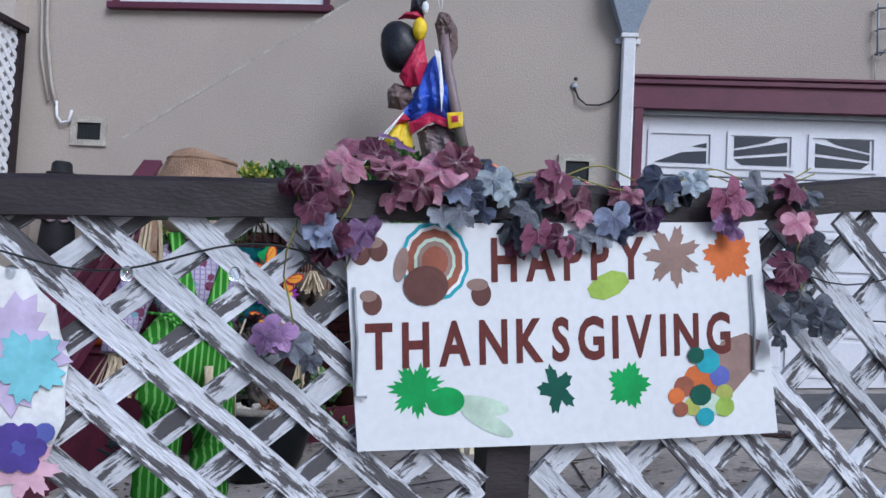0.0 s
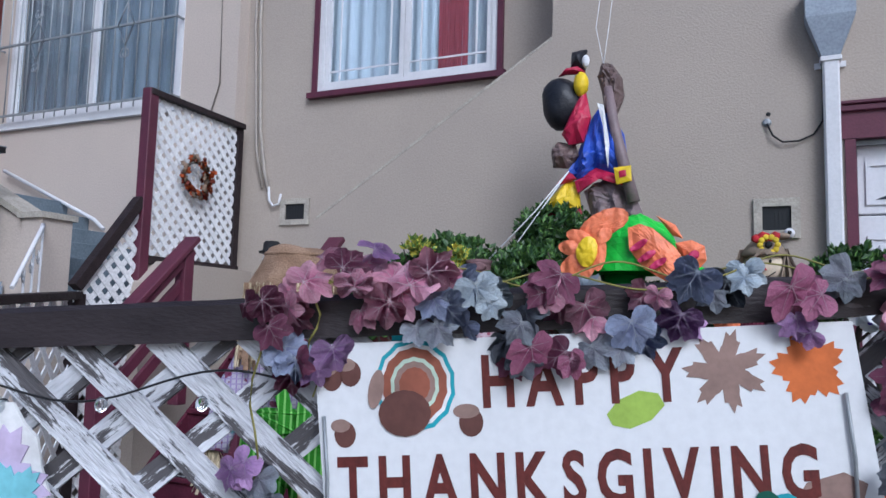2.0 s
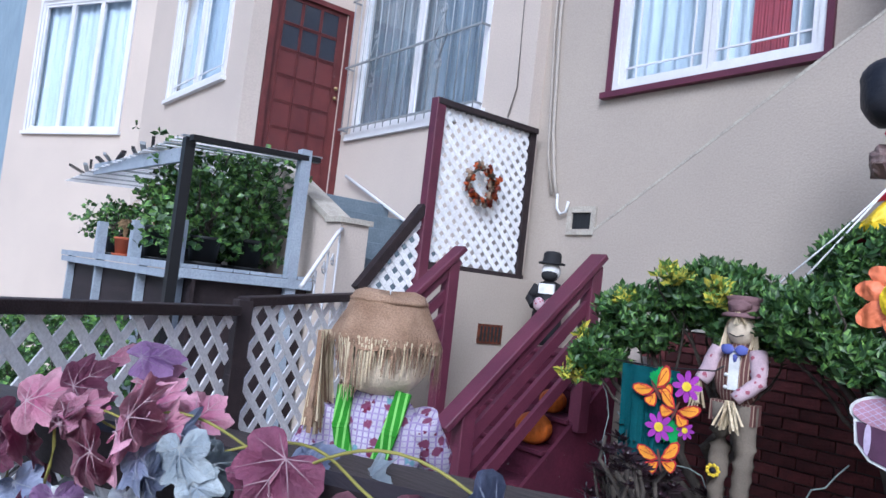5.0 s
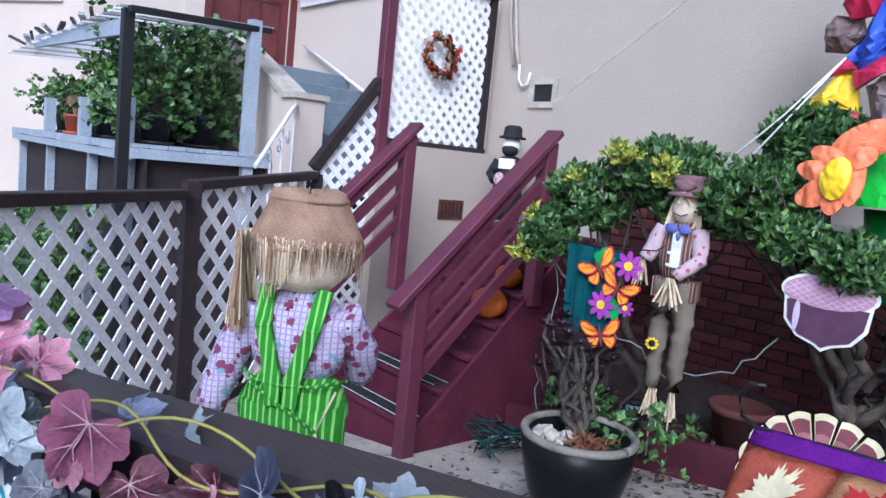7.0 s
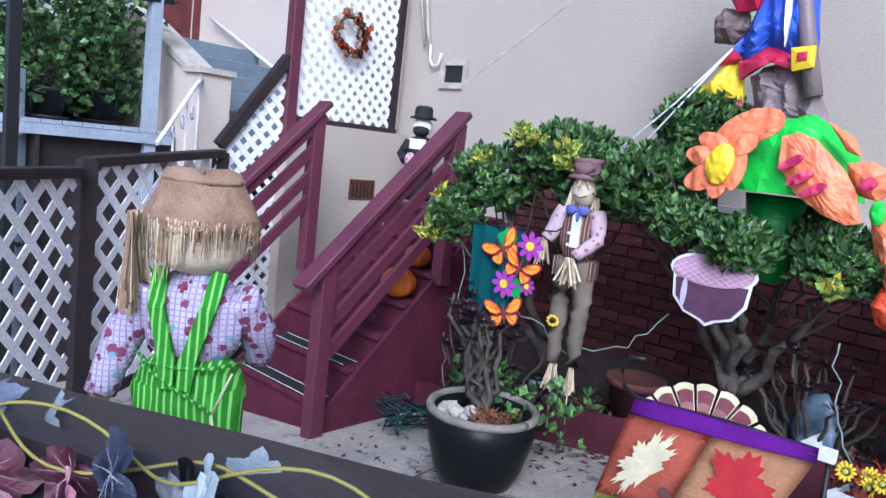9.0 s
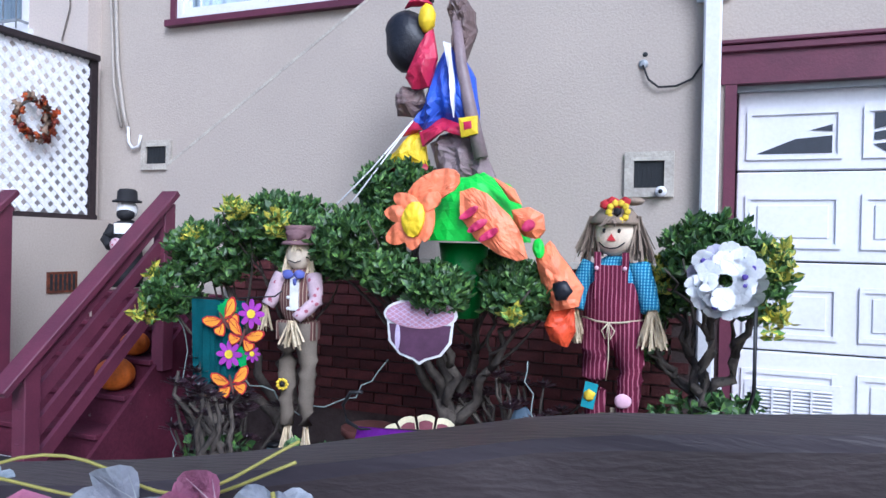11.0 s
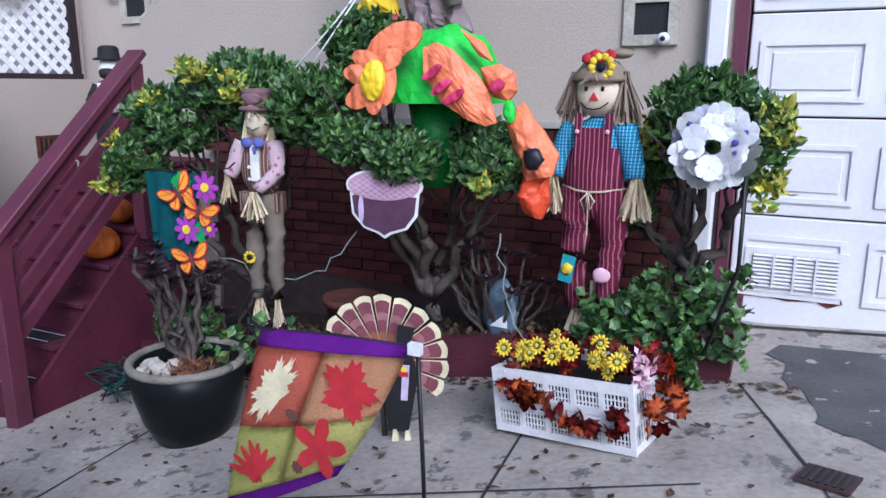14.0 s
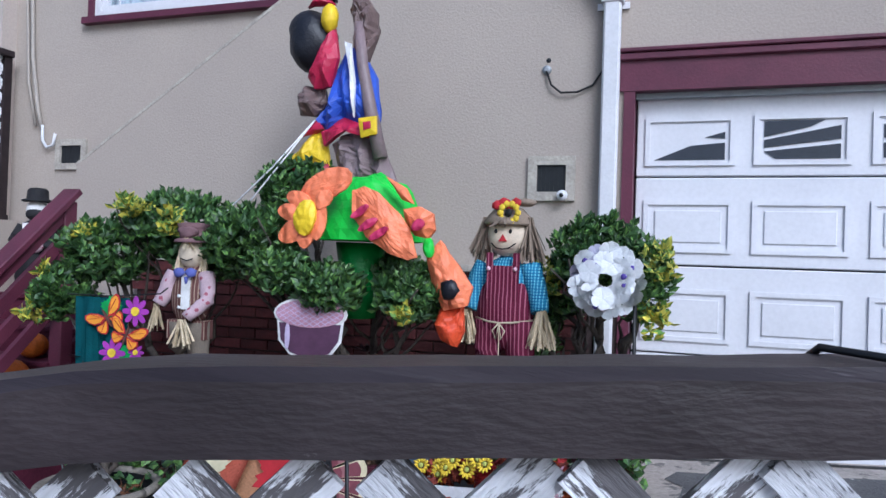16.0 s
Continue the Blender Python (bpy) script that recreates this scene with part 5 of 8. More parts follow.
def scarecrow_green():
    """Seen from behind: burlap hat, plaid shirt, green striped overalls."""
    bm = bmesh.new()
    rng = random.Random(31)
    mats = [GREEN_STRIPE, PLAID, FACE, BURLAP, STRAW, ROPE, INK["orange"]]
    blob(bm, (0, 0, 1.315), (0.145, 0.135, 0.12), 2, 1)
    blob(bm, (0, 0, 1.04), (0.165, 0.1, 0.19), 1, 2)
    blob(bm, (0, 0, 0.78), (0.18, 0.115, 0.18), 0, 3, 0.1)
    for sx in (-1, 1):
        sleeve(bm, [(sx * 0.085, 0, 0.82), (sx * 0.1, 0, 0.35), (sx * 0.09, 0, -0.2)], 0.095, 0.07, 0, 4)
        fringe(bm, (sx * 0.09, 0, -0.17), 0.15, 0.05, 26, 4, rng)
    sleeve(bm, [(-0.13, 0, 1.14), (-0.23, -0.02, 0.94), (-0.27, -0.06, 0.76)], 0.075, 0.05, 1, 5)
    fringe(bm, (-0.275, -0.065, 0.77), 0.15, 0.06, 40, 4, rng)
    sleeve(bm, [(0.13, 0, 1.14), (0.19, 0.08, 1.0), (0.17, 0.16, 0.88)], 0.072, 0.05, 1, 6)
    # suspenders that cross to a Y on the back
    for sx in (-1, 1):
        pts = [(sx * 0.095, -0.055, 1.215), (sx * 0.08, -0.108, 1.1), (sx * 0.035, -0.118, 0.93), (sx * 0.028, -0.12, 0.84)]
        for a, b in zip(pts, pts[1:]):
            add_box(bm, (Vector(a) + Vector(b)) / 2, (0.05, 0.016, (Vector(b) - Vector(a)).length + 0.02), (math.degrees(math.atan2(b[1] - a[1], a[2] - b[2])), math.degrees(math.atan2(a[0] - b[0], a[2] - b[2])), 0), 0)
    tube([(-0.18, -0.02, 0.915), (-0.1, -0.115, 0.91), (0, -0.128, 0.905), (0.1, -0.115, 0.91), (0.18, -0.02, 0.915)], 0.006, 6, bm, 0)
    tube([(-0.12, -0.11, 0.9), (0.0, -0.135, 0.84), (0.12, -0.12, 0.76)], 0.005, 5, bm, 0)
    tube([(0.12, -0.12, 0.76), (0.14, -0.12, 0.62), (0.15, -0.12, 0.45)], 0.004, 5, bm, 5)
    tube([(0.12, -0.12, 0.76), (0.17, -0.1, 0.9)], 0.004, 5, bm, 5)
    tube([(0.03, -0.14, 0.72), (0.04, -0.15, 0.55)], 0.016, 8, bm, 4)
    lathe([(0.03, 0), (0.035, 0.09)], 10, bm, 6, (0.045, -0.15, 0.5))
    # bell-shaped burlap hat: flat crown, draped side, frayed rim
    prof = [(0.004, 1.545), (0.09, 1.55), (0.115, 1.54), (0.125, 1.52), (0.13, 1.5), (0.143, 1.47), (0.158, 1.44), (0.172, 1.405), (0.184, 1.37)]
    rings = []
    for k, (r, z) in enumerate(prof):
        ring = []
        for i in range(48):
            a = 6.2832 * i / 48
            q = 1 + max(0, k - 2) * (0.006 * math.sin(9 * a + 0.5 * k) + 0.008 * math.sin(4 * a + 1.3)) + 0.02 * noise.noise(Vector((math.cos(a) * 3, math.sin(a) * 3, z * 9)))
            ring.append(bm.verts.new((math.cos(a) * r * q, math.sin(a) * r * q * 0.92, z + (0.012 * math.sin(2 * a) if k < 4 else 0.01 * math.sin(5 * a)))))
        rings.append(ring)
    for p, q in zip(rings, rings[1:]):
        for i in range(48):
            f = bm.faces.new((p[i], q[i], q[(i + 1) % 48], p[(i + 1) % 48]))
            f.material_index, f.smooth = 3, True
    tube([(0.122 * math.cos(a * 0.2618), 0.112 * math.sin(a * 0.2618), 1.522) for a in range(25)], 0.009, 6, bm, 3)
    for i in range(520):
        a = rng.uniform(0, 6.283)
        lift = rng.uniform(0, 0.03)
        r0 = 0.186 - lift * 0.3
        p = Vector((math.cos(a) * r0, math.sin(a) * r0 * 0.92, 1.375 + lift))
        e = Vector((math.cos(a) * rng.uniform(-0.03, 0.01), math.sin(a) * rng.uniform(-0.03, 0.01), -rng.uniform(0.03, 0.1) - lift - 0.09 * max(0, math.sin(a * 3 + 1)) ** 2))
        s = Vector((-math.sin(a), math.cos(a), 0)) * rng.uniform(0.0012, 0.003)
        p += Vector((math.cos(a), math.sin(a), 0)) * 0.006
        v = [bm.verts.new(q) for q in (p - s, p + s, p + e + s * 0.4, p + e - s * 0.4)]
        bm.faces.new(v).material_index = 3 if rng.random() < 0.55 else 4
    for i in range(9):
        fringe(bm, (-0.185, -0.06 + rng.uniform(-0.07, 0.07), 1.4), 0.32, 0.03, 9, 4 if i % 3 else 3, rng, w=0.009)
    ob = part("scarecrow", bm, mats)
    ob.matrix_basis = pose(-0.45, 2.57, gz(-0.45) + 0.21, 0, 0, 40) @ Matrix.Diagonal((0.85, 0.85, 0.8, 1))
    tagged(ob, "scarecrow in green striped overalls, plaid shirt and burlap hat", "scarecrow", "scarecrows")


def scarecrow_maroon():
    bm = bmesh.new()
    rng = random.Random(33)
    mats = [MAROON_STRIPE, BLUE_PLAID, FACE, BURLAP, STRAW, ROPE, INK["red"], INK["yellow"], INK["black"], INK["pink"], INK["teal"], fabric("grey_hair", (0.28, 0.22, 0.17), (0, 0, 0))]
    blob(bm, (0, 0, 1.12), (0.105, 0.09, 0.1), 2, 1, 0.03)
    blob(bm, (0, 0, 0.9), (0.125, 0.075, 0.13), 1, 2)
    blob(bm, (0, -0.01, 0.78), (0.14, 0.085, 0.2), 0, 3, 0.04)
    add_box(bm, (0, -0.07, 0.9), (0.15, 0.03, 0.16), None, 0)
    for sx in (-1, 1):
        add_box(bm, (sx * 0.065, -0.074, 1.0), (0.03, 0.012, 0.08), None, 0)
        blob(bm, (sx * 0.065, -0.09, 0.965), (0.012, 0.008, 0.012), 9, 1, 0, 1)
        sleeve(bm, [(sx * 0.07, 0, 0.72), (sx * 0.085, -0.01, 0.45), (sx * 0.068, 0, 0.18)], 0.08, 0.042, 0, 4)
        fringe(bm, (sx * 0.065, 0, 0.2), 0.16, 0.035, 34, 4, rng)
        sleeve(bm, [(sx * 0.11, 0, 0.98), (sx * 0.155, -0.02, 0.86), (sx * 0.175, -0.04, 0.77)], 0.055, 0.042, 1, 6)
        fringe(bm, (sx * 0.185, -0.045, 0.785), 0.17, 0.055, 90, 4, rng)
        # hair and eyes
        fringe(bm, (sx * 0.1, -0.015, 1.21), 0.2, 0.05, 90, 11, rng, d=(sx * 0.12, 0, -1), w=0.006)
        blob(bm, (sx * 0.035, -0.086, 1.14), (0.009, 0.006, 0.012), 8, 1, 0, 1)
    fringe(bm, (0, -0.075, 1.22), 0.06, 0.08, 30, 11, rng)
    m = pose(0, -0.093, 1.105)
    plate([(-0.02, -0.012), (0.02, -0.012), (0.0, 0.022)], 0.01, m, bm, 6)
    tube([(-0.06, -0.078, 1.085), (-0.03, -0.092, 1.062), (0, -0.095, 1.057), (0.03, -0.092, 1.062), (0.06, -0.078, 1.085)], 0.003, 5, bm, 8)
    # hat, flower on it
    lathe([(0.116, 1.17), (0.118, 1.185), (0.1, 1.215), (0.07, 1.25), (0.03, 1.265)], 18, bm, 11)
    blob(bm, (0.08, 0.0, 1.28), (0.05, 0.05, 0.02), 11, 3)
    for i in range(10):
        a = 6.283 * i / 10
        blob(bm, (0.03 + 0.042 * math.cos(a), -0.1, 1.225 + 0.042 * math.sin(a)), (0.018, 0.006, 0.018), 7, i, 0, 1)
    blob(bm, (0.03, -0.107, 1.225), (0.022, 0.008, 0.022), 8, 2, 0, 1)
    for k in range(4):
        blob(bm, (-0.03 + 0.03 * k, -0.095, 1.26 + 0.012 * (k % 2)), (0.03, 0.006, 0.025), 6, k, 0.2, 1)
    # rope belt with bow, patches
    tube([(-0.14, -0.03, 0.73), (-0.06, -0.1, 0.72), (0, -0.105, 0.715), (0.06, -0.1, 0.72), (0.14, -0.03, 0.73)], 0.005, 5, bm, 5)
    for sx in (-1, 1):
        tube([(0, -0.108, 0.715), (sx * 0.03, -0.112, 0.68), (sx * 0.012, -0.112, 0.64), (0, -0.108, 0.71)], 0.004, 5, bm, 5)
    tube([(0, -0.108, 0.71), (0.005, -0.115, 0.55), (-0.005, -0.11, 0.45)], 0.003, 5, bm, 5)
    add_box(bm, (-0.085, -0.088, 0.37), (0.06, 0.01, 0.12), (0, 10, 0), 10)
    blob(bm, (-0.085, -0.098, 0.37), (0.03, 0.006, 0.03), 7, 1, 0.2, 1)
    blob(bm, (0.07, -0.095, 0.36), (0.04, 0.008, 0.035), 9, 1, 0.1, 2)
    tube([(0, 0.02, 0.3), (0, 0.02, -0.02)], 0.012, 6, bm, 4)
    ob = part("scarecrow", bm, mats)
    ob.matrix_basis = pose(0.95, 5.27, 0.03, 0, 0, -4) @ Matrix.Diagonal((1.1, 1.1, 1.1, 1))
    tagged(ob, "smiling scarecrow in maroon pinstripe overalls and blue plaid shirt", "scarecrow", "scarecrows")


def scarecrow_tan():
    bm = bmesh.new()
    rng = random.Random(35)
    mats = [TAN_TROUSER, VEST, FACE, fabric("mauve_brown_hat", (0.2, 0.12, 0.13), (0, 0, 0)), STRAW, ROPE, INK["blue"], INK["yellow"], INK["black"], PINK_CLOTH, INK["white"]]
    blob(bm, (0, 0, 1.13), (0.065, 0.06, 0.085), 2, 1, 0.05)
    blob(bm, (0, 0, 0.9), (0.105, 0.06, 0.17), 1, 2, 0.05)
    add_box(bm, (0, -0.056, 0.93), (0.045, 0.012, 0.2), None, 10)
    for z in (0.9, 0.84):
        blob(bm, (-0.03, -0.066, z), (0.011, 0.006, 0.011), 10, 1, 0, 1)
    for sx in (-1, 1):
        add_box(bm, (sx * 0.06, 0, 0.72), (0.08, 0.09, 0.1), None, 1)
        sleeve(bm, [(sx * 0.045, 0, 0.76), (sx * 0.055, 0, 0.48), (sx * 0.05, 0, 0.2)], 0.06, 0.036, 0, 4)
        fringe(bm, (sx * 0.05, 0, 0.2), 0.16, 0.03, 34, 4, rng)
        blob(bm, (sx * 0.03, -0.072, 1.025), (0.03, 0.014, 0.027), 6, 3 + sx, 0.3, 2)
        fringe(bm, (sx * 0.06, 0.0, 1.16), 0.14, 0.02, 16, 4, rng)
    tube([(0.0, -0.05, 0.96), (0.005, -0.07, 1.0)], 0.01, 6, bm, 6)
    sleeve(bm, [(-0.09, 0, 1.02), (-0.13, -0.02, 0.9), (-0.155, -0.03, 0.85)], 0.045, 0.035, 9, 6)
    fringe(bm, (-0.165, -0.035, 0.855), 0.14, 0.03, 30, 4, rng)
    sleeve(bm, [(0.08, 0, 1.02), (0.115, -0.05, 0.88), (0.03, -0.1, 0.79)], 0.042, 0.03, 9, 7)
    fringe(bm, (0.01, -0.105, 0.78), 0.14, 0.05, 40, 4, rng)
    tube([(-0.035, -0.058, 1.1), (0, -0.064, 1.088), (0.03, -0.058, 1.1)], 0.003, 5, bm, 8)
    lathe([(0.095, 1.185), (0.088, 1.2), (0.064, 1.21), (0.072, 1.265), (0.08, 1.285), (0.05, 1.292), (0.01, 1.285)], 16, bm, 3)
    fringe(bm, (0, -0.06, 1.22), 0.07, 0.05, 16, 4, rng)
    blob(bm, (0, -0.055, 1.24), (0.05, 0.03, 0.035), 3, 6, 0.3)
    for i in range(9):
        a = 6.283 * i / 9
        blob(bm, (-0.05 + 0.025 * math.cos(a), -0.07, 0.43 + 0.025 * math.sin(a)), (0.011, 0.005, 0.011), 7, i, 0, 1)
    blob(bm, (-0.05, -0.076, 0.43), (0.014, 0.006, 0.014), 8, 1, 0, 1)
    tube([(-0.01, -0.04, 0.2), (-0.02, -0.05, 0.0), (-0.01, -0.06, -0.15)], 0.004, 5, bm, 5)
    tube([(0.06, -0.04, 0.2), (0.07, -0.05, 0.0), (0.08, -0.06, -0.1)], 0.004, 5, bm, 5)
    ob = part("scarecrow", bm, mats)
    ob.matrix_basis = pose(-0.685, 4.84, -0.01, 0, 0, 8) @ Matrix.Diagonal((1.1, 1, 1.0, 1))
    tagged(ob, "small scarecrow with striped vest, blue bow and straw hands", "scarecrow", "scarecrows")


def pilgrim_figure():
    bm = bmesh.new()
    mats = [INK["black"], INK["white"], plain("dark_skin_tone_plain", (0.06, 0.05, 0.05), 0.7), PINK_CLOTH]
    lathe([(0.13, 0), (0.15, 0.1), (0.12, 0.4), (0.1, 0.55), (0.03, 0.58)], 16, bm, 0)
    add_box(bm, (0, -0.1, 0.5), (0.14, 0.04, 0.09), None, 1)
    blob(bm, (0, 0, 0.66), (0.085, 0.08, 0.095), 1, 1, 0.03)
    blob(bm, (0, -0.04, 0.62), (0.075, 0.06, 0.055), 0, 2, 0.1)
    lathe([(0.12, 0.725), (0.122, 0.74), (0.085, 0.75), (0.08, 0.82), (0.06, 0.84), (0.02, 0.845)], 18, bm, 0)
    for sx in (-1, 1):
        sleeve(bm, [(sx * 0.1, 0, 0.52), (sx * 0.16, -0.03, 0.4), (sx * 0.1, -0.12, 0.34)], 0.05, 0.035, 0, 3)
        blob(bm, (sx * 0.05, -0.13, 0.36), (0.05, 0.04, 0.06), 3, 4)
    ob = part("pilgrim_doll", bm, mats)
    ob.matrix_basis = pose(-3.34, 6.25, 0.77, 0, 0, 30)
    tagged(ob, "plain doll in a black hat and coat on the landing", "doll")


scarecrow_green(), scarecrow_maroon(), scarecrow_tan(), pilgrim_figure()

# ---- hanging turkey windsock ----
NYL = {k: mat("nylon_" + k, c, tuple(x * 0.75 for x in c), 0.45, 7, 50, 0.35, spec=0.4, detail_amt=0.15) for k, c in dict(blue=(0.045, 0.11, 0.6), red=(0.5, 0.015, 0.07), yellow=(0.85, 0.6, 0.01), black=(0.012, 0.013, 0.02),
       brown=(0.16, 0.11, 0.105), mauve=(0.24, 0.18, 0.19), green=(0.06, 0.6, 0.05), orange=(0.92, 0.25, 0.11), white=(0.8, 0.8, 0.82), pink=(0.55, 0.03, 0.12), dark_green=(0.015, 0.22, 0.03)).items()}


def cloth(outline, thick, y, seed=0, amp=0.025):
    """A creased, slightly bulging piece of cloth with the outline (x, z), facing the street."""
    bm = bmesh.new()
    n = len(outline)
    cx, cz = sum(p[0] for p in outline) / n, sum(p[1] for p in outline) / n
    rings = []
    for r in (1.0, 0.86, 0.72, 0.58, 0.44, 0.3, 0.15):
        ring = []
        for i in range(n):
            for k in range(4):
                a, b = outline[i], outline[(i + 1) % n]
                x, z = a[0] + (b[0] - a[0]) * k / 4, a[1] + (b[1] - a[1]) * k / 4
                x, z = cx + (x - cx) * r, cz + (z - cz) * r
                ring.append(bm.verts.new((x, y - thick * (1 - r * r) + amp * (noise.noise(Vector((x * 16 + seed, z * 5, seed))) + 0.35 * noise.noise(Vector((x * 38, z * 30, seed + 9)))), z)))
        rings.append(ring)
    for a, b in zip(rings, rings[1:]):
        m = len(a)
        for k in range(m):
            bm.faces.new((a[k], a[(k + 1) % m], b[(k + 1) % m], b[k]))
    bm.faces.new(rings[-1])
    back = [bm.verts.new(v.co + Vector((0, 0.012 + 0.3 * thick, 0))) for v in rings[0]]
    m = len(back)
    for k in range(m):
        bm.faces.new((rings[0][k], back[k], back[(k + 1) % m], rings[0][(k + 1) % m]))
    bm.faces.new(back)
    bmesh.ops.recalc_face_normals(bm, faces=bm.faces)
    return bm


def build_windsock():
    w = empty("turkey_windsock", "hanging nylon turkey windsock in pilgrim clothes", "windsock", at=(-0.04, 5.4, 1.565))
    o = Vector((-0.1, 5.5, 1.6))
    P = lambda pts: [(x + 0.1, z - 1.6) for x, z in pts]
    def b1(name, c, r, col, seed, rot=(0, 0, 0), wob=0.12):
        bm = bmesh.new()
        blob(bm, Vector(c) - o, r, 0, seed, wob, 3, rot)
        return part(name, bm, NYL[col], w)
    b1("head", (-0.36, 5.47, 2.43), (0.145, 0.13, 0.19), "black", 1, (0, -12, 0))
    b1("beak", (-0.215, 5.4, 2.535), (0.05, 0.05, 0.085), "yellow", 2)
    part("wattle", cloth(P([(-0.19, 2.49), (-0.25, 2.4), (-0.345, 2.2), (-0.3, 2.13), (-0.2, 2.14), (-0.15, 2.3)]), 0.06, -0.1, 1), NYL["red"], w)
    part("hat_brim", cloth(P([(-0.38, 2.62), (-0.32, 2.66), (-0.24, 2.67), (-0.19, 2.62)]), 0.03, -0.08, 2), NYL["red"], w)
    part("hat", cloth(P([(-0.3, 2.66), (-0.29, 2.78), (-0.19, 2.79), (-0.2, 2.64)]), 0.05, -0.06, 3), NYL["black"], w)
    b1("eye", (-0.185, 5.4, 2.69), (0.025, 0.02, 0.045), "white", 3)
    part("wing_cloth", cloth(P([(-0.12, 2.6), (-0.09, 2.68), (-0.02, 2.67), (0.04, 2.58), (0.05, 2.45), (0.0, 2.3), (-0.05, 2.26), (-0.08, 2.42)]), 0.07, -0.03, 14, 0.09), NYL["brown"], w, "crumpled brown cloth")
    part("tail_tuft", cloth(P([(-0.43, 2.1), (-0.38, 2.16), (-0.27, 2.15), (-0.24, 2.06), (-0.32, 1.98), (-0.42, 1.99)]), 0.06, -0.05, 21, 0.08), NYL["brown"], w)
    part("coat", cloth(P([(-0.1, 2.38), (-0.16, 2.3), (-0.31, 1.96), (-0.24, 1.87), (-0.12, 1.92), (0.02, 1.88), (0.09, 1.95), (0.05, 2.2), (-0.05, 2.37)]), 0.09, -0.03, 5, 0.05), NYL["blue"], w)
    part("collar_strip", cloth(P([(-0.1, 2.385), (-0.06, 2.37), (-0.02, 2.1), (-0.03, 1.95), (-0.045, 2.1), (-0.075, 2.3)]), 0.02, -0.135, 5), NYL["white"], w)
    part("belt_band", cloth(P([(-0.26, 1.88), (-0.12, 1.965), (0.1, 1.88), (0.105, 1.82), (-0.11, 1.9), (-0.24, 1.8)]), 0.06, -0.07, 6), NYL["red"], w)
    part("skirt", cloth(P([(-0.21, 1.82), (-0.07, 1.9), (0.1, 1.85), (0.2, 1.6), (0.04, 1.53), (-0.13, 1.56)]), 0.06, -0.03, 7, 0.06), NYL["mauve"], w)
    part("sleeve", tube([Vector(q) - o for q in ((-0.04, 5.42, 2.5), (0.0, 5.41, 2.25), (0.06, 5.4, 2.0), (0.13, 5.41, 1.72))], 0.03, 9, None, 0, 0.042), NYL["mauve"], w)
    bk = part("buckle", cloth(P([(0.01, 1.94), (0.12, 1.95), (0.125, 1.85), (0.03, 1.83)]), 0.01, -0.15, 8, 0.0), NYL["yellow"], w)
    part("buckle_centre", cloth(P([(0.045, 1.915), (0.09, 1.92), (0.095, 1.88), (0.05, 1.87)]), 0.004, -0.162, 8, 0.0), NYL["red"], bk)
    part("tail", cloth(P([(-0.56, 1.68), (-0.4, 1.82), (-0.32, 1.91), (-0.25, 1.88), (-0.23, 1.69), (-0.38, 1.67)]), 0.05, -0.02, 9), NYL["yellow"], w)
    part("tail_edge", cloth(P([(-0.4, 1.86), (-0.31, 1.965), (-0.25, 1.9), (-0.33, 1.88)]), 0.02, -0.05, 9), NYL["red"], w)
    part("tail_hem", cloth(P([(-0.57, 1.69), (-0.23, 1.7), (-0.22, 1.665), (-0.56, 1.655)]), 0.02, -0.04, 9), NYL["red"], w)
    for dx in (0.0, 0.07):
        part("guy_line", tube([Vector((-0.3, 5.42, 1.95)) - o, Vector((-0.5 + dx * 0.5, 5.3, 1.66)) - o, Vector((-0.76 + dx * 1.6, 5.16, 1.34)) - o], 0.005, 5), NYL["white"], w)
    for dx in (-0.06, 0.03):
        part("hanging_line", tube([Vector((-0.08, 5.47, 2.68)) - o, Vector((-0.1 + dx, 5.6, 3.0)) - o, Vector((-0.12 + dx, 5.9, 3.45)) - o], 0.003, 4), NYL["white"], w)
    return w


build_windsock()


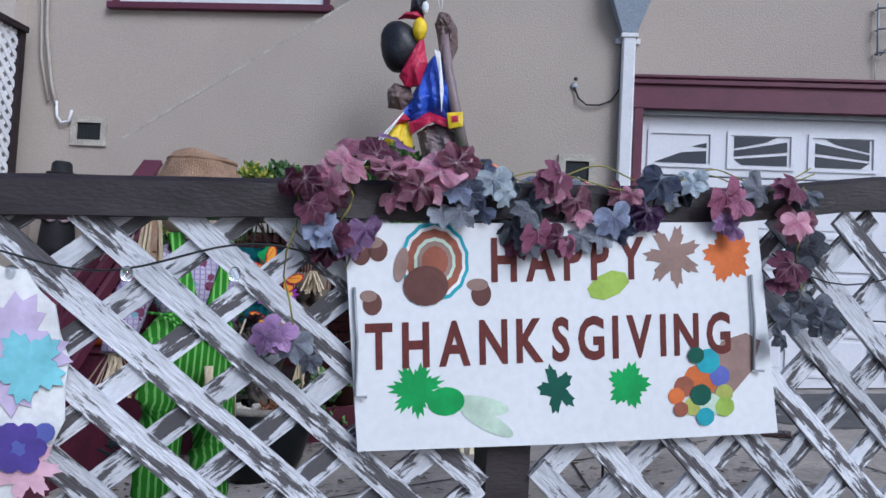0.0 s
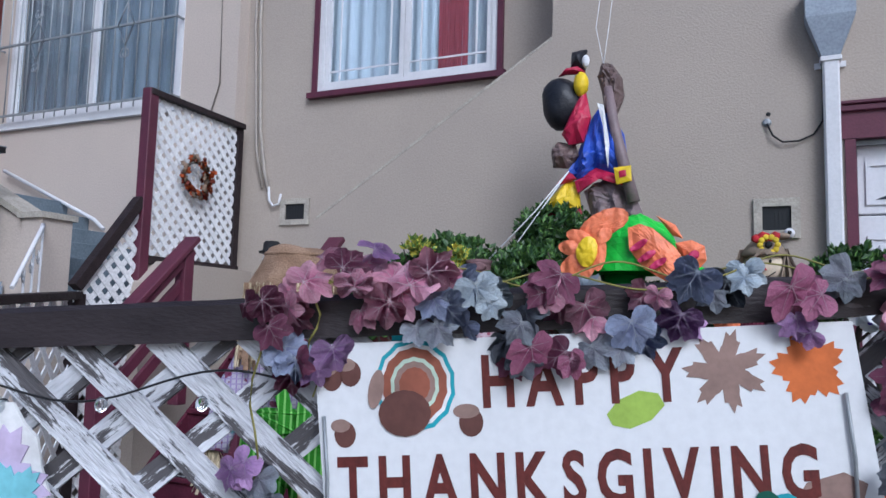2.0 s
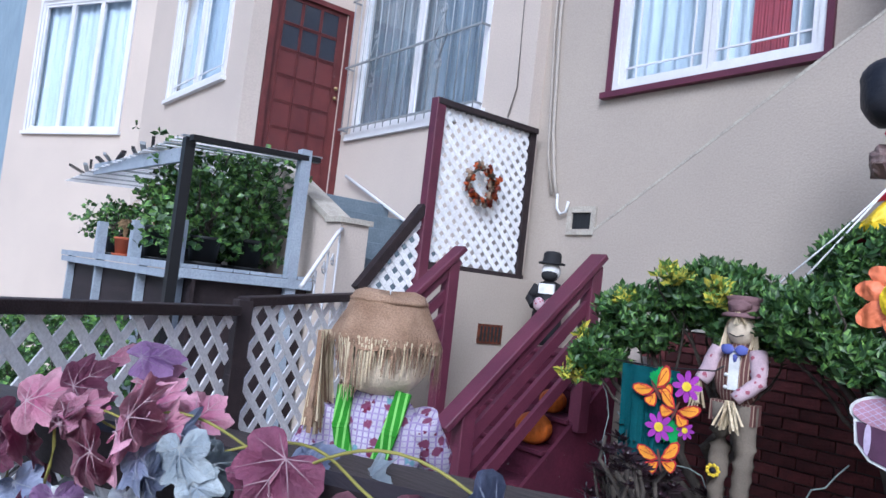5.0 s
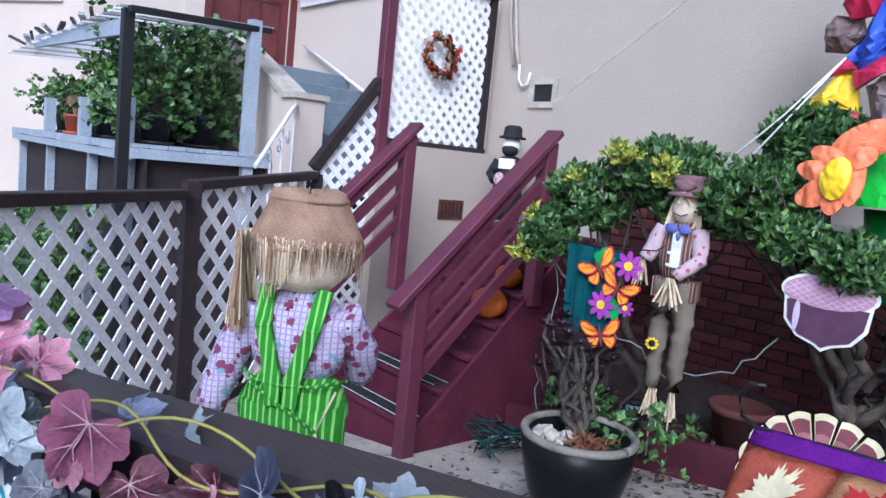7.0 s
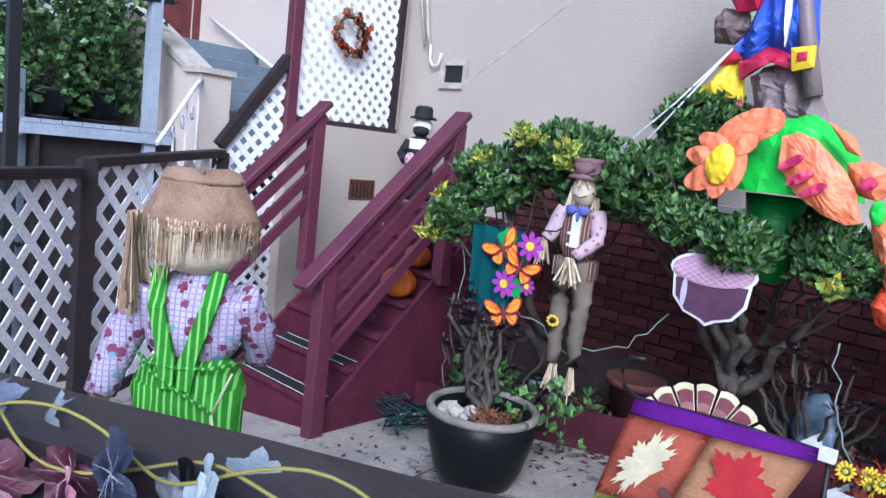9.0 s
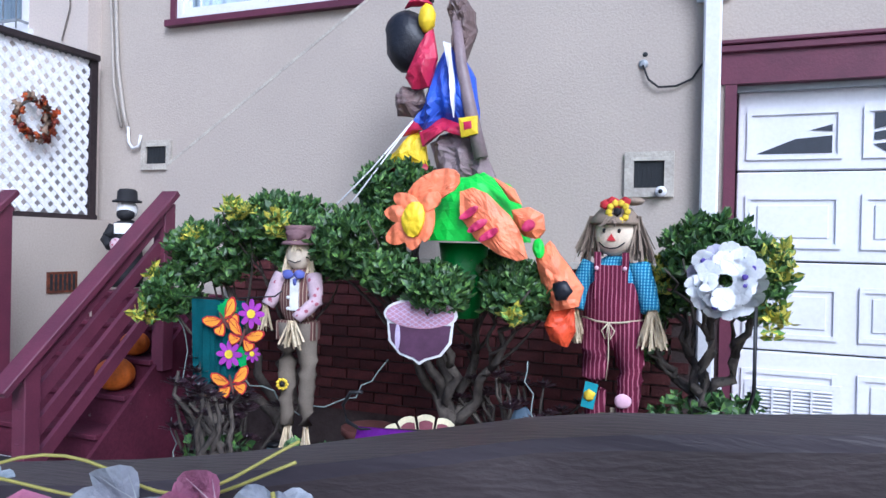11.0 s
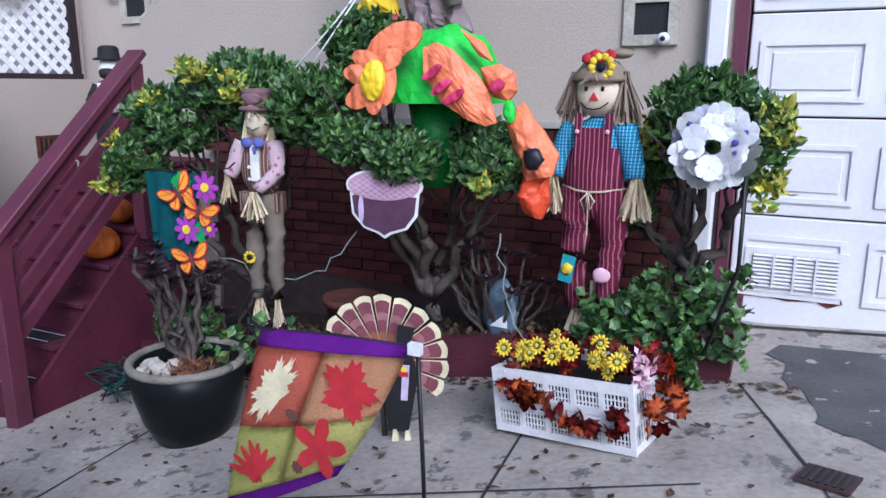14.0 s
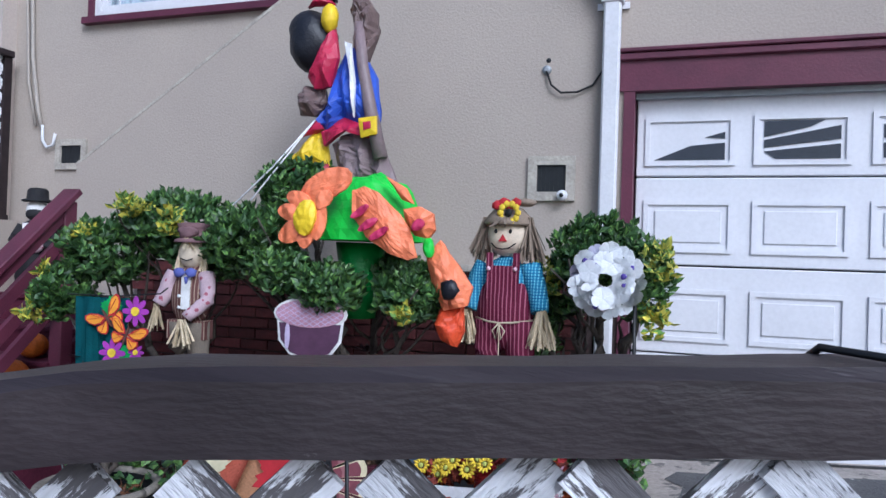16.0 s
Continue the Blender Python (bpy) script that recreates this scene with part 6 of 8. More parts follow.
def build_flower_sock():
    w = empty("flower_windsock", "bright green nylon windsock with orange flower and butterfly", "windsock", at=(0.24, 5.08, 1.155))
    o = Vector((0.05, 5.2, 1.2))
    bm = bmesh.new()
    res = bmesh.ops.create_uvsphere(bm, u_segments=36, v_segments=20, radius=1)
    bmesh.ops.delete(bm, geom=[v for v in bm.verts if v.co.z < -0.05], context="VERTS")
    for v in bm.verts:
        d = v.co.copy()
        v.co = Vector((d.x * 0.31, d.y * 0.26, d.z * 0.36)) * (1 + 0.09 * noise.noise(d * 3) + 0.035 * noise.noise(d * 9)) + Vector((-0.04, 0.1, 0.06))
    bmesh.ops.solidify(bm, geom=bm.faces[:], thickness=0.004)
    part("dome", bm, NYL["green"], w)
    part("stem", lathe([(0.09, -0.36), (0.11, -0.15), (0.14, 0.05)], 16, None, 0, (-0.1, 0.12, 0)), NYL["dark_green"], w, "dark green cloth tube", smooth=True)
    def petal(name, cx, cz, rx, rz, rot, y, col, parent, thick=0.03, seed=0):
        """An oval of cloth, wider at one end."""
        ca, sa = math.cos(radians(rot)), math.sin(radians(rot))
        pts = []
        for k in range(14):
            a = -6.2832 * k / 14
            x, z = rx * math.cos(a), rz * math.sin(a) * (1 + 0.12 * math.cos(a))
            pts.append((cx + x * ca - z * sa, cz + x * sa + z * ca))
        return part(name, cloth(pts, thick, y, seed, 0.02), NYL[col], parent)
    fl = petal("flower_centre", -0.245, 0.165, 0.062, 0.092, -8, -0.26, "yellow", w, 0.02, 2)
    for k, (cx, cz, rx, rz, rot) in enumerate(((-0.15, 0.345, 0.12, 0.055, 22), (-0.31, 0.265, 0.06, 0.032, -20), (-0.365, 0.195, 0.055, 0.034, -10), (-0.345, 0.085, 0.06, 0.042, 28), (-0.25, 0.065, 0.05, 0.035, 80), (-0.17, 0.15, 0.03, 0.075, -8), (-0.15, 0.26, 0.05, 0.03, 40))):
        petal("petal", cx * 0.92 - 0.02, cz * 0.94 + 0.01, rx * 1.3, rz * 1.35, rot, -0.215 - 0.005 * k, "orange", fl, 0.006, k)
    wing = part("butterfly_wing", cloth([(-0.02, 0.31), (0.05, 0.33), (0.125, 0.3), (0.245, 0.19), (0.305, 0.1), (0.34, -0.02), (0.29, -0.035), (0.185, 0.0), (0.065, 0.075), (-0.01, 0.18)], 0.03, -0.19, 6, 0.022), NYL["orange"], w)
    for k, (cx, cz) in enumerate(((0.05, 0.2), (0.095, 0.135), (0.155, 0.092))):
        petal("wing_mark", cx, cz, 0.058, 0.02, 32, -0.236 - 0.003 * k, "pink", wing, 0.004, k)
    part("butterfly_wing", cloth([(0.13, 0.39), (0.24, 0.33), (0.28, 0.25), (0.22, 0.27)], 0.03, -0.1, 8, 0.02), NYL["orange"], w)
    knot = part("butterfly_wing", cloth([(0.24, 0.22), (0.33, 0.235), (0.4, 0.2), (0.41, 0.12), (0.37, 0.075), (0.3, 0.09), (0.26, 0.14)], 0.045, -0.13, 9, 0.03), NYL["orange"], w)
    petal("wing_mark", 0.345, 0.14, 0.035, 0.025, 40, -0.205, "pink", knot, 0.01, 4)
    petal("sash", 0.385, 0.03, 0.03, 0.05, 10, -0.15, "green", w, 0.02, 4)
    part("tail_cloth", cloth([(0.36, -0.01), (0.43, 0.07), (0.5, -0.02), (0.6, -0.16), (0.58, -0.25), (0.46, -0.28), (0.39, -0.14)], 0.05, -0.1, 5, 0.04), NYL["orange"], w)
    part("tail_cloth", cloth([(0.44, -0.27), (0.55, -0.25), (0.56, -0.38), (0.52, -0.46), (0.44, -0.43), (0.41, -0.35)], 0.05, -0.07, 7, 0.04), mat("nylon_deep_orange", (0.78, 0.1, 0.03), (0.55, 0.06, 0.02), 0.45, 7, 50, 0.3), w)
    bm = bmesh.new()
    blob(bm, (0.52, -0.19, -0.17), (0.045, 0.03, 0.05), 0, 2, 0.5, 2)
    part("dark_bow", bm, NYL["black"], w)


build_flower_sock()


# ---- flat garden signs and flags ----
def build_acorn():
    a = empty("acorn_sign", "flat pink and purple acorn garden sign with a white edge", "garden sign", "garden signs", at=(0.05, 4.82, 0.755))
    a.rotation_euler = (0, 0, radians(10))
    a.scale = (1.15, 1, 1.0)
    part("backing", plate(oval(0.168, 0.083, 24, 0, 0.08), 0.006), INK["white"], a)
    part("backing", plate([(-0.152, 0.05), (-0.143, -0.06), (-0.093, -0.127), (-0.03, -0.152), (0, -0.176), (0.03, -0.152), (0.098, -0.127), (0.143, -0.06), (0.152, 0.05)], 0.005, pose(0, 0.0005, 0)), INK["white"], a)
    part("nut", plate([(-0.14, 0.03), (-0.13, -0.055), (-0.085, -0.117), (-0.025, -0.14), (0, -0.158), (0.025, -0.14), (0.09, -0.117), (0.13, -0.055), (0.14, 0.03)], 0.004, pose(0, -0.006, 0)), ink("ink_acorn", (0.085, 0.035, 0.075)), a)
    part("gleam", plate(oval(0.012, 0.07, 10, -0.1, -0.035), 0.002, pose(0, -0.009, 0)), INK["lilac"], a)
    cap = part("cap", plate(oval(0.155, 0.07, 20, 0, 0.08), 0.004, pose(0, -0.011, 0)), ink("ink_acorn_cap", (0.5, 0.27, 0.36)), a)
    for k in range(-4, 5):
        for s in (-1, 1):
            h = clip_line((0.035 * k, 0.08), (0.7, s * 0.5), oval(0.15, 0.065, 16, 0, 0.08))
            if h:
                part("scale_line", beam((0.035 * k + 0.7 * h[0], -0.012, 0.08 + s * 0.5 * h[0]), (0.035 * k + 0.7 * h[1], -0.012, 0.08 + s * 0.5 * h[1]), 0.002, 0.003), INK["lilac"], cap)


build_acorn()


def butterfly(parent, x, z, s, rot, y):
    """Two pointed fore wings and two rounded hind wings with dark red edges and veins."""
    m = pose(x, y, z, 0, rot, 0)
    orange = bpy.data.materials["butterfly_orange"] if "butterfly_orange" in bpy.data.materials else plain("butterfly_orange", (0.85, 0.36, 0.03), 0.7)
    fore = [(0.004, 0.004), (0.03, 0.04), (0.062, 0.064), (0.09, 0.068), (0.098, 0.055), (0.09, 0.03), (0.07, 0.006), (0.035, -0.004)]
    hind = [(0.004, -0.004), (0.035, -0.006), (0.066, -0.004), (0.072, -0.02), (0.06, -0.042), (0.042, -0.055), (0.026, -0.046), (0.012, -0.024)]
    for sx in (-1, 1):
        for k, wing in enumerate((fore, hind)):
            cx, cz = sum(p[0] for p in wing) / 8, sum(p[1] for p in wing) / 8
            inner = [(cx + (p[0] - cx) * 0.8, cz + (p[1] - cz) * 0.8) for p in wing]
            edge = part("butterfly_edge", plate([(sx * p[0] * s, p[1] * s) for p in wing][::sx], 0.004, m @ pose(0, -0.001 * k, 0)), INK["red"], parent)
            part("butterfly_wing", plate([(sx * p[0] * s, p[1] * s) for p in inner][::sx], 0.004, m @ pose(0, -0.003 - 0.001 * k, 0)), orange, edge)
            for q in (inner[2], inner[4]):
                a, b = m @ Vector((sx * 0.02 * s, -0.0065 - 0.001 * k, cz * 0.5 * s)), m @ Vector((sx * q[0] * s * 0.92, -0.0065 - 0.001 * k, q[1] * s * 0.92))
                part("wing_vein", beam(a, b, 0.0025, 0.002), INK["red"], edge)
    part("butterfly_body", plate(oval(0.006 * s, 0.045 * s, 10), 0.006, m @ pose(0, -0.006, 0)), INK["brown"], parent)


def daisy(parent, x, z, r, y, col="purple"):
    c = part("flower_centre", plate(oval(r * 0.3, r * 0.3, 12), 0.005, pose(x, y - 0.006, z)), INK["yellow"], parent)
    for i in range(8):
        a = 6.283 * i / 8
        part("petal", plate(oval(r * 0.38, r * 0.2, 10), 0.003, pose(x + r * 0.62 * math.cos(a), y - 0.001 * (i % 2), z + r * 0.62 * math.sin(a), 0, -math.degrees(a), 0)), VIOLET, c)


VIOLET = ink("ink_violet", (0.36, 0.05, 0.42))


def build_butterfly_flag():
    f = empty("butterfly_flag", "teal garden flag with butterflies and purple flowers", "flag", "garden flags", at=(-1.09, 4.46, 0.885))
    f.rotation_euler = (0, 0, radians(6))
    bm = bmesh.new()
    n = 14
    a = [bm.verts.new((0.31 * i / n, 0.012 * math.sin(i * 1.1), 0)) for i in range(n + 1)]
    b = [bm.verts.new((0.02 + 0.28 * i / n, 0.02 * math.sin(i * 1.1 + 0.4) - 0.01, -0.46 + 0.03 * math.sin(i * 0.5))) for i in range(n + 1)]
    for i in range(n):
        bm.faces.new((a[i], a[i + 1], b[i + 1], b[i])).smooth = True
    bmesh.ops.solidify(bm, geom=bm.faces[:], thickness=0.003)
    part("cloth", bm, fabric("teal_cloth", (0.02, 0.13, 0.15), (0, 0, 0)), f)
    part("rod", tube([(-0.05, 0, 0.008), (0.2, 0.0, 0.006), (0.48, 0.0, 0.03), (0.52, 0, 0.06)], 0.004, 6), BLACK, f)
    part("leaf_shape", plate(maple(0.06, 5, 0.3, 0.1), 0.003, pose(0.23, -0.03, -0.05)), INK["green"], f)
    part("leaf_shape", plate(maple(0.06, 5, 0.3, 0.1), 0.003, pose(0.3, -0.03, -0.28)), INK["green"], f)
    butterfly(f, 0.22, -0.1, 1.15, -35, -0.04)
    butterfly(f, 0.33, -0.18, 1.1, 20, -0.045)
    butterfly(f, 0.27, -0.42, 1.15, -15, -0.04)
    daisy(f, 0.37, -0.06, 0.075, -0.035)
    daisy(f, 0.25, -0.27, 0.075, -0.038)
    daisy(f, 0.38, -0.26, 0.045, -0.035)


build_butterfly_flag()


def build_autumn_flag():
    f = empty("autumn_flag", "autumn leaf garden flag with purple hem on a black stand", "flag", "garden flags", at=(0.955, 3.4, gz(0.955)))
    H = 0.755
    part("pole", tube([(0.02, 0.01, -0.02), (0.01, 0.01, 0.4), (0.0, 0, H)], 0.006, 8), BLACK, f)
    part("arm", tube([(0.0, 0, H), (-0.25, 0, H - 0.005), (-0.48, -0.01, H - 0.02), (-0.53, 0, H - 0.005), (-0.545, 0, H + 0.045), (-0.52, 0, H + 0.085), (-0.48, 0, H + 0.09)], 0.006, 8), BLACK, f)
    part("clip", box((0.0, -0.012, H), (0.035, 0.02, 0.03)), INK["white"], f)
    def surf(u, v):
        top = Vector((-0.01 - 0.475 * u, -0.012, H - 0.02 * u + 0.008))
        foot = Vector((-0.195 - 0.4 * u, -0.09, 0.395 - 0.23 * u))
        bulge = 0.05 * math.sin(math.pi * v) * math.sin(2.6 * u + 0.3)
        return top.lerp(foot, v) + Vector((0.018 * math.sin(math.pi * v) * (1 - u), -bulge, 0))
    def sheet(u0, u1, v0, v1, off, n=8):
        bm = bmesh.new()
        g = [[bm.verts.new(surf(u0 + (u1 - u0) * i / n, v0 + (v1 - v0) * k / n) + Vector((0, -off, 0))) for k in range(n + 1)] for i in range(n + 1)]
        for i in range(n):
            for k in range(n):
                bm.faces.new((g[i][k], g[i + 1][k], g[i + 1][k + 1], g[i][k + 1])).smooth = True
        bmesh.ops.solidify(bm, geom=bm.faces[:], thickness=0.0015)
        return bm
    part("hem", sheet(0, 1, 0, 0.09, 0.0), fabric("purple_hem", (0.22, 0.03, 0.4), (0, 0, 0)), f)
    for u0, u1, v0, v1, c in ((0.5, 1, 0.09, 0.5, (0.72, 0.2, 0.13)), (0.0, 0.5, 0.09, 0.5, (0.72, 0.4, 0.22)), (0.5, 1, 0.5, 0.89, (0.68, 0.7, 0.22)), (0.0, 0.5, 0.5, 0.89, (0.7, 0.68, 0.24))):
        part("cloth_panel", sheet(u0, u1, v0, v1, 0.0), fabric("flag_panel", c, (0, 0, 0)), f)
    part("hem", sheet(0, 1, 0.89, 1.0, 0.0), bpy.data.materials["purple_hem"], f)
    def deco(u, v, pts, col, rot):
        c = surf(u, v)
        part("printed_leaf", plate(pts, 0.002, pose(c.x, c.y - 0.012, c.z, -6, rot, 0)), INK[col], f)
    deco(0.76, 0.29, maple(0.115, 9, 0.4, 0.12, squash=0.42), "cream", 35)
    deco(0.24, 0.29, maple(0.085, 5, 0.45, 0.12), "red", 20)
    deco(0.27, 0.66, maple(0.085, 5, 0.75, 0.02), "red", 10)
    for k in range(-3, 4):
        deco(0.76 - 0.03 * k, 0.68 + 0.02 * abs(k), oval(0.011, 0.06, 10), "red", k * 22 - 20)
    deco(0.38, 0.78, maple(0.018, 8, 0.3, 0.15), "brown", 0)
    deco(0.55, 0.42, oval(0.02, 0.014), "brown", 30)


build_autumn_flag()


def build_turkey():
    t = empty("turkey_figure", "flat painted wooden turkey garden figure with a fan tail", "garden figure", at=(0.29, 4.43, gz(0.29)))
    t.rotation_euler = (0, 0, radians(14))
    C = 0.36
    for ring, (r, col) in enumerate(((0.275, INK["cream"]), (0.25, ink("ink_feather", (0.2, 0.06, 0.08))), (0.2, ink("ink_feather_pale", (0.33, 0.15, 0.16))), (0.17, bpy.data.materials["ink_feather"]), (0.12, INK["rust"]), (0.08, INK["cream"]))):
        for k in range(13):
            a = math.pi * (-0.14 + 1.28 * k / 12)
            hw = math.pi * 1.28 / 26 * (1.02 if ring else 1.16)
            pts = [(0, 0)] + [(r * (1 + 0.055 * math.cos(math.pi * q / 5)) * math.cos(a + hw * q / 2.5), r * (1 + 0.055 * math.cos(math.pi * q / 5)) * math.sin(a + hw * q / 2.5)) for q in range(-2, 3)]
            part("feather", plate(pts, 0.003, pose(-0.03, -0.003 * ring - 0.0004 * (k % 2), C)), col, t)
    part("body", plate([(0.0, 0.05), (0.09, 0.05), (0.13, 0.3), (0.1, 0.45), (0.12, 0.52), (0.05, 0.53), (0.04, 0.42), (-0.02, 0.25)], 0.02, pose(0.0, -0.05, 0)), INK["black"], t)
    part("coat_front", plate([(0.06, 0.2), (0.09, 0.2), (0.1, 0.36), (0.07, 0.36)], 0.004, pose(0, -0.056, 0)), INK["lilac"], t)
    part("button", plate(oval(0.014, 0.014, 10, 0.075, 0.34), 0.004, pose(0, -0.06, 0)), INK["yellow"], t)
    part("button", plate([(0.055, 0.31), (0.095, 0.31), (0.095, 0.33), (0.055, 0.33)], 0.004, pose(0, -0.061, 0)), INK["red"], t)
    for x in (0.02, 0.075):
        part("foot", plate([(x, 0.0), (x + 0.03, 0.0), (x + 0.02, 0.06), (x + 0.005, 0.06)], 0.02, pose(0, -0.06, 0)), INK["cream"], t)
    part("stake", tube([(-0.03, 0.01, -0.02), (-0.05, 0.01, 0.3)], 0.012, 6), BARK, t)


build_turkey()


def build_crate():
    o = Vector((0.775, 4.5, gz(1.0) - 0.01))
    c = empty("flower_crate", "white plastic crate with sunflowers and autumn leaves", "crate", at=o)
    c.rotation_euler = (0, radians(-7), radians(-13))
    W, D, H = 0.6, 0.34, 0.27
    pl = plain("white_plastic", (0.72, 0.72, 0.74), 0.4)
    for nm, y in (("front", 0.0), ("back", D)):
        fb = bmesh.new()
        for z, h in ((0.015, 0.03), (0.118, 0.03), (0.15, 0.03), (0.25, 0.045)):
            add_box(fb, (W / 2, y, z), (W, 0.012, h))
        for k in range(6):
            add_box(fb, (W * k / 5, y, H / 2), (0.022, 0.014, H))
        for k in range(40):
            add_box(fb, (W * (k + 0.5) / 40, y + 0.002, H / 2), (0.005, 0.006, H * 0.9))
        for z in (0.05, 0.075, 0.095, 0.18, 0.205):
            add_box(fb, (W / 2, y + 0.002, z), (W, 0.005, 0.005))
        part(nm + "_panel", fb, pl, c)
    for nm, x in (("left", 0.0), ("right", W)):
        fb = bmesh.new()
        for z, h in ((0.015, 0.03), (0.13, 0.05), (0.25, 0.045)):
            add_box(fb, (x, D / 2, z), (0.012, D, h))
        for k in range(14):
            add_box(fb, (x, D * (k + 0.5) / 14, H / 2), (0.006, 0.006, H * 0.9))
        part("end_panel", fb, pl, c)
    part("floor_panel", box((W / 2, D / 2, 0.012), (W, D, 0.01)), pl, c)
    part("lining", box((W / 2, D / 2, 0.13), (W - 0.04, D - 0.04, 0.2)), INK["black"], c)
    part("tag", box((0.03, -0.008, 0.262), (0.05, 0.003, 0.018)), INK["white"], c)
    rng = random.Random(17)
    lm = [mat("autumn_" + n, a, b, 0.7, 25, 90, 0.2, rand=0.25) for n, a, b in (("red", (0.4, 0.025, 0.02), (0.2, 0.012, 0.02)), ("orange", (0.6, 0.13, 0.03), (0.4, 0.07, 0.02)), ("rust", (0.35, 0.07, 0.04), (0.2, 0.04, 0.03)))]
    ml = []
    for q in lm:
        ml.append(vine_leaf_mesh("autumn_leaf", 0.052, q))
    for i in range(120):
        if i < 62:
            p = Vector((rng.uniform(-0.02, W + 0.03), rng.uniform(0.0, D), H + rng.uniform(0.0, 0.07)))
        elif i < 100:
            u = rng.uniform(0, 1)
            p = Vector((u * W, -0.03, 0.24 - 0.16 * abs(math.sin(u * 2.6 + 0.1)) * u - rng.uniform(0, 0.06)))
        else:
            p = Vector((W + 0.03 + rng.uniform(0, 0.05), rng.uniform(0, D), rng.uniform(0.06, 0.3)))
        ob = new("autumn_leaf", ml[rng.randrange(3)])
        ob.parent = c
        s = rng.uniform(0.7, 1.2)
        ob.matrix_basis = Matrix.Translation(p) @ Euler((rng.uniform(0.3, 1.9), rng.uniform(-1, 1), rng.uniform(0, 6))).to_matrix().to_4x4() @ Matrix.Diagonal((s, s, s, 1))
    for i in range(18):
        x = (0.0, 0.03, 0.08, 0.12, 0.17, 0.22, 0.28, 0.33, 0.37, 0.42, 0.46, 0.5, 0.53, 0.1, 0.2, 0.45, 0.4, 0.56)[i]
        p = Vector((x, rng.uniform(-0.03, 0.15), H + rng.uniform(0.03, 0.12)))
        bm = bmesh.new()
        for k in range(12):
            a = 6.283 * k / 12
            blob(bm, (0.026 * math.cos(a), 0, 0.026 * math.sin(a)), (0.014, 0.004, 0.007), 0, k, 0, 1, (0, -math.degrees(a), 0))
        blob(bm, (0, -0.004, 0), (0.013, 0.007, 0.013), 1, 1, 0, 1)
        sf = part("sunflower", bm, [INK["yellow"], INK["olive"]], c)
        sf.matrix_basis = Matrix.Translation(p) @ Euler((rng.uniform(-0.6, 0.1), 0, rng.uniform(-0.6, 0.6))).to_matrix().to_4x4()
    bm = bmesh.new()
    for k in range(40):
        leaf_tuft(bm, Vector((W + 0.03 + rng.uniform(-0.03, 0.03), 0.05 + rng.uniform(-0.03, 0.03), H + rng.uniform(-0.05, 0.1))), 2, 0.03, 0.01, rng)
    part("pink_sprig", bm, INK["pink"], c)


build_crate()


def build_wreath(name, label, at, r, mats, n, rot, size, seed, centre=None):
    w = empty(name, label, "wreath", "wreaths", at=at)
    w.rotation_euler = [radians(a) for a in rot]
    rng = random.Random(seed)
    part("ring", tube([(r * math.cos(6.2832 * k / 18), 0, r * math.sin(6.2832 * k / 18)) for k in range(19)], 0.012, 6), BARK, w)
    ms = [vine_leaf_mesh("wreath_leaf", size, m) for m in mats]
    for i in range(n):
        a, k = rng.uniform(0, 6.283), rng.uniform(0.75, 1.3)
        ob = new("wreath_leaf", ms[rng.randrange(len(ms))])
        ob.parent = w
        s = rng.uniform(0.6, 1.15)
        ob.matrix_basis = Matrix.Translation((r * k * math.cos(a), rng.uniform(-0.05, 0.01), r * k * math.sin(a))) @ Euler((rng.uniform(1.1, 1.95), 0, rng.uniform(-0.5, 0.5))).to_matrix().to_4x4() @ Matrix.Rotation(rng.uniform(0, 6.28), 4, "Z") @ Matrix.Diagonal((s, s, s, 1))
    if centre:
        for i in range(9):
            a = rng.uniform(0, 6.28)
            bm = bmesh.new()
            blob(bm, (r * math.cos(a), -0.066, r * math.sin(a)), (0.013, 0.01, 0.013), 0, i, 0.1, 1)
            part("flower_centre", bm, centre, w)
    return w


build_wreath("leaf_wreath", "red and orange autumn leaf wreath hung on the lattice screen", (-3.86, 5.75, 2.15), 0.15, [bpy.data.materials["autumn_rust"], bpy.data.materials["autumn_orange"], mat("dry_leaf", (0.4, 0.28, 0.2), None, 0.8, 20, 80, 0.2)], 60, (0, 0, 90), 0.05, 4)
PETAL_WHITE = plain("white_petal", (0.9, 0.92, 0.95), 0.8)
PETAL_LILAC = plain("lilac_petal", (0.62, 0.6, 0.76), 0.75)


def silk_flower(r, material, seed):
    """Five broad cupped petals that face the street."""
    rng = random.Random(seed)
    bm = bmesh.new()
    for k in range(5):
        a0 = 6.2832 * k / 5 + rng.uniform(-0.1, 0.1)
        rows = []
        for q, wdt in ((0.08, 0.12), (0.45, 0.42), (0.8, 0.52), (1.0, 0.3)):
            rows.append([bm.verts.new((r * (q * math.cos(a0) - t * wdt * math.sin(a0)), -r * (0.06 * q * q - 0.03 * t * t + 0.02 * rng.random()), r * (q * math.sin(a0) + t * wdt * math.cos(a0)))) for t in (-1, -0.4, 0.4, 1)])
        for x, y in zip(rows, rows[1:]):
            for t in range(3):
                bm.faces.new((x[t], x[t + 1], y[t + 1], y[t]))
    bmesh.ops.solidify(bm, geom=bm.faces[:], thickness=0.001)
    me = bpy.data.meshes.new("flower")
    bm.to_mesh(me)
    bm.free()
    me.materials.append(material)
    return me


